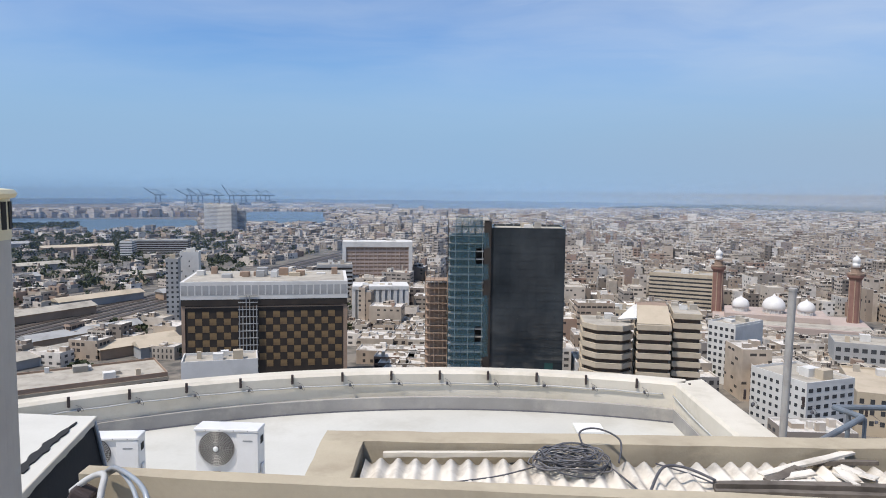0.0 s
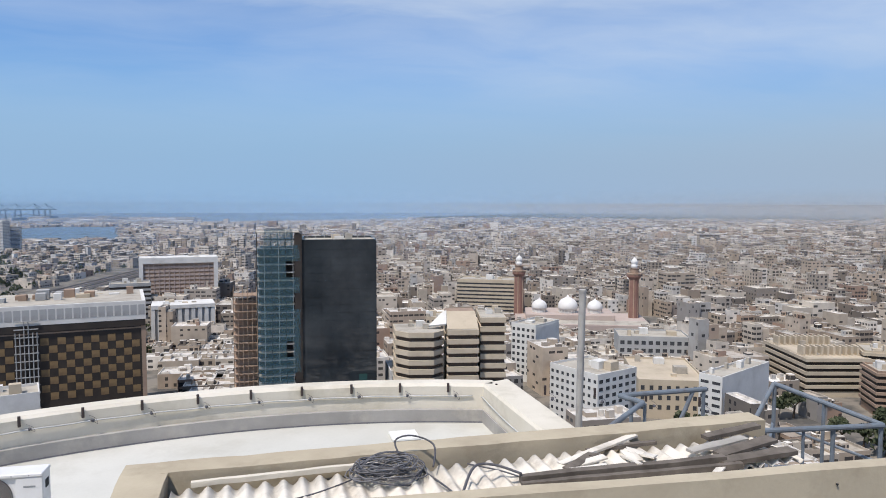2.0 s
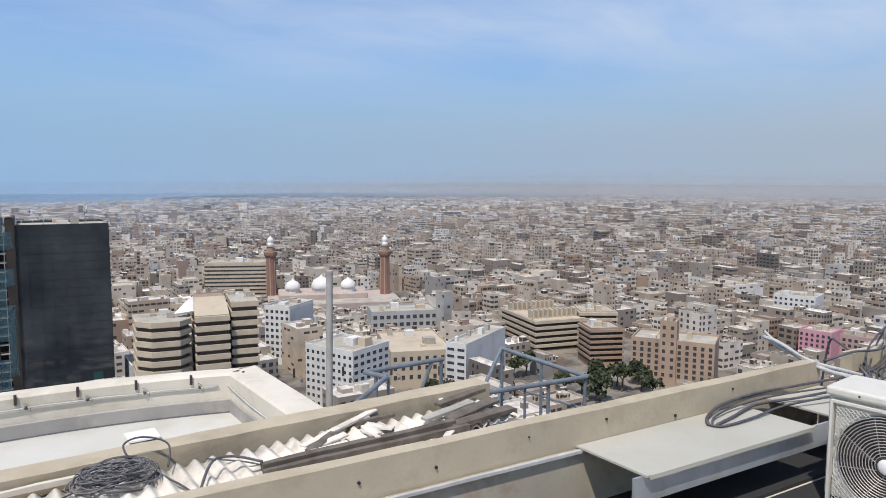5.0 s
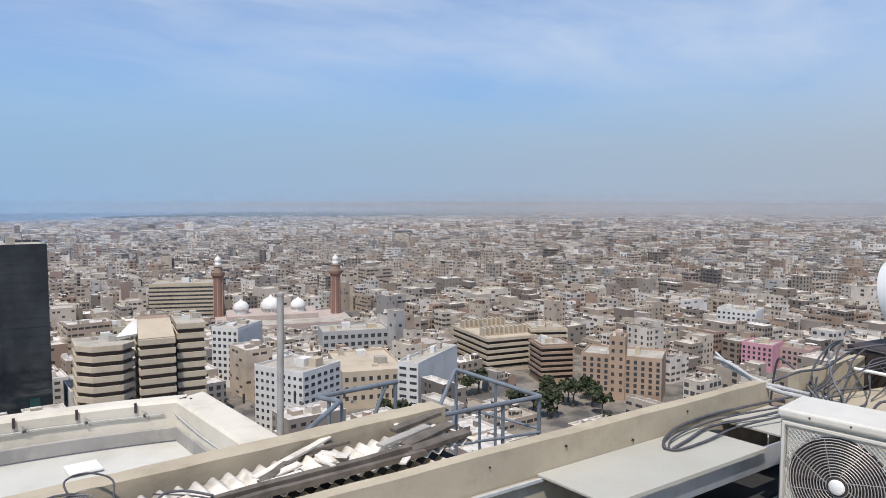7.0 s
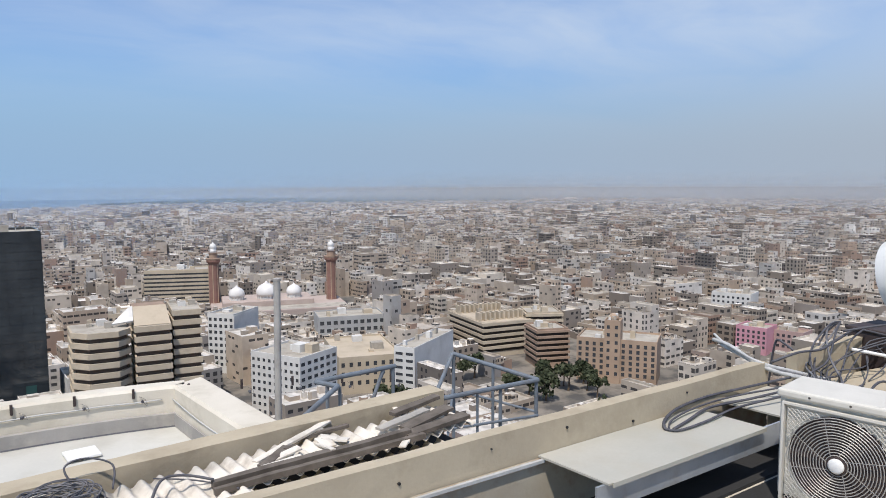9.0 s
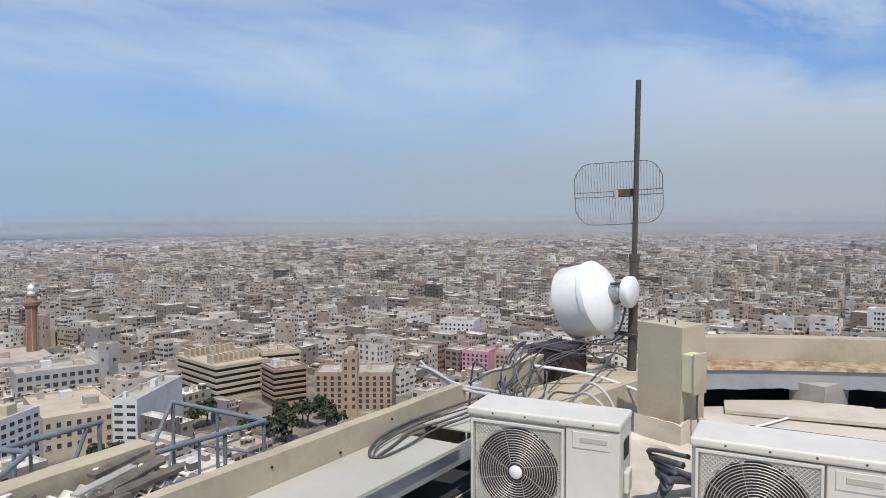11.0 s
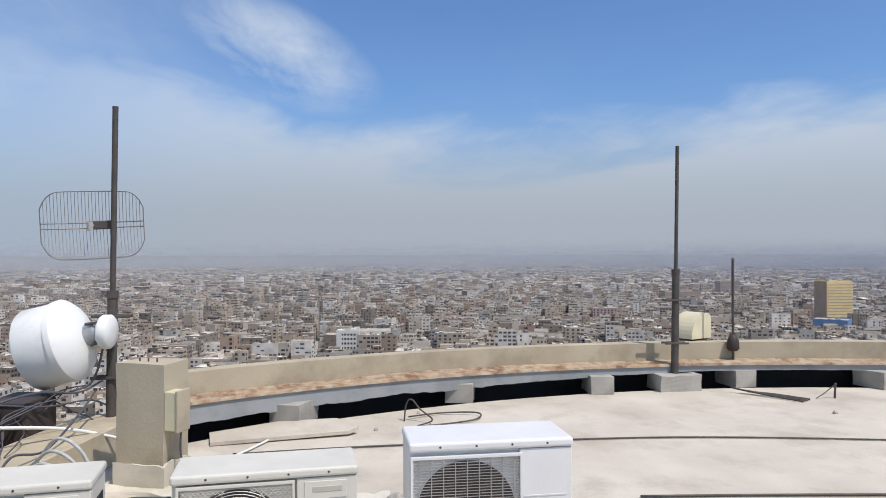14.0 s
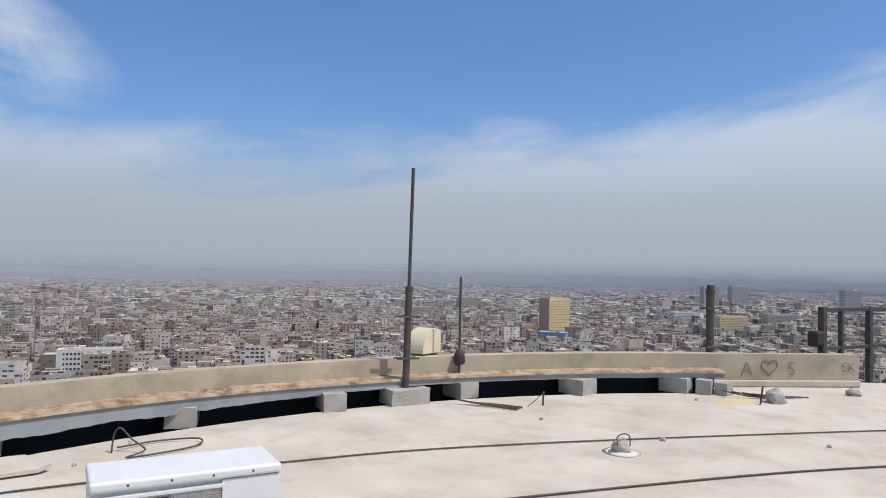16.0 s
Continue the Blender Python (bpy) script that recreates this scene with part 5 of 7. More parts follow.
for k in range(5):
    z = r.uniform(0.3, 0.36)
    cable([(5.0 + 0.1 * k, 1.55 + r.uniform(-0.1, 0.1), 0.28), (5.4 + 0.06 * k, 1.75 + r.uniform(-0.1, 0.15), z + r.uniform(0, 0.08)), (5.9 + r.uniform(-0.1, 0.1), 1.95 + r.uniform(-0.05, 0.1), 0.40 + 0.02 * k),
           (6.2 + r.uniform(-0.05, 0.1), 2.05 + r.uniform(-0.05, 0.05), 0.52 + 0.02 * k), (6.5, 2.1, 0.6)], 0.007, M_coil if k % 3 == 0 else M_cable, label="cable of a loose bundle rising to the dishes")
for k in range(3):
    cable([(5.6 + 0.1 * k, 1.05, 0.02), (5.55 + 0.1 * k, 1.15, 0.28 + 0.05 * k), (5.6 + 0.1 * k, 1.32, 0.38 + 0.05 * k), (5.75 + 0.1 * k, 1.5, 0.30), (5.9, 1.6, 0.29)], 0.011, M_cablewhite, "hose", "pale ribbed hose looping beside the units")
for k in range(7):
    yy = 0.55 + r.uniform(-0.12, 0.12)
    cable([(4.72, 0.62 - 0.03 * k, 0.12 + 0.05 * k), (4.95, 0.58 + 0.02 * k, 0.16 + 0.03 * k), (5.25, yy, 0.09 + 0.02 * (k % 3)), (5.6, 0.30 - 0.08 * k, 0.04), (4.95, -0.05 - 0.06 * k, 0.03 + 0.02 * (k % 2)), (4.80, -0.1 - 0.05 * k, 0.05)], 0.020 if k % 2 else 0.014, M_cable, "hose", "dark insulated hose running between the units")
r = random.Random(77)
for k in range(6):
    x0 = 5.45 + 0.18 * k
    cable([(x0 - 0.3, 1.72 + r.uniform(-0.1, 0.1), 0.31), (x0, 1.8 + r.uniform(-0.1, 0.1), 0.36 + r.uniform(0, 0.08)), (x0 + 0.35, 1.85 + r.uniform(-0.15, 0.12), 0.42 + r.uniform(-0.05, 0.1)),
           (x0 + 0.6, 1.8 + r.uniform(-0.15, 0.12), 0.50 + r.uniform(-0.08, 0.08)), (min(x0 + 0.85, 7.1), 1.6 + r.uniform(-0.1, 0.1), 0.58)], 0.005, M_cable, label="thin black cable in the tangle below the dishes")
cable([(6.2, 1.9, 0.47), (6.5, 1.55, 0.38), (6.75, 1.25, 0.24), (6.9, 1.05, 0.10)], 0.013, M_dishwhite, "conduit", "white conduit slanting down to the roof")

# ---- loose things on the screed
cable([(6.95, 0.4, 0.012), (6.98, -0.8, 0.012), (6.90, -2.32, 0.012), (6.75, -3.65, 0.012), (6.27, -5.55, 0.012), (5.35, -8.51, 0.012), (4.6, -10.5, 0.012)], 0.0085, M_steel, "lightning_wire", "thin dark wire laid across the screed", 5)
cable([(5.45, -2.4, 0.012), (5.26, -3.63, 0.012), (4.90, -5.60, 0.012), (4.54, -7.0, 0.012), (3.9, -9.0, 0.012)], 0.0095, M_steel, "lightning_wire", "thin dark wire laid across the screed", 5)
cable([(6.5, 0.62, 0.02), (6.7, 0.45, 0.03), (7.0, 0.30, 0.02), (7.4, 0.1, 0.02)], 0.010, M_dishwhite, label="white cable lying on the screed")
cable([(7.85, -1.10, 0.0), (7.86, -1.12, 0.16), (7.84, -1.17, 0.21), (7.80, -1.25, 0.12), (7.68, -1.35, 0.04), (7.55, -1.2, 0.02), (7.7, -1.75, 0.02), (7.95, -1.85, 0.03), (8.05, -1.5, 0.02), (7.9, -1.15, 0.03)], 0.008, M_steel, label="stiff bent wire loop on the screed")
sh = bmesh.new()
vs = [sh.verts.new(p) for p in ((7.25, 0.62, 0.035), (7.38, -0.55, 0.05), (7.45, -0.64, 0.07), (7.72, -0.45, 0.09), (7.85, 0.1, 0.05), (7.62, 0.68, 0.03))]
f = sh.faces.new(vs)
ex = bmesh.ops.extrude_face_region(sh, geom=[f])
bmesh.ops.translate(sh, verts=[v for v in ex["geom"] if isinstance(v, bmesh.types.BMVert)], vec=(0, 0, -0.03))
single("sheet_offcut", sh, M_slab, "pale bent sheet offcut lying on the screed", "sheet")


def stone(x, y, s, seed, name="stone", label="rough broken lump of concrete", zs=1.0):
    bm = bmesh.new()
    bmesh.ops.create_icosphere(bm, subdivisions=3, radius=s)
    for v in bm.verts:
        v.co *= 1 + 0.35 * noise.noise(v.co / s * 1.1 + Vector((seed, 0, 0))) + 0.10 * noise.noise(v.co / s * 5 + Vector((seed, 0, 0)))
        v.co.z = max(v.co.z * zs, -s * 0.4)
    ob = single(name, bm, M_conc, label, "stone")
    ob.matrix_world = pose(x, y, s * 0.39)
    return ob


stone(6.95, -8.92, 0.125, 1, zs=1.2)
stone(6.85, -10.5, 0.09, 5, label="dark lump of rubble near the wall end", zs=0.7)
stone(5.93, -5.22, 0.088, 2, "pipe_stub", "broken concrete stub with a bent wire", 1.25)
bm = bmesh.new()
lathe(bm, [(0.17, 0.0), (0.12, 0.008), (0.07, 0.02), (0.03, 0.03)], 28)
for v in bm.verts:
    v.co.x *= 1.1 + 0.25 * noise.noise(v.co * 5)
ob = single("mortar_patch", bm, M_ivory, "pale mortar patch round the stub", "patch", smooth=True)
ob.matrix_world = pose(5.93, -5.22, 0.0)
cable([(5.90, -5.14, 0.08), (5.90, -5.13, 0.155), (5.88, -5.18, 0.185), (5.88, -5.26, 0.16), (5.9, -5.29, 0.06)], 0.006, M_steel, label="bent wire sticking out of the stub")
for k in range(4):
    a = Vector((8.55 - 0.03 * k, -5.0 - 0.05 * k, 0.06 - 0.012 * k))
    cable([a, (8.25, -5.22 - 0.04 * k, 0.03), (7.9 + 0.03 * k, -5.45 - 0.05 * k, 0.014)], 0.010, M_steel, "rebar", "rusty reinforcing bar lying on the screed")
cable([(8.05, -5.95, 0.0), (8.05, -5.96, 0.17)], 0.012, M_steel, "rebar", "short reinforcing bar standing in the screed")
cable([(8.05, -5.95, 0.15), (8.05, -5.8, 0.05), (8.05, -5.72, 0.01)], 0.005, M_steel, label="thin wire from the short bar")
for k in range(5):
    cable([(7.5 - 0.08 * k, -8.55 - 0.1 * k, 0.10 - 0.01 * k), (7.3 - 0.05 * k, -8.85 - 0.12 * k, 0.03), (7.1 - 0.04 * k, -9.2 - 0.1 * k, 0.02)], 0.009, M_steel, "rebar", "rusty bar in the rubble by the post")
cable([(6.95, -8.6, 0.0), (6.93, -8.62, 0.24)], 0.012, M_steel, "rebar", "short bent bar standing by the stone")
bm = bmesh.new()
lathe(bm, [(0.42, 0.0), (0.3, 0.006), (0.05, 0.009)], 30)
for v in bm.verts:
    v.co.x *= 0.55 + 0.3 * noise.noise(v.co * 4)
    v.co.y *= 1 + 0.4 * noise.noise(v.co * 3 + Vector((4, 0, 0)))
ob = single("ochre_spill", bm, M_yellow, "ochre powder spilt on the screed", "spill")
ob.matrix_world = pose(7.25, -8.45, 0.0, 0, 0, 20)
stone(5.05, -0.60, 0.085, 9, label="grey broken lump of concrete beside the unit", zs=1.2)
stone(5.55, -0.78, 0.075, 12, label="pale broken lump of plaster on the screed", zs=0.9)
bm = bmesh.new()
lathe(bm, [(0.50, 0.0), (0.36, 0.007), (0.12, 0.012), (0.03, 0.013)], 34)
for v in bm.verts:
    v.co.x *= 1 + 0.45 * noise.noise(v.co * 5)
    v.co.y *= 0.55 + 0.3 * noise.noise(v.co * 4 + Vector((3, 0, 0)))
    v.co.z += 0.006 * noise.noise(v.co * 22) if v.co.z > 0.004 else 0.0
ob = single("plaster_patch", bm, M_ivory, "flaking white plaster patch on the screed", "patch")
ob.matrix_world = pose(5.35, -0.66, 0.0)
r = random.Random(31)
for k in range(9):
    px_, py_ = r.uniform(5.0, 8.3), r.uniform(-9.5, 0.3)
    bm = bmesh.new()
    bmesh.ops.create_icosphere(bm, subdivisions=1, radius=r.uniform(0.012, 0.035))
    for v in bm.verts:
        v.co += 0.01 * noise.noise_vector(v.co * 40 + Vector((k, 0, 0)))
    ob = single("pebble", bm, r.choice((M_conc, M_slab, M_conc)), "small chip of concrete on the screed", "pebble", "chips on the screed")
    ob.matrix_world = pose(px_, py_, 0.008)

# ---- end wall with scrawled letters and the steel frame behind it
ew = thing("end_wall", "low cream wall with scrawled letters and a heart", "wall", pose(8.30, -8.95, 0, 0, 0, 0), kind="structure")
wdir = (Vector((7.26, -11.34, 0)) - Vector((8.30, -9.00, 0)))
L = wdir.length
ang = math.degrees(math.atan2(wdir.y, wdir.x))
ew.matrix_world = pose(8.30, -9.00, 0, 0, 0, ang)
bm = bmesh.new()
box(bm, 0, L, 0, 0.16, 0, 0.485)
bmesh.ops.subdivide_edges(bm, edges=[e for e in bm.edges if e.calc_length() > 0.4], cuts=10, use_grid_fill=True)
for v in bm.verts:
    v.co += 0.006 * noise.noise_vector(v.co * 3)
part("wall_body", bm, M_cream, ew)
part("wall_foot", rbox(0, L, -0.05, 0.0, 0, 0.10, 0.02), M_slab, ew, "pale mortar along the foot")


def letters(txt, u, z, size, name="scrawled_letters"):
    cu = bpy.data.curves.new("text", "FONT")
    cu.body, cu.size, cu.extrude, cu.offset = txt, size, 0.001, -0.005
    tmp = bpy.data.objects.new("text", cu)
    scene.collection.objects.link(tmp)
    me = bpy.data.meshes.new_from_object(tmp.evaluated_get(bpy.context.evaluated_depsgraph_get()))
    bpy.data.objects.remove(tmp)
    me.materials.clear()
    me.materials.append(M_scrawl)
    ob = new(name, me)
    ob.parent = ew
    ob.matrix_local = pose(u + 0.09, -0.009, z, 90, 0, 0)
    ob["label"] = "dark scrawled writing"
    return ob


letters("A", 0.58, 0.17, 0.30)
letters("S", 1.32, 0.17, 0.28)
letters("SK", 2.18, 0.22, 0.22)
pts = []
for i in range(33):
    a = 2 * math.pi * i / 32
    pts.append((1.13 + 0.0080 * 16 * math.sin(a) ** 3, -0.006, 0.30 + 0.0078 * (13 * math.cos(a) - 5 * math.cos(2 * a) - 2 * math.cos(3 * a) - math.cos(4 * a))))
bm = bmesh.new()
tube(bm, pts, 0.006, 4)
part("heart", bm, M_scrawl, ew, "scrawled heart outline")
fr = thing("gantry", "grey steel gantry frame beyond the end wall", "frame", pose(8.5, -12.4, 0))
def bar(name, a, b, s):
    bm = bmesh.new()
    box(bm, min(a[0], b[0]) - s, max(a[0], b[0]) + s, min(a[1], b[1]) - s, max(a[1], b[1]) + s, min(a[2], b[2]) - s, max(a[2], b[2]) + s)
    bevel(bm, 0.006, 1)
    part(name, bm, M_steel, fr)
bar("upright", (0, 0, -1.6), (0, 0, 1.08), 0.055)
bar("upright", (0, -0.55, -1.6), (0, -0.55, 1.05), 0.04)
bar("upright", (0, -1.43, -1.6), (0, -1.43, 1.08), 0.05)
bar("upright", (0, -2.6, -1.6), (0, -2.6, 1.08), 0.05)
bar("crossbar", (0, -0.06, 1.08), (0, -2.6, 1.08), 0.035)
bar("crossbar", (0, -0.06, 0.40), (0, -2.6, 0.40), 0.03)
part("lamp_head", rbox(-0.1, 0.1, 0.06, 0.30, 0.45, 0.72, 0.04), M_fan, fr, "dark floodlight head")
part("base", rbox(-0.3, 1.4, -2.8, 0.3, -1.9, -1.6, 0.03), M_conc, fr)

# ---- beside the start: vent cowl and broken hood
t = thing("vent_cowl", "white slotted vent cowl on a grey pipe", "vent", pose(-0.017, 1.19, 0.03))
bm = bmesh.new()
rod(bm, (0, 0, 0), (0, 0, 1.42), 0.071, n=32)
part("pipe", bm, M_stack, t, smooth=False)
bm = bmesh.new()
lathe(bm, [(0.073, 1.41), (0.073, 1.425), (0.072, 1.482), (0.081, 1.484), (0.084, 1.491), (0.079, 1.498), (0.03, 1.503)], 40)
part("cap", bm, M_creamplastic, t, smooth=False)
for k in range(20):
    a = 2 * math.pi * k / 20
    bm = bmesh.new()
    box(bm, 0.070, 0.0742, -0.006, 0.006, 1.428, 1.477)
    bmesh.ops.rotate(bm, verts=bm.verts, cent=(0, 0, 0), matrix=Matrix.Rotation(a, 3, "Z"))
    part("slot", bm, M_dark, t)
t = thing("broken_hood", "torn white sheet metal hood, black and open at one side", "hood", pose(-1.0035, 3.54, 0.03, 0, 0, 10.55))
bm = bmesh.new()
box(bm, -1.0, 0.0, -1.35, 0.0, 0.288, 0.30)
bmesh.ops.subdivide_edges(bm, edges=[e for e in bm.edges if e.calc_length() > 0.5], cuts=8, use_grid_fill=True)
for v in bm.verts:
    v.co.y -= 0.25 * v.co.x * (1.35 + v.co.y) / 1.35
    v.co += 0.005 * noise.noise_vector(v.co * 4)
part("top_sheet", bm, M_acgreen, t)
bm = bmesh.new()
loop = []
for i in range(16):
    f_ = i / 15
    loop.append((-0.062 - 0.012 * f_ + 0.006 * math.sin(i * 2.3) + 0.004 * math.sin(i * 5.1), -0.10 - 0.64 * f_))
for i in range(15, -1, -1):
    f_ = i / 15
    wd_ = 0.004 + 0.038 * min(1.0, f_ * 2.4) * (1.0 if f_ < 0.93 else 0.6)
    loop.append((-0.064 - 0.012 * f_ - wd_ + 0.005 * math.sin(i * 1.7) + 0.004 * math.sin(i * 4.3), -0.10 - 0.64 * f_))
bm.faces.new([bm.verts.new((x, y, 0.308)) for x, y in loop])
ex = bmesh.ops.extrude_face_region(bm, geom=bm.faces[:])
bmesh.ops.translate(bm, verts=[v for v in ex["geom"] if isinstance(v, bmesh.types.BMVert)], vec=(0, 0, -0.03))
part("tear", bm, M_dark, t, "black tear in the sheet")
bm = rbox(-0.008, 0.004, -1.35, 0.0, 0.268, 0.304, 0.003, 1)
bmesh.ops.subdivide_edges(bm, edges=[e for e in bm.edges if e.calc_length() > 0.5], cuts=22)
for v in bm.verts:
    if v.co.z < 0.28:
        v.co.z += 0.014 * noise.noise(Vector((0, v.co.y * 14, 3)))
part("edge_lip", bm, M_ivory, t, "pale ragged folded edge")
# block in near-black paints the dark interior of the open hood
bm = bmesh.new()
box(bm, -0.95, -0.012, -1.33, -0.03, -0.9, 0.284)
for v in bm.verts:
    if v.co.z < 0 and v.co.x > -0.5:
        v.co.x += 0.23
part("inside", bm, M_dark, t, "black filling for the shade inside")
bm = bmesh.new()
rod(bm, (0.0, -0.035, 0.285), (0.235, -0.06, -0.9), 0.011, n=8)
part("corner_post", bm, M_galv, t, "thin leaning corner post")
bm = rbox(-0.52, -0.44, 2.36, 2.44, 0.36, 0.47, 0.012)
bmesh.ops.rotate(bm, verts=bm.verts, cent=(-0.51, 2.4, 0.42), matrix=Matrix.Rotation(0.45, 3, "Y"))
bmesh.ops.transform(bm, verts=bm.verts, matrix=t.matrix_world.inverted())
part("hanging_flap", bm, M_fan, t, "bent grey flap hanging at the opening")
bm = bmesh.new()
rod(bm, t.matrix_world.inverted() @ Vector((-0.49, 2.41, 0.40)), t.matrix_world.inverted() @ Vector((-0.95, 2.75, 0.10)), 0.012, n=6)
part("flap_stay", bm, M_fascia, t)
HANG = [
    [(-0.86, 3.02, 0.16), (-0.76, 3.0, 0.235), (-0.69, 2.98, 0.255), (-0.675, 2.92, 0.20), (-0.67, 2.88, 0.10), (-0.67, 2.85, -0.15)],
    [(-0.72, 3.03, 0.23), (-0.66, 3.0, 0.28), (-0.55, 2.9, 0.298), (-0.445, 2.8, 0.288), (-0.374, 2.7, 0.25), (-0.32, 2.6, 0.05)],
    [(-0.72, 3.05, 0.22), (-0.64, 3.0, 0.27), (-0.56, 2.92, 0.265), (-0.48, 2.82, 0.24), (-0.42, 2.72, 0.18), (-0.38, 2.62, 0.0)],
]
for k, pts in enumerate(HANG):
    pts = [(0.166 + 0.8 * x, -0.005 + 0.8 * y, 0.308 + 0.8 * z) for x, y, z in pts]
    cable(pts, (0.012, 0.009, 0.008)[k], M_galv if k else M_cablewhite, label="pale cable hanging beside the broken hood")


# ---------------------------------------------------------------- landmarks of the city
# the lighter second tone paints soft reflections into the glass
M_glassdark = surface("dark_curtain_glass", (0.018, 0.023, 0.028), (0.05, 0.06, 0.066), 0.05, 0.6, 0.10, 0.0, bump=0.05, spec=0.6)
# green that paints reflections on single panes of the tower
M_glassreflect = surface("green_reflection_glass", (0.035, 0.085, 0.08), (0.05, 0.11, 0.105), 0.1, 0.8, 0.15, bump=0.03, spec=0.6)
M_window = surface("dark_window_glass", (0.045, 0.05, 0.055), (0.07, 0.07, 0.075), 0.3, 2, 0.25, bump=0.02, spec=0.5)
M_bwhite = surface("white_facade", (0.68, 0.665, 0.625), (0.58, 0.565, 0.53), 0.08, 1.2, 0.85, stain=(0.40, 0.38, 0.34), stain_scale=0.1, stain_amount=0.4)
M_bgrey = surface("grey_facade", (0.40, 0.40, 0.39), (0.33, 0.33, 0.32), 0.08, 1.2, 0.85, stain=(0.24, 0.23, 0.21), stain_scale=0.1)
M_bbeige = surface("beige_facade", (0.52, 0.44, 0.33), (0.44, 0.37, 0.27), 0.08, 1.2, 0.85, stain=(0.32, 0.27, 0.20), stain_scale=0.1)
M_bbrown = surface("brown_facade", (0.36, 0.26, 0.19), (0.30, 0.21, 0.15), 0.08, 1.2, 0.85, stain=(0.20, 0.15, 0.11), stain_scale=0.1)
M_bsand = surface("sandstone_facade", (0.42, 0.305, 0.215), (0.33, 0.235, 0.165), 0.08, 1.2, 0.85, stain=(0.24, 0.18, 0.12), stain_scale=0.1)
M_bdark = surface("dark_brown_glazing", (0.085, 0.06, 0.045), (0.06, 0.045, 0.035), 0.2, 2, 0.5)
M_bpink = surface("pink_facade", (0.60, 0.31, 0.36), (0.48, 0.24, 0.28), 0.1, 1.5, 0.85)
M_brose = surface("faded_rose_facade", (0.46, 0.33, 0.30), (0.40, 0.28, 0.25), 0.1, 1.5, 0.85)
M_bhall = surface("rosy_stone", (0.47, 0.385, 0.335), (0.40, 0.32, 0.275), 0.1, 1.5, 0.85)
M_byellow = surface("yellow_facade", (0.80, 0.62, 0.31), (0.70, 0.53, 0.26), 0.1, 1.5, 0.85)
M_bblue = surface("blue_sheet", (0.12, 0.26, 0.48), (0.16, 0.26, 0.40), 0.1, 1.5, 0.7)
M_net, nd = mat("teal_scaffold_net")
co = nd.n("ShaderNodeTexCoord").outputs["Object"]
tone = nd.mix(nd.noise(co, 0.5, 4), (0.05, 0.12, 0.15, 1), (0.12, 0.20, 0.23, 1))
weave = nd.n("ShaderNodeMapRange", {0: nd.noise(co, 0.9, 5), 1: 0.35, 2: 0.65, 3: 0.30, 4: 0.68}).outputs[0]
nd.n("ShaderNodeOutputMaterial", {0: nd.n("ShaderNodeMixShader", {0: weave, 1: nd.n("ShaderNodeBsdfTransparent").outputs[0], 2: nd.n("ShaderNodeBsdfDiffuse", {"Color": tone}).outputs[0]}).outputs[0]})
M_brick = surface("brick_minaret", (0.27, 0.15, 0.12), (0.22, 0.12, 0.09), 0.2, 2, 0.85)
M_dome = surface("white_dome", (0.76, 0.74, 0.70), (0.66, 0.64, 0.60), 0.15, 2, 0.6, stain=(0.48, 0.46, 0.42), stain_scale=0.2, stain_amount=0.3)
M_flatroof = surface("dusty_flat_roof", (0.46, 0.42, 0.35), (0.34, 0.31, 0.26), 0.1, 0.8, 0.92, stain=(0.20, 0.18, 0.15), stain_scale=0.15)
M_black = surface("soot_black_panel", (0.024, 0.019, 0.016), (0.045, 0.034, 0.026), 0.2, 2, 0.6)
M_gold = surface("ochre_panel", (0.25, 0.165, 0.075), (0.13, 0.085, 0.045), 0.25, 2, 0.7)
M_crane = surface("blue_grey_crane_steel", (0.10, 0.15, 0.20), None, 0.2, 2, 0.7)
rngh = random.Random(91)


def building(az, d, wd, dp, top, turn, wall, label, name="office_building", roof=None, group=""):
    """Empty at the foot of the front face's middle; local x runs along the front, y goes back."""
    x, y = at(az, d)
    t = thing(name, label, "building", pose(x, y, GZ, 0, 0, -az + turn), group)
    h = top - GZ
    bm = bmesh.new()
    box(bm, -wd / 2, wd / 2, 0, dp, 0, h - 1.0)
    part("wall", bm, wall, t)
    bm = bmesh.new()
    e = 0.4
    for x0, x1, y0, y1 in ((-wd / 2, wd / 2, 0, e), (-wd / 2, wd / 2, dp - e, dp), (-wd / 2, -wd / 2 + e, e, dp - e), (wd / 2 - e, wd / 2, e, dp - e)):
        box(bm, x0, x1, y0, y1, h - 1.0, h)
    part("roof_parapet", bm, wall, t)
    bm = bmesh.new()
    box(bm, -wd / 2 + e, wd / 2 - e, e, dp - e, h - 0.996, h - 0.9)
    part("roof", bm, roof or M_flatroof, t)
    for _ in range(rngh.randint(3, 6)):
        q = rngh.uniform(1.5, min(6, dp * 0.3))
        cx, cy = rngh.uniform(-wd / 2 + q, wd / 2 - q) * 0.85, rngh.uniform(q, dp - q)
        bm = bmesh.new()
        box(bm, cx - q / 2, cx + q / 2, cy - q * 0.4, cy + q * 0.4, h - 0.91, h - 0.9 + rngh.uniform(1.2, 3.6))
        part("roof_hut", bm, rngh.choice((M_bbeige, M_bwhite, M_flatroof)), t)
    return t, h


def win_mesh(w_, h_, depth=0.25, mt=None):
    bm = bmesh.new()
    box(bm, -w_ / 2, w_ / 2, -0.06, depth, -h_ / 2, h_ / 2)
    return mesh_of("window", bm, mt or M_window)


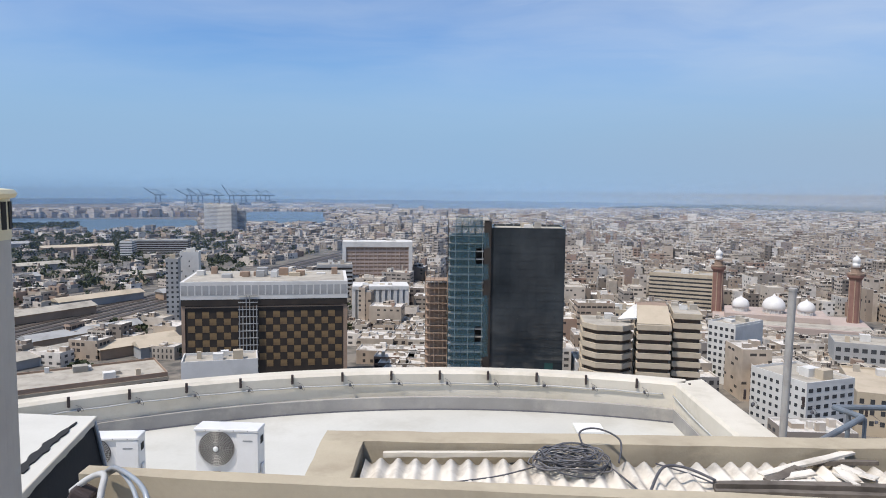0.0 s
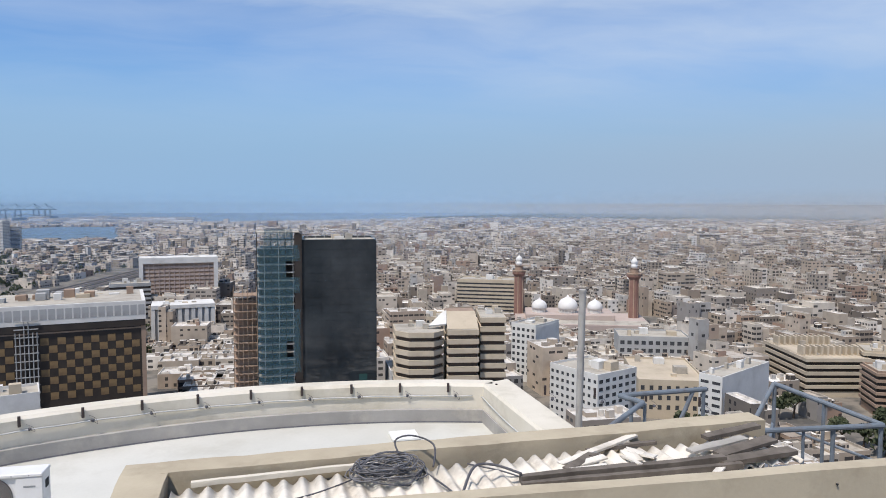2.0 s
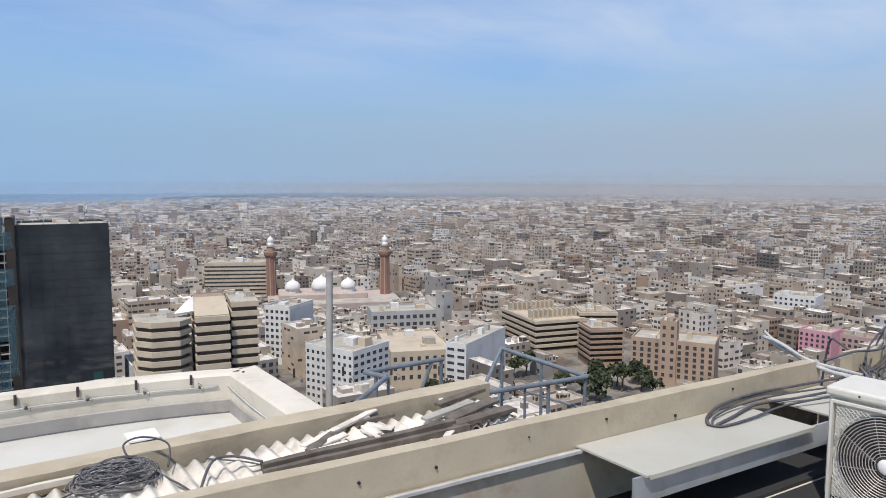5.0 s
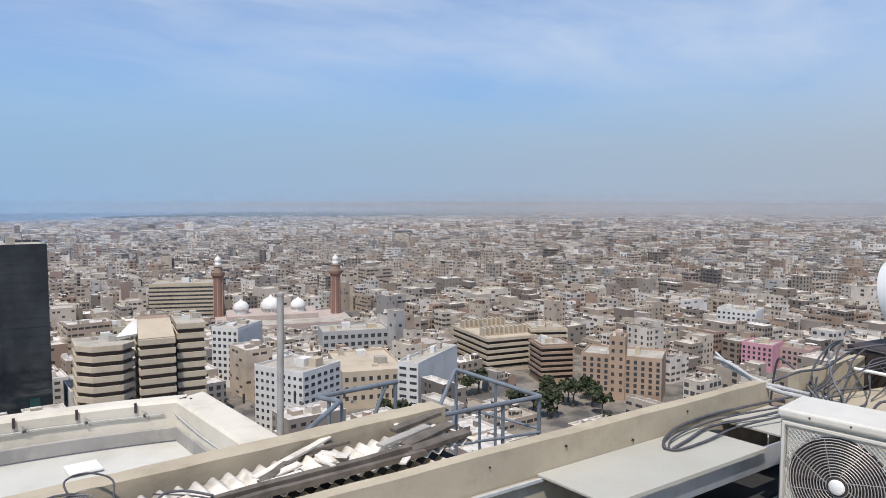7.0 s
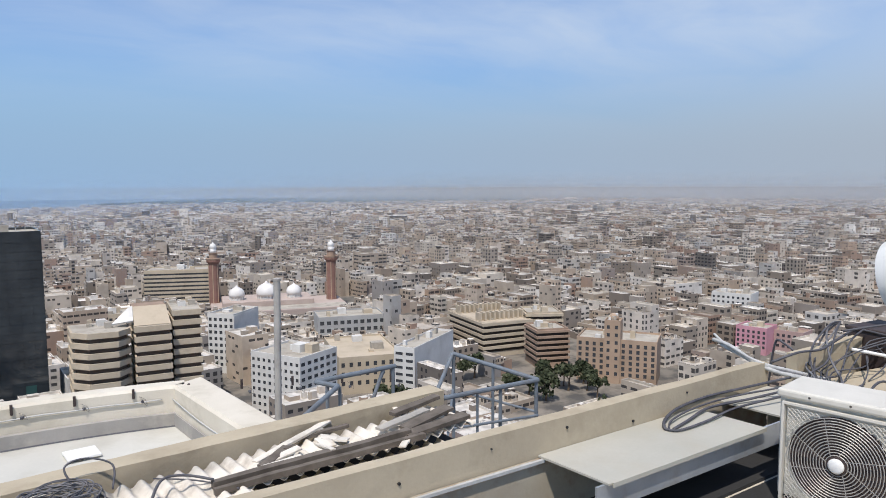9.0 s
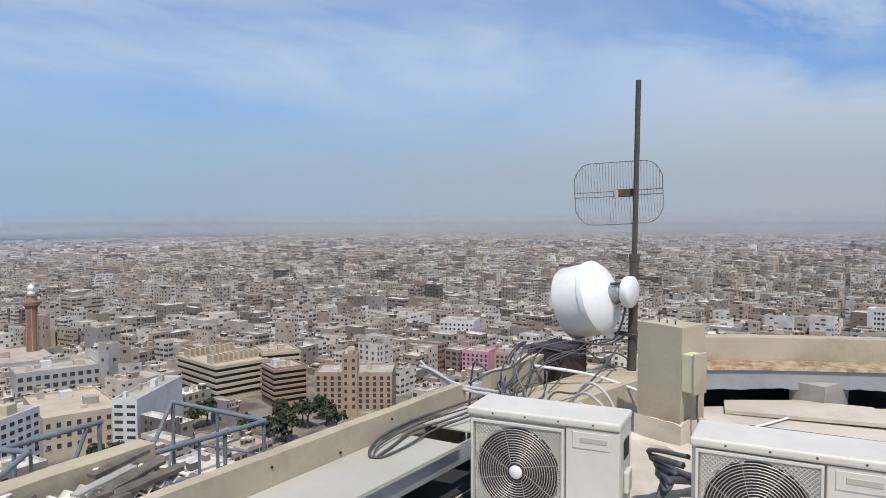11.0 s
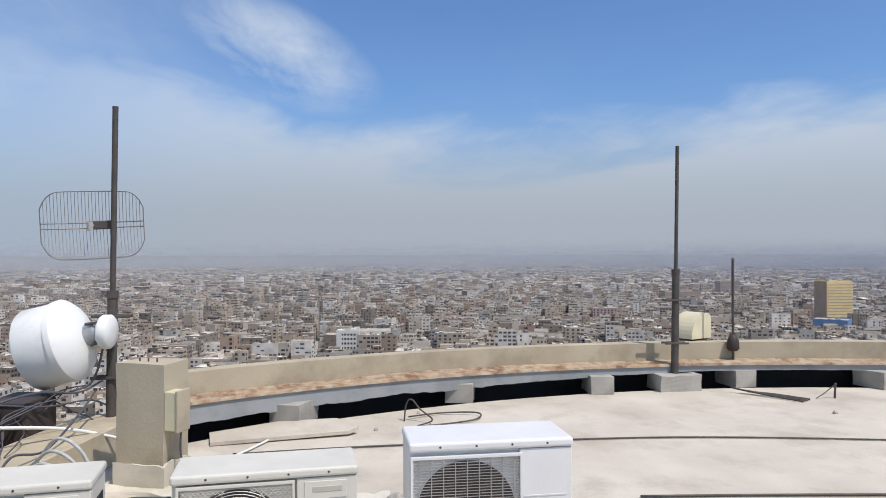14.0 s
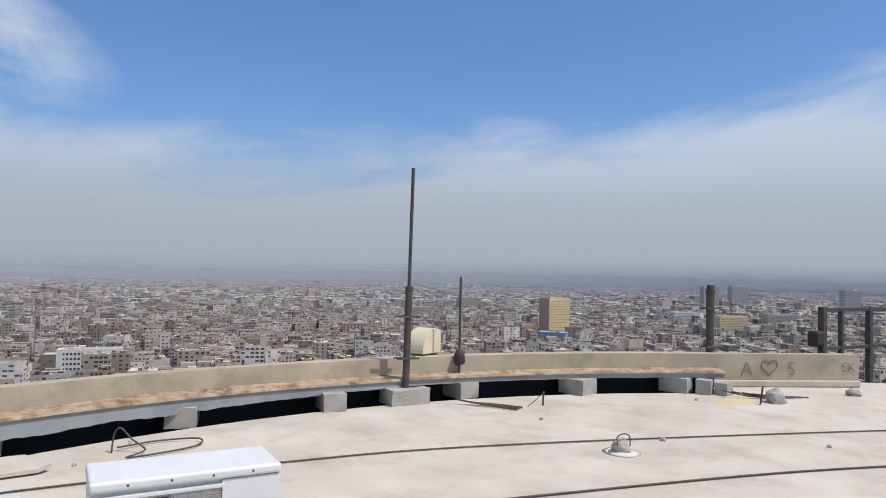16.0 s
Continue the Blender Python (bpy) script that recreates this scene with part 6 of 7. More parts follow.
def windows(t, side, length, h, cols, rows, ww, wh, z0=3.0, z1=None, dp=0, mt=None, name="window", skip=0.0, wd=0):
    """Windows on a face: front, left or right; each a part of its own on one shared mesh."""
    me = win_mesh(ww, wh, mt=mt)
    z1 = z1 or h - 1.5
    for r_ in range(rows):
        for c in range(cols):
            if rngh.random() < skip:
                continue
            u = (c + 0.5) / cols * length
            z = z0 + (r_ + 0.5) / rows * (z1 - z0)
            if side == "front":
                m = pose(-length / 2 + u, 0, z)
            elif side == "left":
                m = pose(-wd / 2, u, z, 0, 0, -90)
            else:
                m = pose(wd / 2, u, z, 0, 0, 90)
            ob = new(name, me)
            ob.parent = t
            ob.matrix_local = m


def bands(t, wd, dp, h, rows, z0, z1, frac, dark=None, proud=0.5, mat_=None, sides=True):
    """Storey bands: a dark ribbon of glazing under a projecting pale spandrel, storey by storey."""
    st = (z1 - z0) / rows
    for r_ in range(rows):
        z = z0 + r_ * st
        bm = bmesh.new()
        box(bm, -wd / 2 - 0.08, wd / 2 + 0.08, -0.08, dp + 0.08, z, z + st * frac)
        part("window_band", bm, dark or M_window, t)
        bm = bmesh.new()
        box(bm, -wd / 2 - proud, wd / 2 + proud, -proud, dp + proud, z + st * frac, z + st)
        part("spandrel", bm, mat_, t)


# dark-panelled office with a white crown
t, h = building(-14.85, 322, 69, 38, -41.9, -5, M_black, "dark office block with ochre chequered panels and white crown")
for k in range(8):
    for c in range(22):
        if (k + c) % 2 == 0 and not 7 <= c <= 9:
            ob = new("panel", bpy.data.meshes.get("chequer") or win_mesh(2.9, 2.9, 0.2, M_gold))
            ob.data.name = "chequer"
            ob.parent = t
            ob.matrix_local = pose(-34.5 + 2.6 + c * 3.05, -0.05, h - 14.2 - k * 3.2)
bm = bmesh.new()
box(bm, -36.3, 36.3, -1.0, 39, h - 7.2, h + 0.6)
part("crown", bm, M_bwhite, t, "white louvred crown storey")
bm = bmesh.new()
box(bm, -34.8, 34.8, 0.4, 37.8, h + 0.61, h + 0.7)
part("crown_roof", bm, M_flatroof, t, "dusty flat roof")
me = win_mesh(2.4, 4.3, 0.1, M_bgrey)
for c in range(24):
    ob = new("crown_panel", me)
    ob.parent = t
    ob.matrix_local = pose(-34.6 + c * 3.01, -1.03, h - 3.1)
bm = bmesh.new()
box(bm, -36.0, 36.0, -0.9, -0.3, h - 10.0, h - 7.25)
part("shadow_band", bm, M_black, t)
for x0, x1 in ((-36.1, -34.6), (34.4, 36.1), (-34.6, 34.4)):
    bm = bmesh.new()
    if x1 - x0 > 10:
        box(bm, x0, x1, -0.35, 0.2, h - 11.0, h - 10.4)
    else:
        box(bm, x0, x1, -0.35, 0.6, 0, h - 7.3)
    part("frame", bm, M_bbrown, t)
bm = bmesh.new()
for k in range(6):
    rod(bm, (-11.2 + k * 1.5, -1.6, 0), (-11.2 + k * 1.5, -1.6, h - 10 + (k in (2, 3)) * 5), 0.22, n=5)
for k in range(14):
    box(bm, -11.7, -3.2, -1.9, -1.3, 6 + k * 3.2, 6.3 + k * 3.2)
part("lift_shaft", bm, M_bgrey, t, "open steel lift tower on the face")
for k in range(14):
    q = rngh.uniform(1.5, 5)
    cx, cy = rngh.uniform(-32, 32), rngh.uniform(6, 34)
    part("roof_plant", rbox(cx - q / 2, cx + q / 2, cy - q / 2, cy + q / 2, h + 0.68, h + 1.4 + rngh.uniform(1, 3), 0.1, 1), rngh.choice((M_bgrey, M_bwhite, M_bbrown)), t)
t, h = building(-18.4, 268, 27, 14, -63, -2, M_bwhite, "low white block with a flat roof beside the dark office")

t, h = building(-27.3, 322, 58, 30, -80.5, 6, M_bbrown, "wide low block with a dusty flat roof and dark front")
bands(t, 58, 30, h, 3, 1, h - 2, 0.6, M_black, 0.3, M_bbeige)
# black glass tower under construction
t, h = building(6.25, 300, 31.0, 30, -15.5, 2, M_glassdark, "black glass tower nearly finished, reflecting the sky")
for c in range(9):
    bm = bmesh.new()
    x = -15.5 + c * 31 / 8
    box(bm, x - 0.07, x + 0.07, -0.12, 0.0, 3, h - 0.5)
    part("mullion", bm, M_glassdark, t)
for k in range(22):
    bm = bmesh.new()
    box(bm, -15.5, 15.5, -0.08, 0.0, 5 + k * 3.35, 5.18 + k * 3.35)
    part("transom", bm, M_glassdark, t)
# green reflections painted as panes, mostly at the lower right
for c in range(8):
    for k in range(22):
        if rngh.random() < (0.5 if (c > 5 and k < 6) else 0.012):
            me = bpy.data.meshes.get("odd_pane") or win_mesh(3.5, 3.0, 0.02, M_glassreflect)
            me.name = "odd_pane"
            ob = new("pane", me)
            ob.parent = t
            ob.matrix_local = pose(-13.5 + c * 3.87, -0.04, 6.8 + k * 3.35)
bm = bmesh.new()
box(bm, -18.6, -15.6, -1.0, 26, 0, h + 2.5)
part("core_wall", bm, M_black, t, "dark concrete core at the corner")
for k in range(9):
    bm = bmesh.new()
    rod(bm, (-17 + k * 3.6, 3 + (k % 3) * 7, h - 1), (-17 + k * 3.6, 3 + (k % 3) * 7, h + rngh.uniform(0.6, 2.6)), 0.12, n=5)
    part("column_stub", bm, M_bgrey, t)
sc = thing("scaffolding", "tall scaffold hung with blue green netting", "scaffold", pose(*at(1.45, 299), GZ, 0, 0, -1.45 + 2))
hs = h + 4.5
for k in range(25):
    bm = bmesh.new()
    box(bm, -8.6, 8.8, 0.0, 14, 2 + k * 3.35, 2.35 + k * 3.35)
    part("deck", bm, M_bgrey if k % 3 else M_flatroof, sc)
for c in range(7):
    for dpt in (0.0, 7.0, 14.0):
        bm = bmesh.new()
        rod(bm, (-8.6 + c * 2.9, dpt - 0.3, 0), (-8.6 + c * 2.9, dpt - 0.3, hs - 3 + rngh.uniform(-2, 2)), 0.13, n=5)
        part("pole", bm, M_bgrey if c % 2 else M_black, sc)
for c in range(6):
    for k in range(12):
        if rngh.random() < (0.97 if c < 4 else 0.72):
            me = bpy.data.meshes.get("net_piece")
            if not me:
                bmn = bmesh.new()
                g = 5
                vv = [[bmn.verts.new((-1.4 + 2.8 * i / g, -0.35 + 0.12 * math.sin(i * 2.1 + j * 1.3), -3.3 + 6.6 * j / g)) for i in range(g + 1)] for j in range(g + 1)]
                for j in range(g):
                    for i in range(g):
                        bmn.faces.new((vv[j][i], vv[j][i + 1], vv[j + 1][i + 1], vv[j + 1][i]))
                me = mesh_of("net_piece", bmn, M_net)
            ob = new("netting", me)
            ob.parent = sc
            ob.matrix_local = pose(-7.2 + c * 2.9, -0.2, 4 + k * 6.7 + 3)
bm = bmesh.new()
box(bm, -8, 8.5, 5, 13.8, 0, hs - 8)
part("frame_core", bm, M_black, sc, "dark unfinished floors behind")
sc = thing("scaffolding", "brown bamboo scaffold beside the glass tower", "scaffold", pose(*at(-1.15, 303), GZ, 0, 0, 1))
for k in range(17):
    bm = bmesh.new()
    box(bm, -4.6, 4.8, 0, 10, 3 + k * 3.3, 3.35 + k * 3.3)
    part("deck", bm, M_bbrown, sc)
for c in range(6):
    for dpt in (-0.2, 5, 10):
        bm = bmesh.new()
        rod(bm, (-4.7 + c * 1.9, dpt, 0), (-4.7 + c * 1.9, dpt, 57 + rngh.uniform(-1, 3)), 0.12, n=5)
        part("pole", bm, M_bsand, sc)
bm = bmesh.new()
box(bm, -4.2, 4.4, 2.5, 9.8, 0, 54)
part("frame_core", bm, M_bbrown, sc)

# stepped brown banded office
def prism(poly, z0, z1, grow=0.0):
    """An upright block on a convex plan, grown outwards by a little."""
    cx, cy = sum(p[0] for p in poly) / len(poly), sum(p[1] for p in poly) / len(poly)
    bm = bmesh.new()
    rows = []
    for z in (z0, z1):
        row = []
        for x, y in poly:
            k = math.hypot(x - cx, y - cy)
            row.append(bm.verts.new((x + (x - cx) / k * grow, y + (y - cy) / k * grow, z)))
        rows.append(row)
    n = len(poly)
    for i in range(n):
        bm.faces.new((rows[0][i], rows[0][(i + 1) % n], rows[1][(i + 1) % n], rows[1][i]))
    bm.faces.new(rows[0][::-1])
    bm.faces.new(rows[1])
    return bm


STEPPED = (
    ("octagonal banded wing of the stepped office", 12.85, 272, -50.4, [(-9.6, 6), (-4.8, 0.4), (4.8, -0.4), (9.2, 4.4), (9.2, 21), (-9.6, 21)], 12),
    ("middle banded wing of the stepped office with a sloping roof", 16.3, 276, -50.0, [(-6.2, 0), (6.2, 0), (6.2, 23), (-6.2, 23)], 12),
    ("tall banded wing of the stepped office", 18.75, 281, -45.7, [(-5.1, 0), (5.1, 0), (5.1, 23), (-5.1, 23)], 13),
)
for label, az, d, top, poly, rows in STEPPED:
    t = thing("office_building", "beige-brown " + label, "building", pose(*at(az, d), GZ, 0, 0, -az + 6), "stepped office")
    h = top - GZ
    part("core", prism(poly, 0, h - 0.6, -1.1), M_bdark, t, "dark brown recessed glazing")
    st = (h - 1.0) / rows
    for k in range(rows):
        part("spandrel", prism(poly, 1.0 + k * st + 0.46 * st, 1.0 + (k + 1) * st, 0.25), M_bbeige, t)
        part("sill_ledge", prism(poly, 1.0 + k * st + 0.40 * st, 1.0 + k * st + 0.455 * st, -0.1), M_bbrown, t)
    part("roof", prism(poly, h - 0.02, h + 0.05, -0.6), M_flatroof, t, "dusty flat roof")
    for k in range(5):
        q = rngh.uniform(1.2, 3.2)
        cx, cy = rngh.uniform(-4, 4), rngh.uniform(8, 20)
        bm = bmesh.new()
        box(bm, cx - q / 2, cx + q / 2, cy - q / 2, cy + q / 2, h, h + rngh.uniform(1, 2.4))
        part("roof_hut", bm, rngh.choice((M_bbeige, M_bwhite, M_flatroof)), t)
    if "sloping" in label:
        for nm, q, mt in (("sloped_roof", ((-6.3, 1, h + 0.3), (6.3, 1, h + 0.3), (5.6, 9, h + 6.2), (-6.0, 9, h + 6.2)), M_bbeige),
                          ("side_slope", ((-13.5, 5, h + 1.0), (-6.4, 3, h + 2.0), (-6.0, 9.2, h + 6.6), (-7.8, 9.6, h + 5.6)), M_bwhite)):
            bm = bmesh.new()
            f0 = bm.faces.new([bm.verts.new(p) for p in q])
            ex = bmesh.ops.extrude_face_region(bm, geom=[f0])
            bmesh.ops.translate(bm, verts=[v for v in ex["geom"] if isinstance(v, bmesh.types.BMVert)], vec=(0, 0.3, -0.6))
            part(nm, bm, mt, t)
        bm = bmesh.new()
        box(bm, -6.0, 5.6, 9.2, 18, h, h + 6.0)
        part("plant_room", bm, M_bbrown, t)

# slab in a pale frame, white finned block, far white tower, long dark office
t, h = building(-5.95, 650, 62, 20, -50.4, 0, M_bbrown, "brown slab office in a pale stone frame")
bands(t, 57, 20, h, 11, 4, h - 3.2, 0.5, M_bbrown, 0.4, M_bhall)
for c in range(15):
    bm = bmesh.new()
    box(bm, -28.6 + c * 4.06, -28.1 + c * 4.06, -0.9, -0.3, 4, h - 3.2)
    part("fin", bm, M_bhall, t)
for x0, x1, z0, z1 in ((-32, -28.7, 0, h + 1), (28.7, 32, 0, h + 1), (-28.7, 28.7, h - 4, h + 1)):
    bm = bmesh.new()
    box(bm, x0, x1, -1.6, 21, z0, z1)
    part("frame", bm, M_bwhite, t)
t, h = building(-5.7, 500, 38, 22, -69.6, 1, M_bgrey, "white block with tall fins")
for c in range(10):
    bm = bmesh.new()
    x = -19 + c * 4.2
    box(bm, x - 1.2, x + 1.2, -0.9, 0, 1, h - 2.2)
    part("fin", bm, M_bwhite, t)
bm = bmesh.new()
box(bm, -20, 20, -1.2, 22, h - 2.2, h + 0.2)
part("cornice", bm, M_bwhite, t)
t, h = building(-18.35, 1450, 56, 22, -37.8, -30, M_bwhite, "tall white apartment tower by the harbour")
bands(t, 58, 22, h, 20, 4, h - 1, 0.40, M_bgrey, 0.6, M_bwhite)
t, h = building(-16.8, 1462, 22, 22, -49, -8, M_bgrey, "tall grey apartment tower by the harbour")
bands(t, 24, 22, h, 18, 4, h - 1, 0.45, M_window, 0.5, M_bgrey)
t, h = building(-22.7, 985, 74, 22, -71, -14, M_bgrey, "long dark office with ribbon windows")
bands(t, 74, 22, h, 7, 3, h - 1, 0.6, M_black, 0.3, M_bgrey)
t, h = building(-24.9, 960, 14, 22, -70, -14, M_bwhite, "white wing of the long office")
bands(t, 14, 22, h, 7, 3, h - 1, 0.4, M_window, 0.3, M_bwhite)
t, h = building(-21.75, 520, 8, 14, -50, -8, M_bgrey, "narrow grey tower block beside the railway")
windows(t, "front", 10, h, 3, 12, 1.4, 1.5)
t, h = building(-20.5, 540, 13, 14, -47.3, -8, M_bwhite, "narrow blank white tower block beside the railway")
windows(t, "front", 13, h, 5, 12, 0.8, 1.2, skip=0.75)
t, h = building(-11.3, 545, 36, 20, -72, 4, M_bbeige, "beige flat roofed block near the station")
windows(t, "front", 36, h, 10, 5, 1.8, 1.6)
t, h = building(-9.4, 610, 30, 18, -66, 0, M_bgrey, "grey concrete frame block")
bands(t, 30, 18, h, 7, 3, h - 1, 0.5, M_black, 0.3, M_bgrey)

# white block with square windows beside the vent stack
t, h = building(28.75, 284, 23, 26, -66.0, 50, M_bwhite, "white apartment block with dark square windows")
windows(t, "front", 23, h, 6, 8, 2.1, 1.4)
windows(t, "left", 26, h, 9, 8, 1.3, 1.3, wd=23)
t, h = building(21.2, 372, 15, 24, -64, -33, M_bwhite, "white and blue-grey block with punched windows")
windows(t, "front", 15, h, 5, 8, 1.6, 1.6)
part("blue_side", rbox(7.5, 7.7, 0, 24, 1, h - 1, 0.05, 1), M_bwhite, t, "plain blue-grey side wall")
t, h = building(18.1, 590, 48, 26, -65.6, -8, M_bbeige, "long beige office slab with ribbon windows")
bands(t, 48, 26, h, 8, 3, h - 1, 0.42, M_window, 0.3, M_bbeige)
t, h = building(13.0, 450, 30, 20, -74, 6, M_bbeige, "low beige walk-up block")
windows(t, "front", 30, h, 9, 5, 1.7, 1.5)
t, h = building(11.3, 300, 10, 20, -72, 8, M_bwhite, "white narrow house beside the glass tower")
windows(t, "front", 10, h, 3, 5, 1.8, 1.8)
t, h = building(33.0, 322, 30, 46, -77.5, 12, M_bbeige, "long low sand-yellow block with a flat roof", roof=M_bbeige)
windows(t, "front", 30, h, 8, 3, 1.6, 2.0)
t, h = building(38.25, 318, 42, 10, -69.0, 65, M_bwhite, "pale block with a blank side wall")
windows(t, "left", 10, h, 2, 7, 3.4, 1.2, wd=42)
t, h = building(31.5, 420, 40, 24, -77, 10, M_bgrey, "grey low market hall")
windows(t, "front", 40, h, 10, 3, 2.4, 2.2)
t, h = building(44.2, 392, 30, 44, -75.5, 30, M_bbeige, "concrete parking deck with upright roof fins")
bands(t, 30, 44, h, 5, 3, h, 0.5, M_black, 1.0, M_bbeige)
for c in range(10):
    for s in (0, 1):
        bm = bmesh.new()
        x, y = -13.5 + c * 3.0, 6 + s * 26
        box(bm, x - 0.5, x + 0.5, y, y + 6, h - 1, h + 4.5)
        part("fin", bm, M_bbeige, t)
t, h = building(52.9, 345, 38, 22, -73.5, -8, M_bsand, "brown sandstone office with small paired windows")
windows(t, "front", 38, h, 11, 6, 1.5, 1.8)
t2, h2 = building(52.6, 343.5, 7.6, 8, -64, -8, M_bsand, "square clock tower of the sandstone office", "clock_tower")
windows(t2, "front", 7.6, h2, 2, 7, 1.4, 1.7)
bm = bmesh.new()
lathe(bm, [(2.4, h2 - 0.6), (2.5, h2 + 0.9), (2.1, h2 + 1.8), (1.3, h2 + 2.5), (0.2, h2 + 2.9)], 16)
bmesh.ops.translate(bm, verts=bm.verts, vec=(0, 4.5, 0))
part("cupola", bm, M_bsand, t2, smooth=True)
t, h = building(47.9, 368, 17, 18, -74, 22, M_bbrown, "brown shop block with yellowed balconies and roof sheds")
bands(t, 17, 18, h, 6, 3, h - 1, 0.55, M_black, 0.8, M_bbrown)
t, h = building(47.2, 404, 20, 20, -72, 14, M_bbeige, "yellowish house with balconies")
bands(t, 20, 20, h, 6, 3, h - 1, 0.5, M_black, 0.9, M_bbeige)
t, h = building(62.8, 430, 17, 16, -79.5, -20, M_bpink, "bright pink painted house with balconies")
windows(t, "front", 17, h, 6, 4, 1.3, 1.6)
t, h = building(65.2, 436, 18, 14, -81.5, -20, M_brose, "faded rose house with a rusty roof", roof=M_bbrown)
windows(t, "front", 18, h, 6, 3, 1.6, 1.6)
t, h = building(61.3, 520, 26, 20, -74, -16, M_bwhite, "white house with rows of windows")
windows(t, "front", 26, h, 8, 5, 1.5, 1.5)
for k, (az, d, wd) in enumerate(((45.8, 1080, 32), (49.6, 1050, 46), (52.1, 1060, 42), (55.4, 1075, 36), (59.2, 1090, 44), (63.0, 1110, 40))):
    t, h = building(az, d, wd, 16, -80 + (k % 3), -10, M_bwhite if k != 4 else M_bbeige, "long white housing slab with deep balconies", "housing_slab", group="housing slabs")
    windows(t, "front", wd, h, max(6, wd // 5), 6, 2.2, 1.9)
t, h = building(93.5, 640, 46, 18, -69.5, -6, M_bwhite, "white hotel block with rows of windows")
windows(t, "front", 42, h, 15, 5, 1.8, 1.8, z0=4)
windows(t, "right", 18, h, 4, 5, 1.8, 1.8, z0=4, wd=46)
bm = bmesh.new()
box(bm, -24.5, -20, -1.5, 10, 0, h + 0.5)
part("stair_tower", bm, M_bwhite, t)
t, h = building(100.5, 560, 40, 30, -79, 0, M_bbrown, "low red-brown roofed hall")
t, h = building(112.8, 905, 30, 22, -69, 0, M_brose, "pale pink apartment block")
windows(t, "front", 30, h, 7, 7, 1.8, 1.7)
t, h = building(129.2, 1030, 34, 24, -36.5, 35, M_byellow, "yellow and brown hotel tower")
bands(t, 34, 24, h, 14, 4, h - 2, 0.28, M_bbeige, 0.4, M_byellow)
bm = bmesh.new()
box(bm, -18.2, -17.45, -0.5, 24.5, 0, h - 1)
part("brown_face", bm, M_bsand, t)
t, h = building(128.6, 880, 34, 30, -73.5, -8, M_bblue, "low hall with bright blue cladding")
for az, d, wd, top, mm in ((140.6, 1900, 38, -29, M_bgrey), (142.6, 2000, 42, -28, M_bgrey), (142.2, 1150, 42, -60.5, M_byellow), (138.8, 1250, 40, -62, M_bwhite), (145.5, 1300, 50, -62, M_bbeige), (149.9, 1700, 32, -26, M_bgrey), (122, 1500, 40, -58, M_bbrown), (118.6, 1250, 60, -66, M_bbrown)):
    t, h = building(az, d, wd, 24, top, 25, mm, "distant office tower in the haze")
    bands(t, wd, 24, h, 12, 4, h - 1, 0.45, M_fascia, 0.3, mm)

# domed mosque with two brick minarets
mq = thing("mosque", "white domed mosque with brick minarets", "mosque", pose(*at(24.95, 520), GZ, 0, 0, -20))
part("hall", rbox(-40, 58, -6, 50, 0, 6.5, 0.4, 1), M_bhall, mq)
part("upper_hall", rbox(-32, 34, 12, 46, 6.4, 10.6, 0.4, 1), M_bhall, mq)
part("hall_roof", rbox(-39, 57, -5, 12, 6.52, 6.7, 0.1, 1), M_flatroof, mq)
for x, rr in ((-21.5, 5.7), (0, 7.4), (20.5, 5.7)):
    bm = bmesh.new()
    lathe(bm, [(rr * 0.86, 10.5), (rr * 0.86, 13.0)], 28)
    bmesh.ops.translate(bm, verts=bm.verts, vec=(x, 24, 0))
    part("drum", bm, M_bwhite, mq)
    for k in range(16):
        a = 2 * math.pi * k / 16
        bm = bmesh.new()
        rod(bm, (x + rr * 0.9 * math.cos(a), 24 + rr * 0.9 * math.sin(a), 10.5), (x + rr * 0.9 * math.cos(a), 24 + rr * 0.9 * math.sin(a), 13.0), rr * 0.06, n=6)
        part("drum_column", bm, M_bwhite, mq)
    bm = bmesh.new()
    lathe(bm, [(rr * 0.95, 13.0), (rr, 13.7 + rr * 0.1), (rr * 1.02, 13.5 + rr * 0.3), (rr * 0.93, 13.5 + rr * 0.62), (rr * 0.7, 13.5 + rr * 0.92), (rr * 0.4, 13.5 + rr * 1.08), (rr * 0.15, 13.5 + rr * 1.22), (rr * 0.04, 13.5 + rr * 1.42)], 32)
    bmesh.ops.translate(bm, verts=bm.verts, vec=(x, 24, 0))
    part("dome", bm, M_dome, mq, "ribbed white onion dome", True)
for az, d in ((20.8, 560), (29.85, 556)):
    t = thing("minaret", "tall brick red minaret with white bulb", "minaret", pose(*at(az, d), GZ), "mosque minarets")
    bm = bmesh.new()
    lathe(bm, [(4.0, 0), (3.8, 36), (4.4, 37), (5.2, 38), (5.2, 39.5)], 12)
    part("shaft", bm, M_brick, t)
    for k in range(6):
        a = 2 * math.pi * k / 6
        bm = bmesh.new()
        rod(bm, (3.75 * math.cos(a), 3.75 * math.sin(a), 0), (3.7 * math.cos(a), 3.7 * math.sin(a), 36), 0.4, n=6)
        part("rib", bm, M_bsand, t)
    bm = bmesh.new()
    lathe(bm, [(5.3, 39.5), (5.5, 40.5), (3.2, 40.6), (3.0, 44), (3.6, 44.5)], 12)
    part("gallery", bm, M_bbrown, t)
    bm = bmesh.new()
    lathe(bm, [(2.3, 44.4), (2.3, 47.2), (1.7, 47.3), (2.4, 48.3), (2.5, 49.6), (1.9, 51.0), (0.6, 52), (0.1, 53.2)], 20)
    part("bulb", bm, M_dome, t, smooth=True)

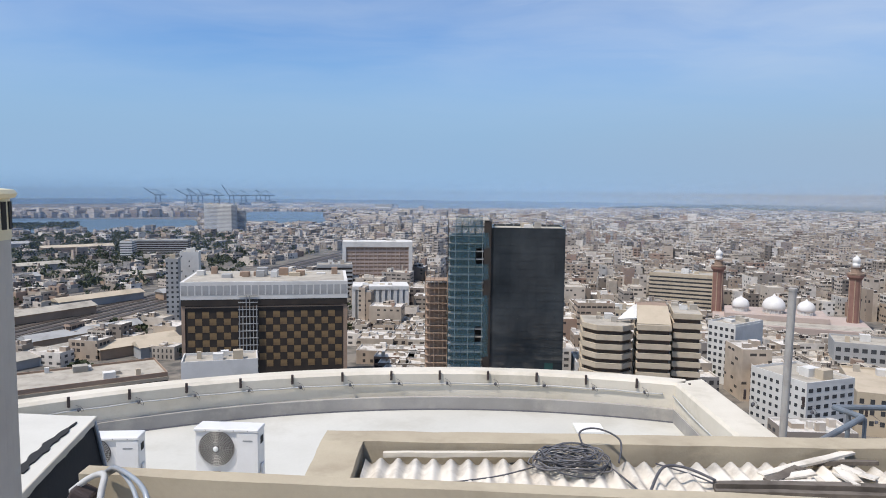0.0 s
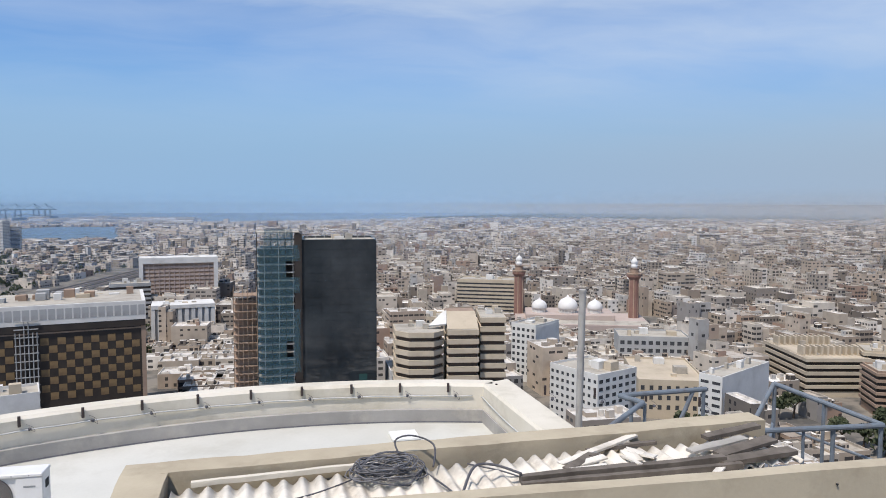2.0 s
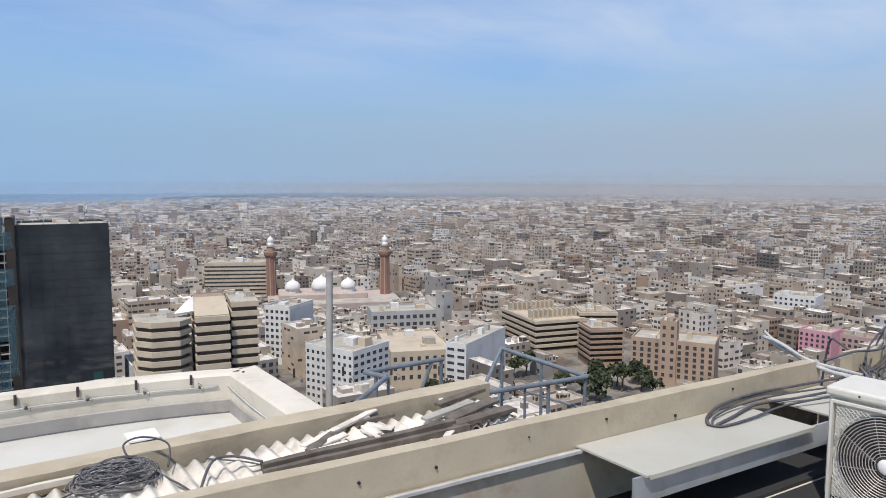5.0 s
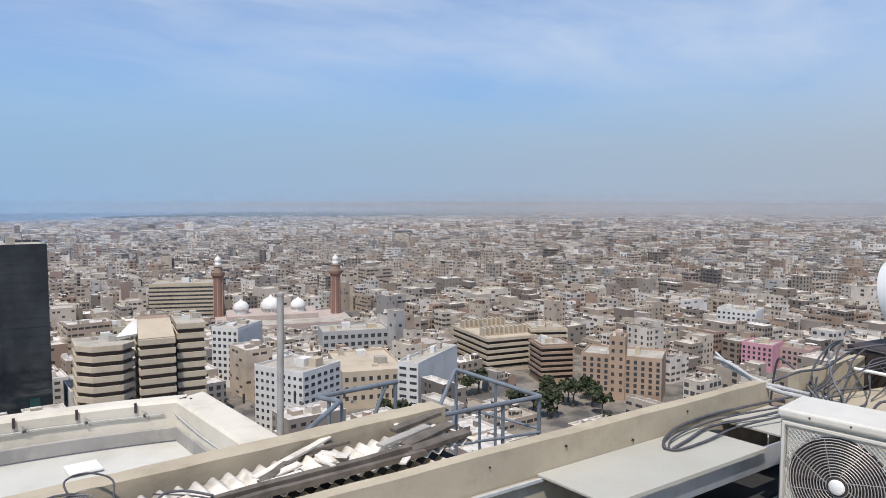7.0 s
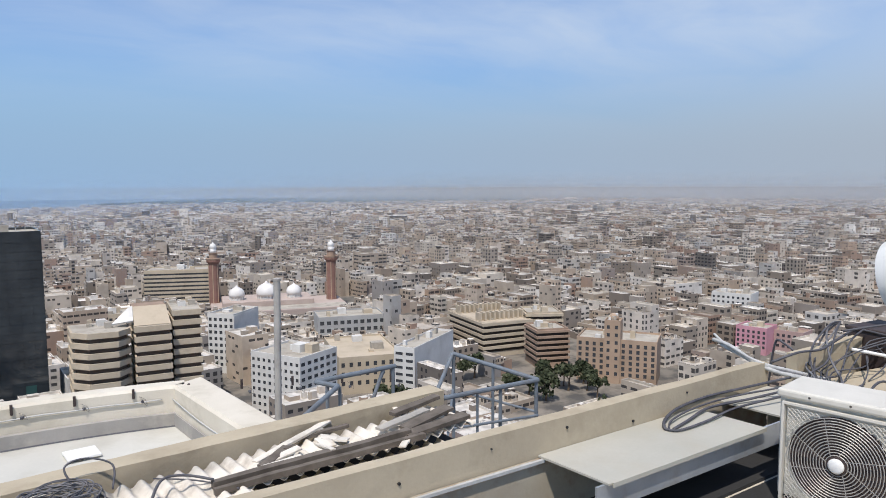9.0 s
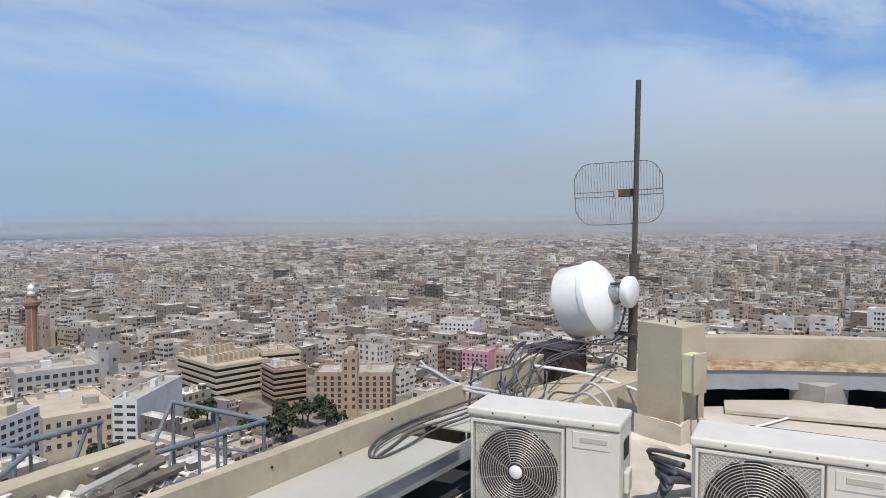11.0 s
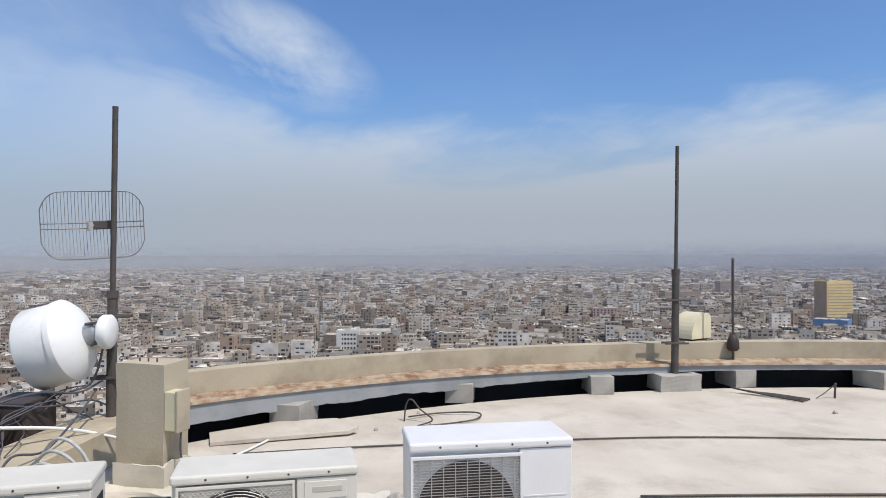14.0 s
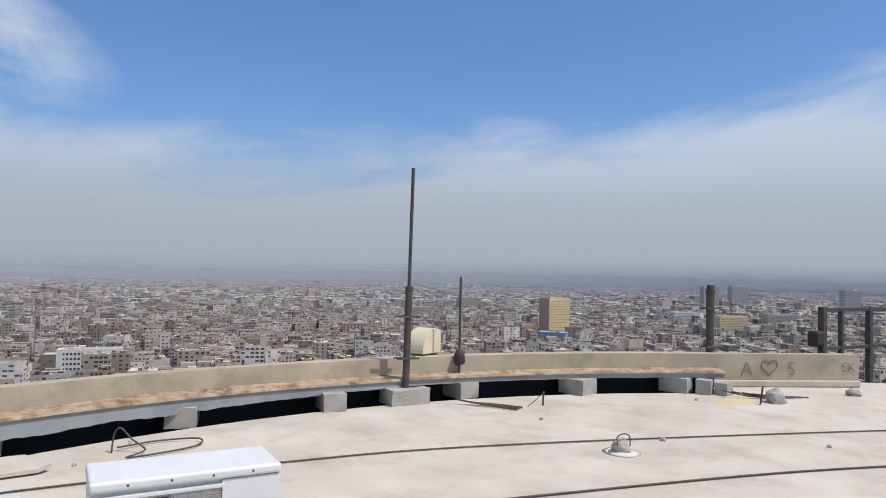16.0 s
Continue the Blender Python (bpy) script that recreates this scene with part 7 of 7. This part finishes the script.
# ---------------------------------------------------------------- railway land, port and trees
for k in range(7):
    u_ = (RAIL_B - RAIL_A).normalized()
    o_ = Vector((-u_.y, u_.x)) * (k - 3) * 8.0
    a0, a1 = RAIL_A - u_ * 190 + o_, RAIL_B + u_ * 200 + o_
    v0, v1 = Vector((*a0, GZ + 0.35)), Vector((*a1, GZ + 0.35))
    sidev = (v1 - v0).normalized().cross(Vector((0, 0, 1)))
    bm = bmesh.new()
    ww = 2.2
    q = [v0 - sidev * ww, v0 + sidev * ww, v1 + sidev * ww, v1 - sidev * ww]
    top_ = [bm.verts.new(p) for p in q]
    bot_ = [bm.verts.new(p - Vector((0, 0, 0.4))) for p in q]
    bm.faces.new(top_)
    for i in range(4):
        bm.faces.new((top_[i], bot_[i], bot_[(i + 1) % 4], top_[(i + 1) % 4]))
    single("railway_track", bm, M_bdark if k % 2 else M_black, "rusty brown railway line on dark ballast", "track", "railway lines", "structure")
for k, (az, d, wd, dp, hh, trn) in enumerate(((-30.5, 560, 80, 16, 8, 28), (-26.5, 620, 70, 14, 8, 30), (-27.5, 480, 70, 14, 7, 28), (-31.5, 420, 60, 16, 7, 30), (-24.0, 430, 46, 20, 8, 24),
                                                (-33.5, 760, 90, 18, 9, 24), (-23.5, 760, 80, 16, 9, 34), (-21.5, 420, 40, 12, 9, 20), (-20.0, 640, 60, 14, 8, 30), (-31, 880, 70, 16, 9, 20), (-28, 1100, 90, 20, 10, 10), (-33, 1200, 80, 20, 9, 5))):
    x, y = at(az, d)
    t = thing("railway_shed", "long low shed with a pitched pale roof", "shed", pose(x, y, GZ, 0, 0, -az + trn), "railway sheds")
    part("wall", rbox(-wd / 2, wd / 2, 0, dp, 0, hh - 2, 0.1, 1), M_bgrey if k % 2 else M_bsand, t)
    bm = bmesh.new()
    e = 1.0
    vs = [bm.verts.new(p) for p in ((-wd / 2 - e, -e, hh - 2), (wd / 2 + e, -e, hh - 2), (wd / 2 + e, dp / 2, hh + 0.8), (-wd / 2 - e, dp / 2, hh + 0.8), (-wd / 2 - e, dp + e, hh - 2), (wd / 2 + e, dp + e, hh - 2))]
    for f in ((0, 1, 2, 3), (3, 2, 5, 4), (1, 5, 2), (4, 0, 3), (4, 5, 1, 0)):
        bm.faces.new([vs[i] for i in f])
    part("roof", bm, (M_flatroof, M_bbeige, M_bgrey)[k % 3], t)

CR = [(-22.6, 3450, 34), (-20.4, 3400, 30), (-19.6, 3420, 36), (-17.3, 3380, 58), (-16.4, 3420, 0), (-15.3, 3450, 0), (-14.6, 3460, 0), (-18.4, 3430, 8)]
for az, d, rise in CR:
    t = thing("harbour_crane", "blue grey container crane at the quay, boom raised" if rise > 20 else "blue grey container crane at the quay", "crane", pose(*at(az, d), GZ, 0, 0, -az + 8), "quay cranes")
    bm = bmesh.new()
    for x in (-12, 12):
        for y in (-10, 10):
            rod(bm, (x, y, 0), (x * 0.75, y, 46), 1.4, n=5)
    for y in (-10, 10):
        rod(bm, (-11, y, 22), (11, y, 22), 1.0, n=5)
    part("legs", bm, M_crane, t)
    part("girder", rbox(-12, 34, -2, 2, 44, 48, 0.3, 1), M_crane, t)
    c_, s_ = math.cos(radians(rise)), math.sin(radians(rise))
    bm = bmesh.new()
    rod(bm, (-12, 0, 46), (-12 - 56 * c_, 0, 46 + 56 * s_), 1.9, n=5)
    part("boom", bm, M_crane, t)
    bm = bmesh.new()
    rod(bm, (8, 0, 47), (-8, 0, 72), 1.2, n=5)
    rod(bm, (-8, 0, 72), (-12 - 38 * c_, 0, 46 + 38 * s_), 0.7, n=5)
    rod(bm, (-8, 0, 72), (28, 0, 47), 0.9, n=5)
    part("mast_frame", bm, M_crane, t)
for k in range(60):
    az, d = rngh.uniform(-24, -4), rngh.uniform(2700, 3500)
    if -17 < az < -9.5 and d < 2700:
        continue
    hh = rngh.uniform(6, 20)
    x, y = at(az, d)
    part_ = rbox(-rngh.uniform(10, 50), rngh.uniform(10, 50), -10, 10, 0, hh, 0.2, 1)
    ob = single("port_shed", part_, rngh.choice((M_bgrey, M_bwhite, M_flatroof, M_crane)), "port warehouse seen through haze", "shed", "port buildings")
    ob.matrix_world = pose(x, y, GZ, 0, 0, -az + rngh.uniform(-20, 20))

m_leaf, nd = mat("dusty_foliage")
isl = nd.n("ShaderNodeNewGeometry").outputs["Random Per Island"]
finish(nd, nd.ramp(isl, [(0.0, (0.036, 0.046, 0.024)), (0.5, (0.056, 0.068, 0.036)), (1.0, (0.088, 0.094, 0.055))]), 0.9, spec=0.2)
M_leaf = m_leaf
M_trunk = surface("tree_bark", (0.12, 0.09, 0.06), None, 0.5, 3, 0.95)


def leaf_clumps(spots, seed, count=46):
    """Crowns made of many small tilted leaf clumps with gaps between."""
    r_ = random.Random(seed)
    v, f = [], []
    for x, y, z, s in spots:
        for _ in range(count):
            a, el, q = r_.uniform(0, 6.283), r_.uniform(-0.3, 1.3), r_.uniform(0.5, 1.0)
            c = Vector((x + s * q * math.cos(a) * math.cos(el), y + s * q * math.sin(a) * math.cos(el), z + 0.75 * s * q * math.sin(el)))
            m = Euler((r_.uniform(0, 6), r_.uniform(0, 6), r_.uniform(0, 6))).to_matrix()
            g = s * r_.uniform(0.16, 0.30)
            b = len(v)
            for p in ((-g, -g * 0.7, 0), (g, -g * 0.6, 0.1 * g), (g * 0.7, g, 0), (-g * 0.8, g * 0.8, 0.2 * g), (0, 0, 0.6 * g)):
                v.append(tuple(c + m @ Vector(p)))
            f += [(b, b + 1, b + 4), (b + 1, b + 2, b + 4), (b + 2, b + 3, b + 4), (b + 3, b, b + 4)]
    me = bpy.data.meshes.new("crown")
    me.from_pydata(v, [], f)
    me.materials.append(M_leaf)
    return me


def tree(x, y, s, seed):
    t = thing("tree", "dusty green street tree", "tree", pose(x, y, GZ), "city trees")
    r_ = random.Random(seed)
    bm = bmesh.new()
    rod(bm, (0, 0, 0), (0.1 * s, 0, 1.1 * s), 0.11 * s, 0.06 * s, n=7)
    for k in range(4):
        a = 1.57 * k + r_.uniform(-0.4, 0.4)
        rod(bm, (0.1 * s, 0, 1.05 * s), (0.6 * s * math.cos(a), 0.6 * s * math.sin(a), 1.7 * s), 0.05 * s, 0.02 * s, n=5)
    part("trunk", bm, M_trunk, t)
    me = leaf_clumps([(r_.uniform(-0.5, 0.5) * s, r_.uniform(-0.5, 0.5) * s, 1.6 * s + r_.uniform(-0.2, 0.4) * s, 0.75 * s) for _ in range(4)], seed, 60)
    part("crown", me, M_leaf, t)


for k, (az, d) in enumerate([(46.0, 318), (47.4, 310), (49.2, 327), (50.7, 329), (44.6, 312), (51.5, 318), (33.6, 292), (34.4, 288), (35.3, 294), (34.0, 300), (48.8, 335), (47.2, 333), (-5.6, 487), (-3.9, 480), (41.5, 345), (40.5, 340), (50.4, 340)]):
    tree(*at(az, d), rngh.uniform(3.6, 5.4), k)
sp = []
for x, y in tree_spots:
    for _ in range(rngh.randint(1, 3)):
        s = rngh.uniform(2.8, 5.5)
        sp.append((x + rngh.uniform(-7, 7), y + rngh.uniform(-7, 7), GZ + s * 0.8, s))
for k in range(700):
    az, d = rngh.uniform(-36, -16), rngh.uniform(700, 1480)
    s = rngh.uniform(4, 8.5)
    sp.append((*at(az, d), GZ + s * 0.7, s))
rngh.shuffle(sp)
tagged(new("trees", leaf_clumps(sp[:3600], 77, 20)), "dusty green trees scattered between the houses", "trees", kind="stuff")
# mangrove belt along the far shore
sheet("mangrove_ground", [(12.4, 3300), (18, 3200), (26, 3270), (36, 3360), (46, 3450), (46, 4500), (36, 4800), (28, 4880), (23, 4880), (17.5, 4300), (13, 3700)], GZ + 0.9, M_leaf, "dark tangled mangrove ground on the far shore", "ground")
mg = []
for k in range(6000):
    u_ = rngh.random()
    az = 12.4 + 33.6 * u_
    lo_ = 3210 + 7 * (az - 12)
    hi_ = min(3650 + 140 * (az - 13), 4880 - 15 * max(0, az - 24))
    mg.append((*at(az, lo_ + (hi_ - lo_) * rngh.random() ** 1.5), GZ + 1.0, rngh.uniform(3.5, 7)))
for k in range(700):
    az, d = rngh.uniform(-37, -28), rngh.uniform(1640, 1880)
    mg.append((*at(az, d + 10 * (az + 32)), GZ + 1.0, rngh.uniform(4, 8)))
tagged(new("mangrove_trees", leaf_clumps(mg, 78, 9)), "dark mangrove belt along the far shore", "trees", kind="stuff")

# ---------------------------------------------------------------- distance: shells that imitate dust haze and the glowing last strip of sea and land
# see-through shell material with the haze put into its colour
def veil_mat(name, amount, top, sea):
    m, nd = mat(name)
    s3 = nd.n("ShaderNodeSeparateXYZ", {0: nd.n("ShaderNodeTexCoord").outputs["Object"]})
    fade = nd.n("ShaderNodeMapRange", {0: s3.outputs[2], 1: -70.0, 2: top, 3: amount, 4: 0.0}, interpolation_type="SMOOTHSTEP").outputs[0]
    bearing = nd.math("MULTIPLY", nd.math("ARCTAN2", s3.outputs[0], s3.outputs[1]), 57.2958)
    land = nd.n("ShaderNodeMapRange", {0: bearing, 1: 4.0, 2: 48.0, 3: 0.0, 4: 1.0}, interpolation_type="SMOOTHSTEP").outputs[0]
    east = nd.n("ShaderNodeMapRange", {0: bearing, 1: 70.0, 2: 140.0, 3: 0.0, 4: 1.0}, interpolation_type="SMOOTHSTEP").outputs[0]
    # tone set by bearing, evening out how the sun lights the shells
    haze_tone = nd.mix(east, nd.mix(land, (0.40, 0.55, 0.74, 1), (0.37, 0.39, 0.42, 1)), (0.47, 0.50, 0.56, 1))
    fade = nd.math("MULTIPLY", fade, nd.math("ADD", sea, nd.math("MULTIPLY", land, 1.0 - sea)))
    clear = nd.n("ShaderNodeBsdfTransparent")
    dust = nd.n("ShaderNodeBsdfDiffuse", {"Color": haze_tone})
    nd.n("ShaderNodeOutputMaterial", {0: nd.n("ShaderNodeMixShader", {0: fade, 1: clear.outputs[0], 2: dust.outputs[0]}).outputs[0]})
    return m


# shells added to paint the haze, thicker with distance
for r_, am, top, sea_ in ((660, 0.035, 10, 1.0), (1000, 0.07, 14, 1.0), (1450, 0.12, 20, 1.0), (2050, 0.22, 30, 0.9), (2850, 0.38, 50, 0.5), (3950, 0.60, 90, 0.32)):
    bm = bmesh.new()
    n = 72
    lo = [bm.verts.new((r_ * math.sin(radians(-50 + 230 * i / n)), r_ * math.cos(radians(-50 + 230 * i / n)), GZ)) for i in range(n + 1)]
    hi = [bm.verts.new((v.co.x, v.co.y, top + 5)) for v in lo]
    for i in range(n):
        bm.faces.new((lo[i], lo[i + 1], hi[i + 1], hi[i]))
    single("dust_haze", bm, veil_mat("haze_shell_tone", am, top, sea_), "see-through shell painted to imitate haze over the far city", "haze", kind="structure")
# glowing strip: haze over sea and shore is put into its emission
m_far, nd = mat("glowing_far_shore")
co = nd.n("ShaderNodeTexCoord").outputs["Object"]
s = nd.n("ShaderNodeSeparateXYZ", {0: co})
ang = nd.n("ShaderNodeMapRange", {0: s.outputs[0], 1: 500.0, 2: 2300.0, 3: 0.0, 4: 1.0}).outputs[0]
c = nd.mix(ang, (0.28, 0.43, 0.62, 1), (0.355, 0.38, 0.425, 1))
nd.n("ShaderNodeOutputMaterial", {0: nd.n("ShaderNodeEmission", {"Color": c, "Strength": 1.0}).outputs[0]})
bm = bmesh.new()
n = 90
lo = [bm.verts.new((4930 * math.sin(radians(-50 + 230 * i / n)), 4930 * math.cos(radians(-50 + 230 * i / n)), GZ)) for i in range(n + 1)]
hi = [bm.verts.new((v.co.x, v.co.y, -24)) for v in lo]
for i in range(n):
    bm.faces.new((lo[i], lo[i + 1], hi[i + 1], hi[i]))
single("backdrop", bm, m_far, "glowing strip in painted haze tones of open sea and far shore", "backdrop", kind="structure")
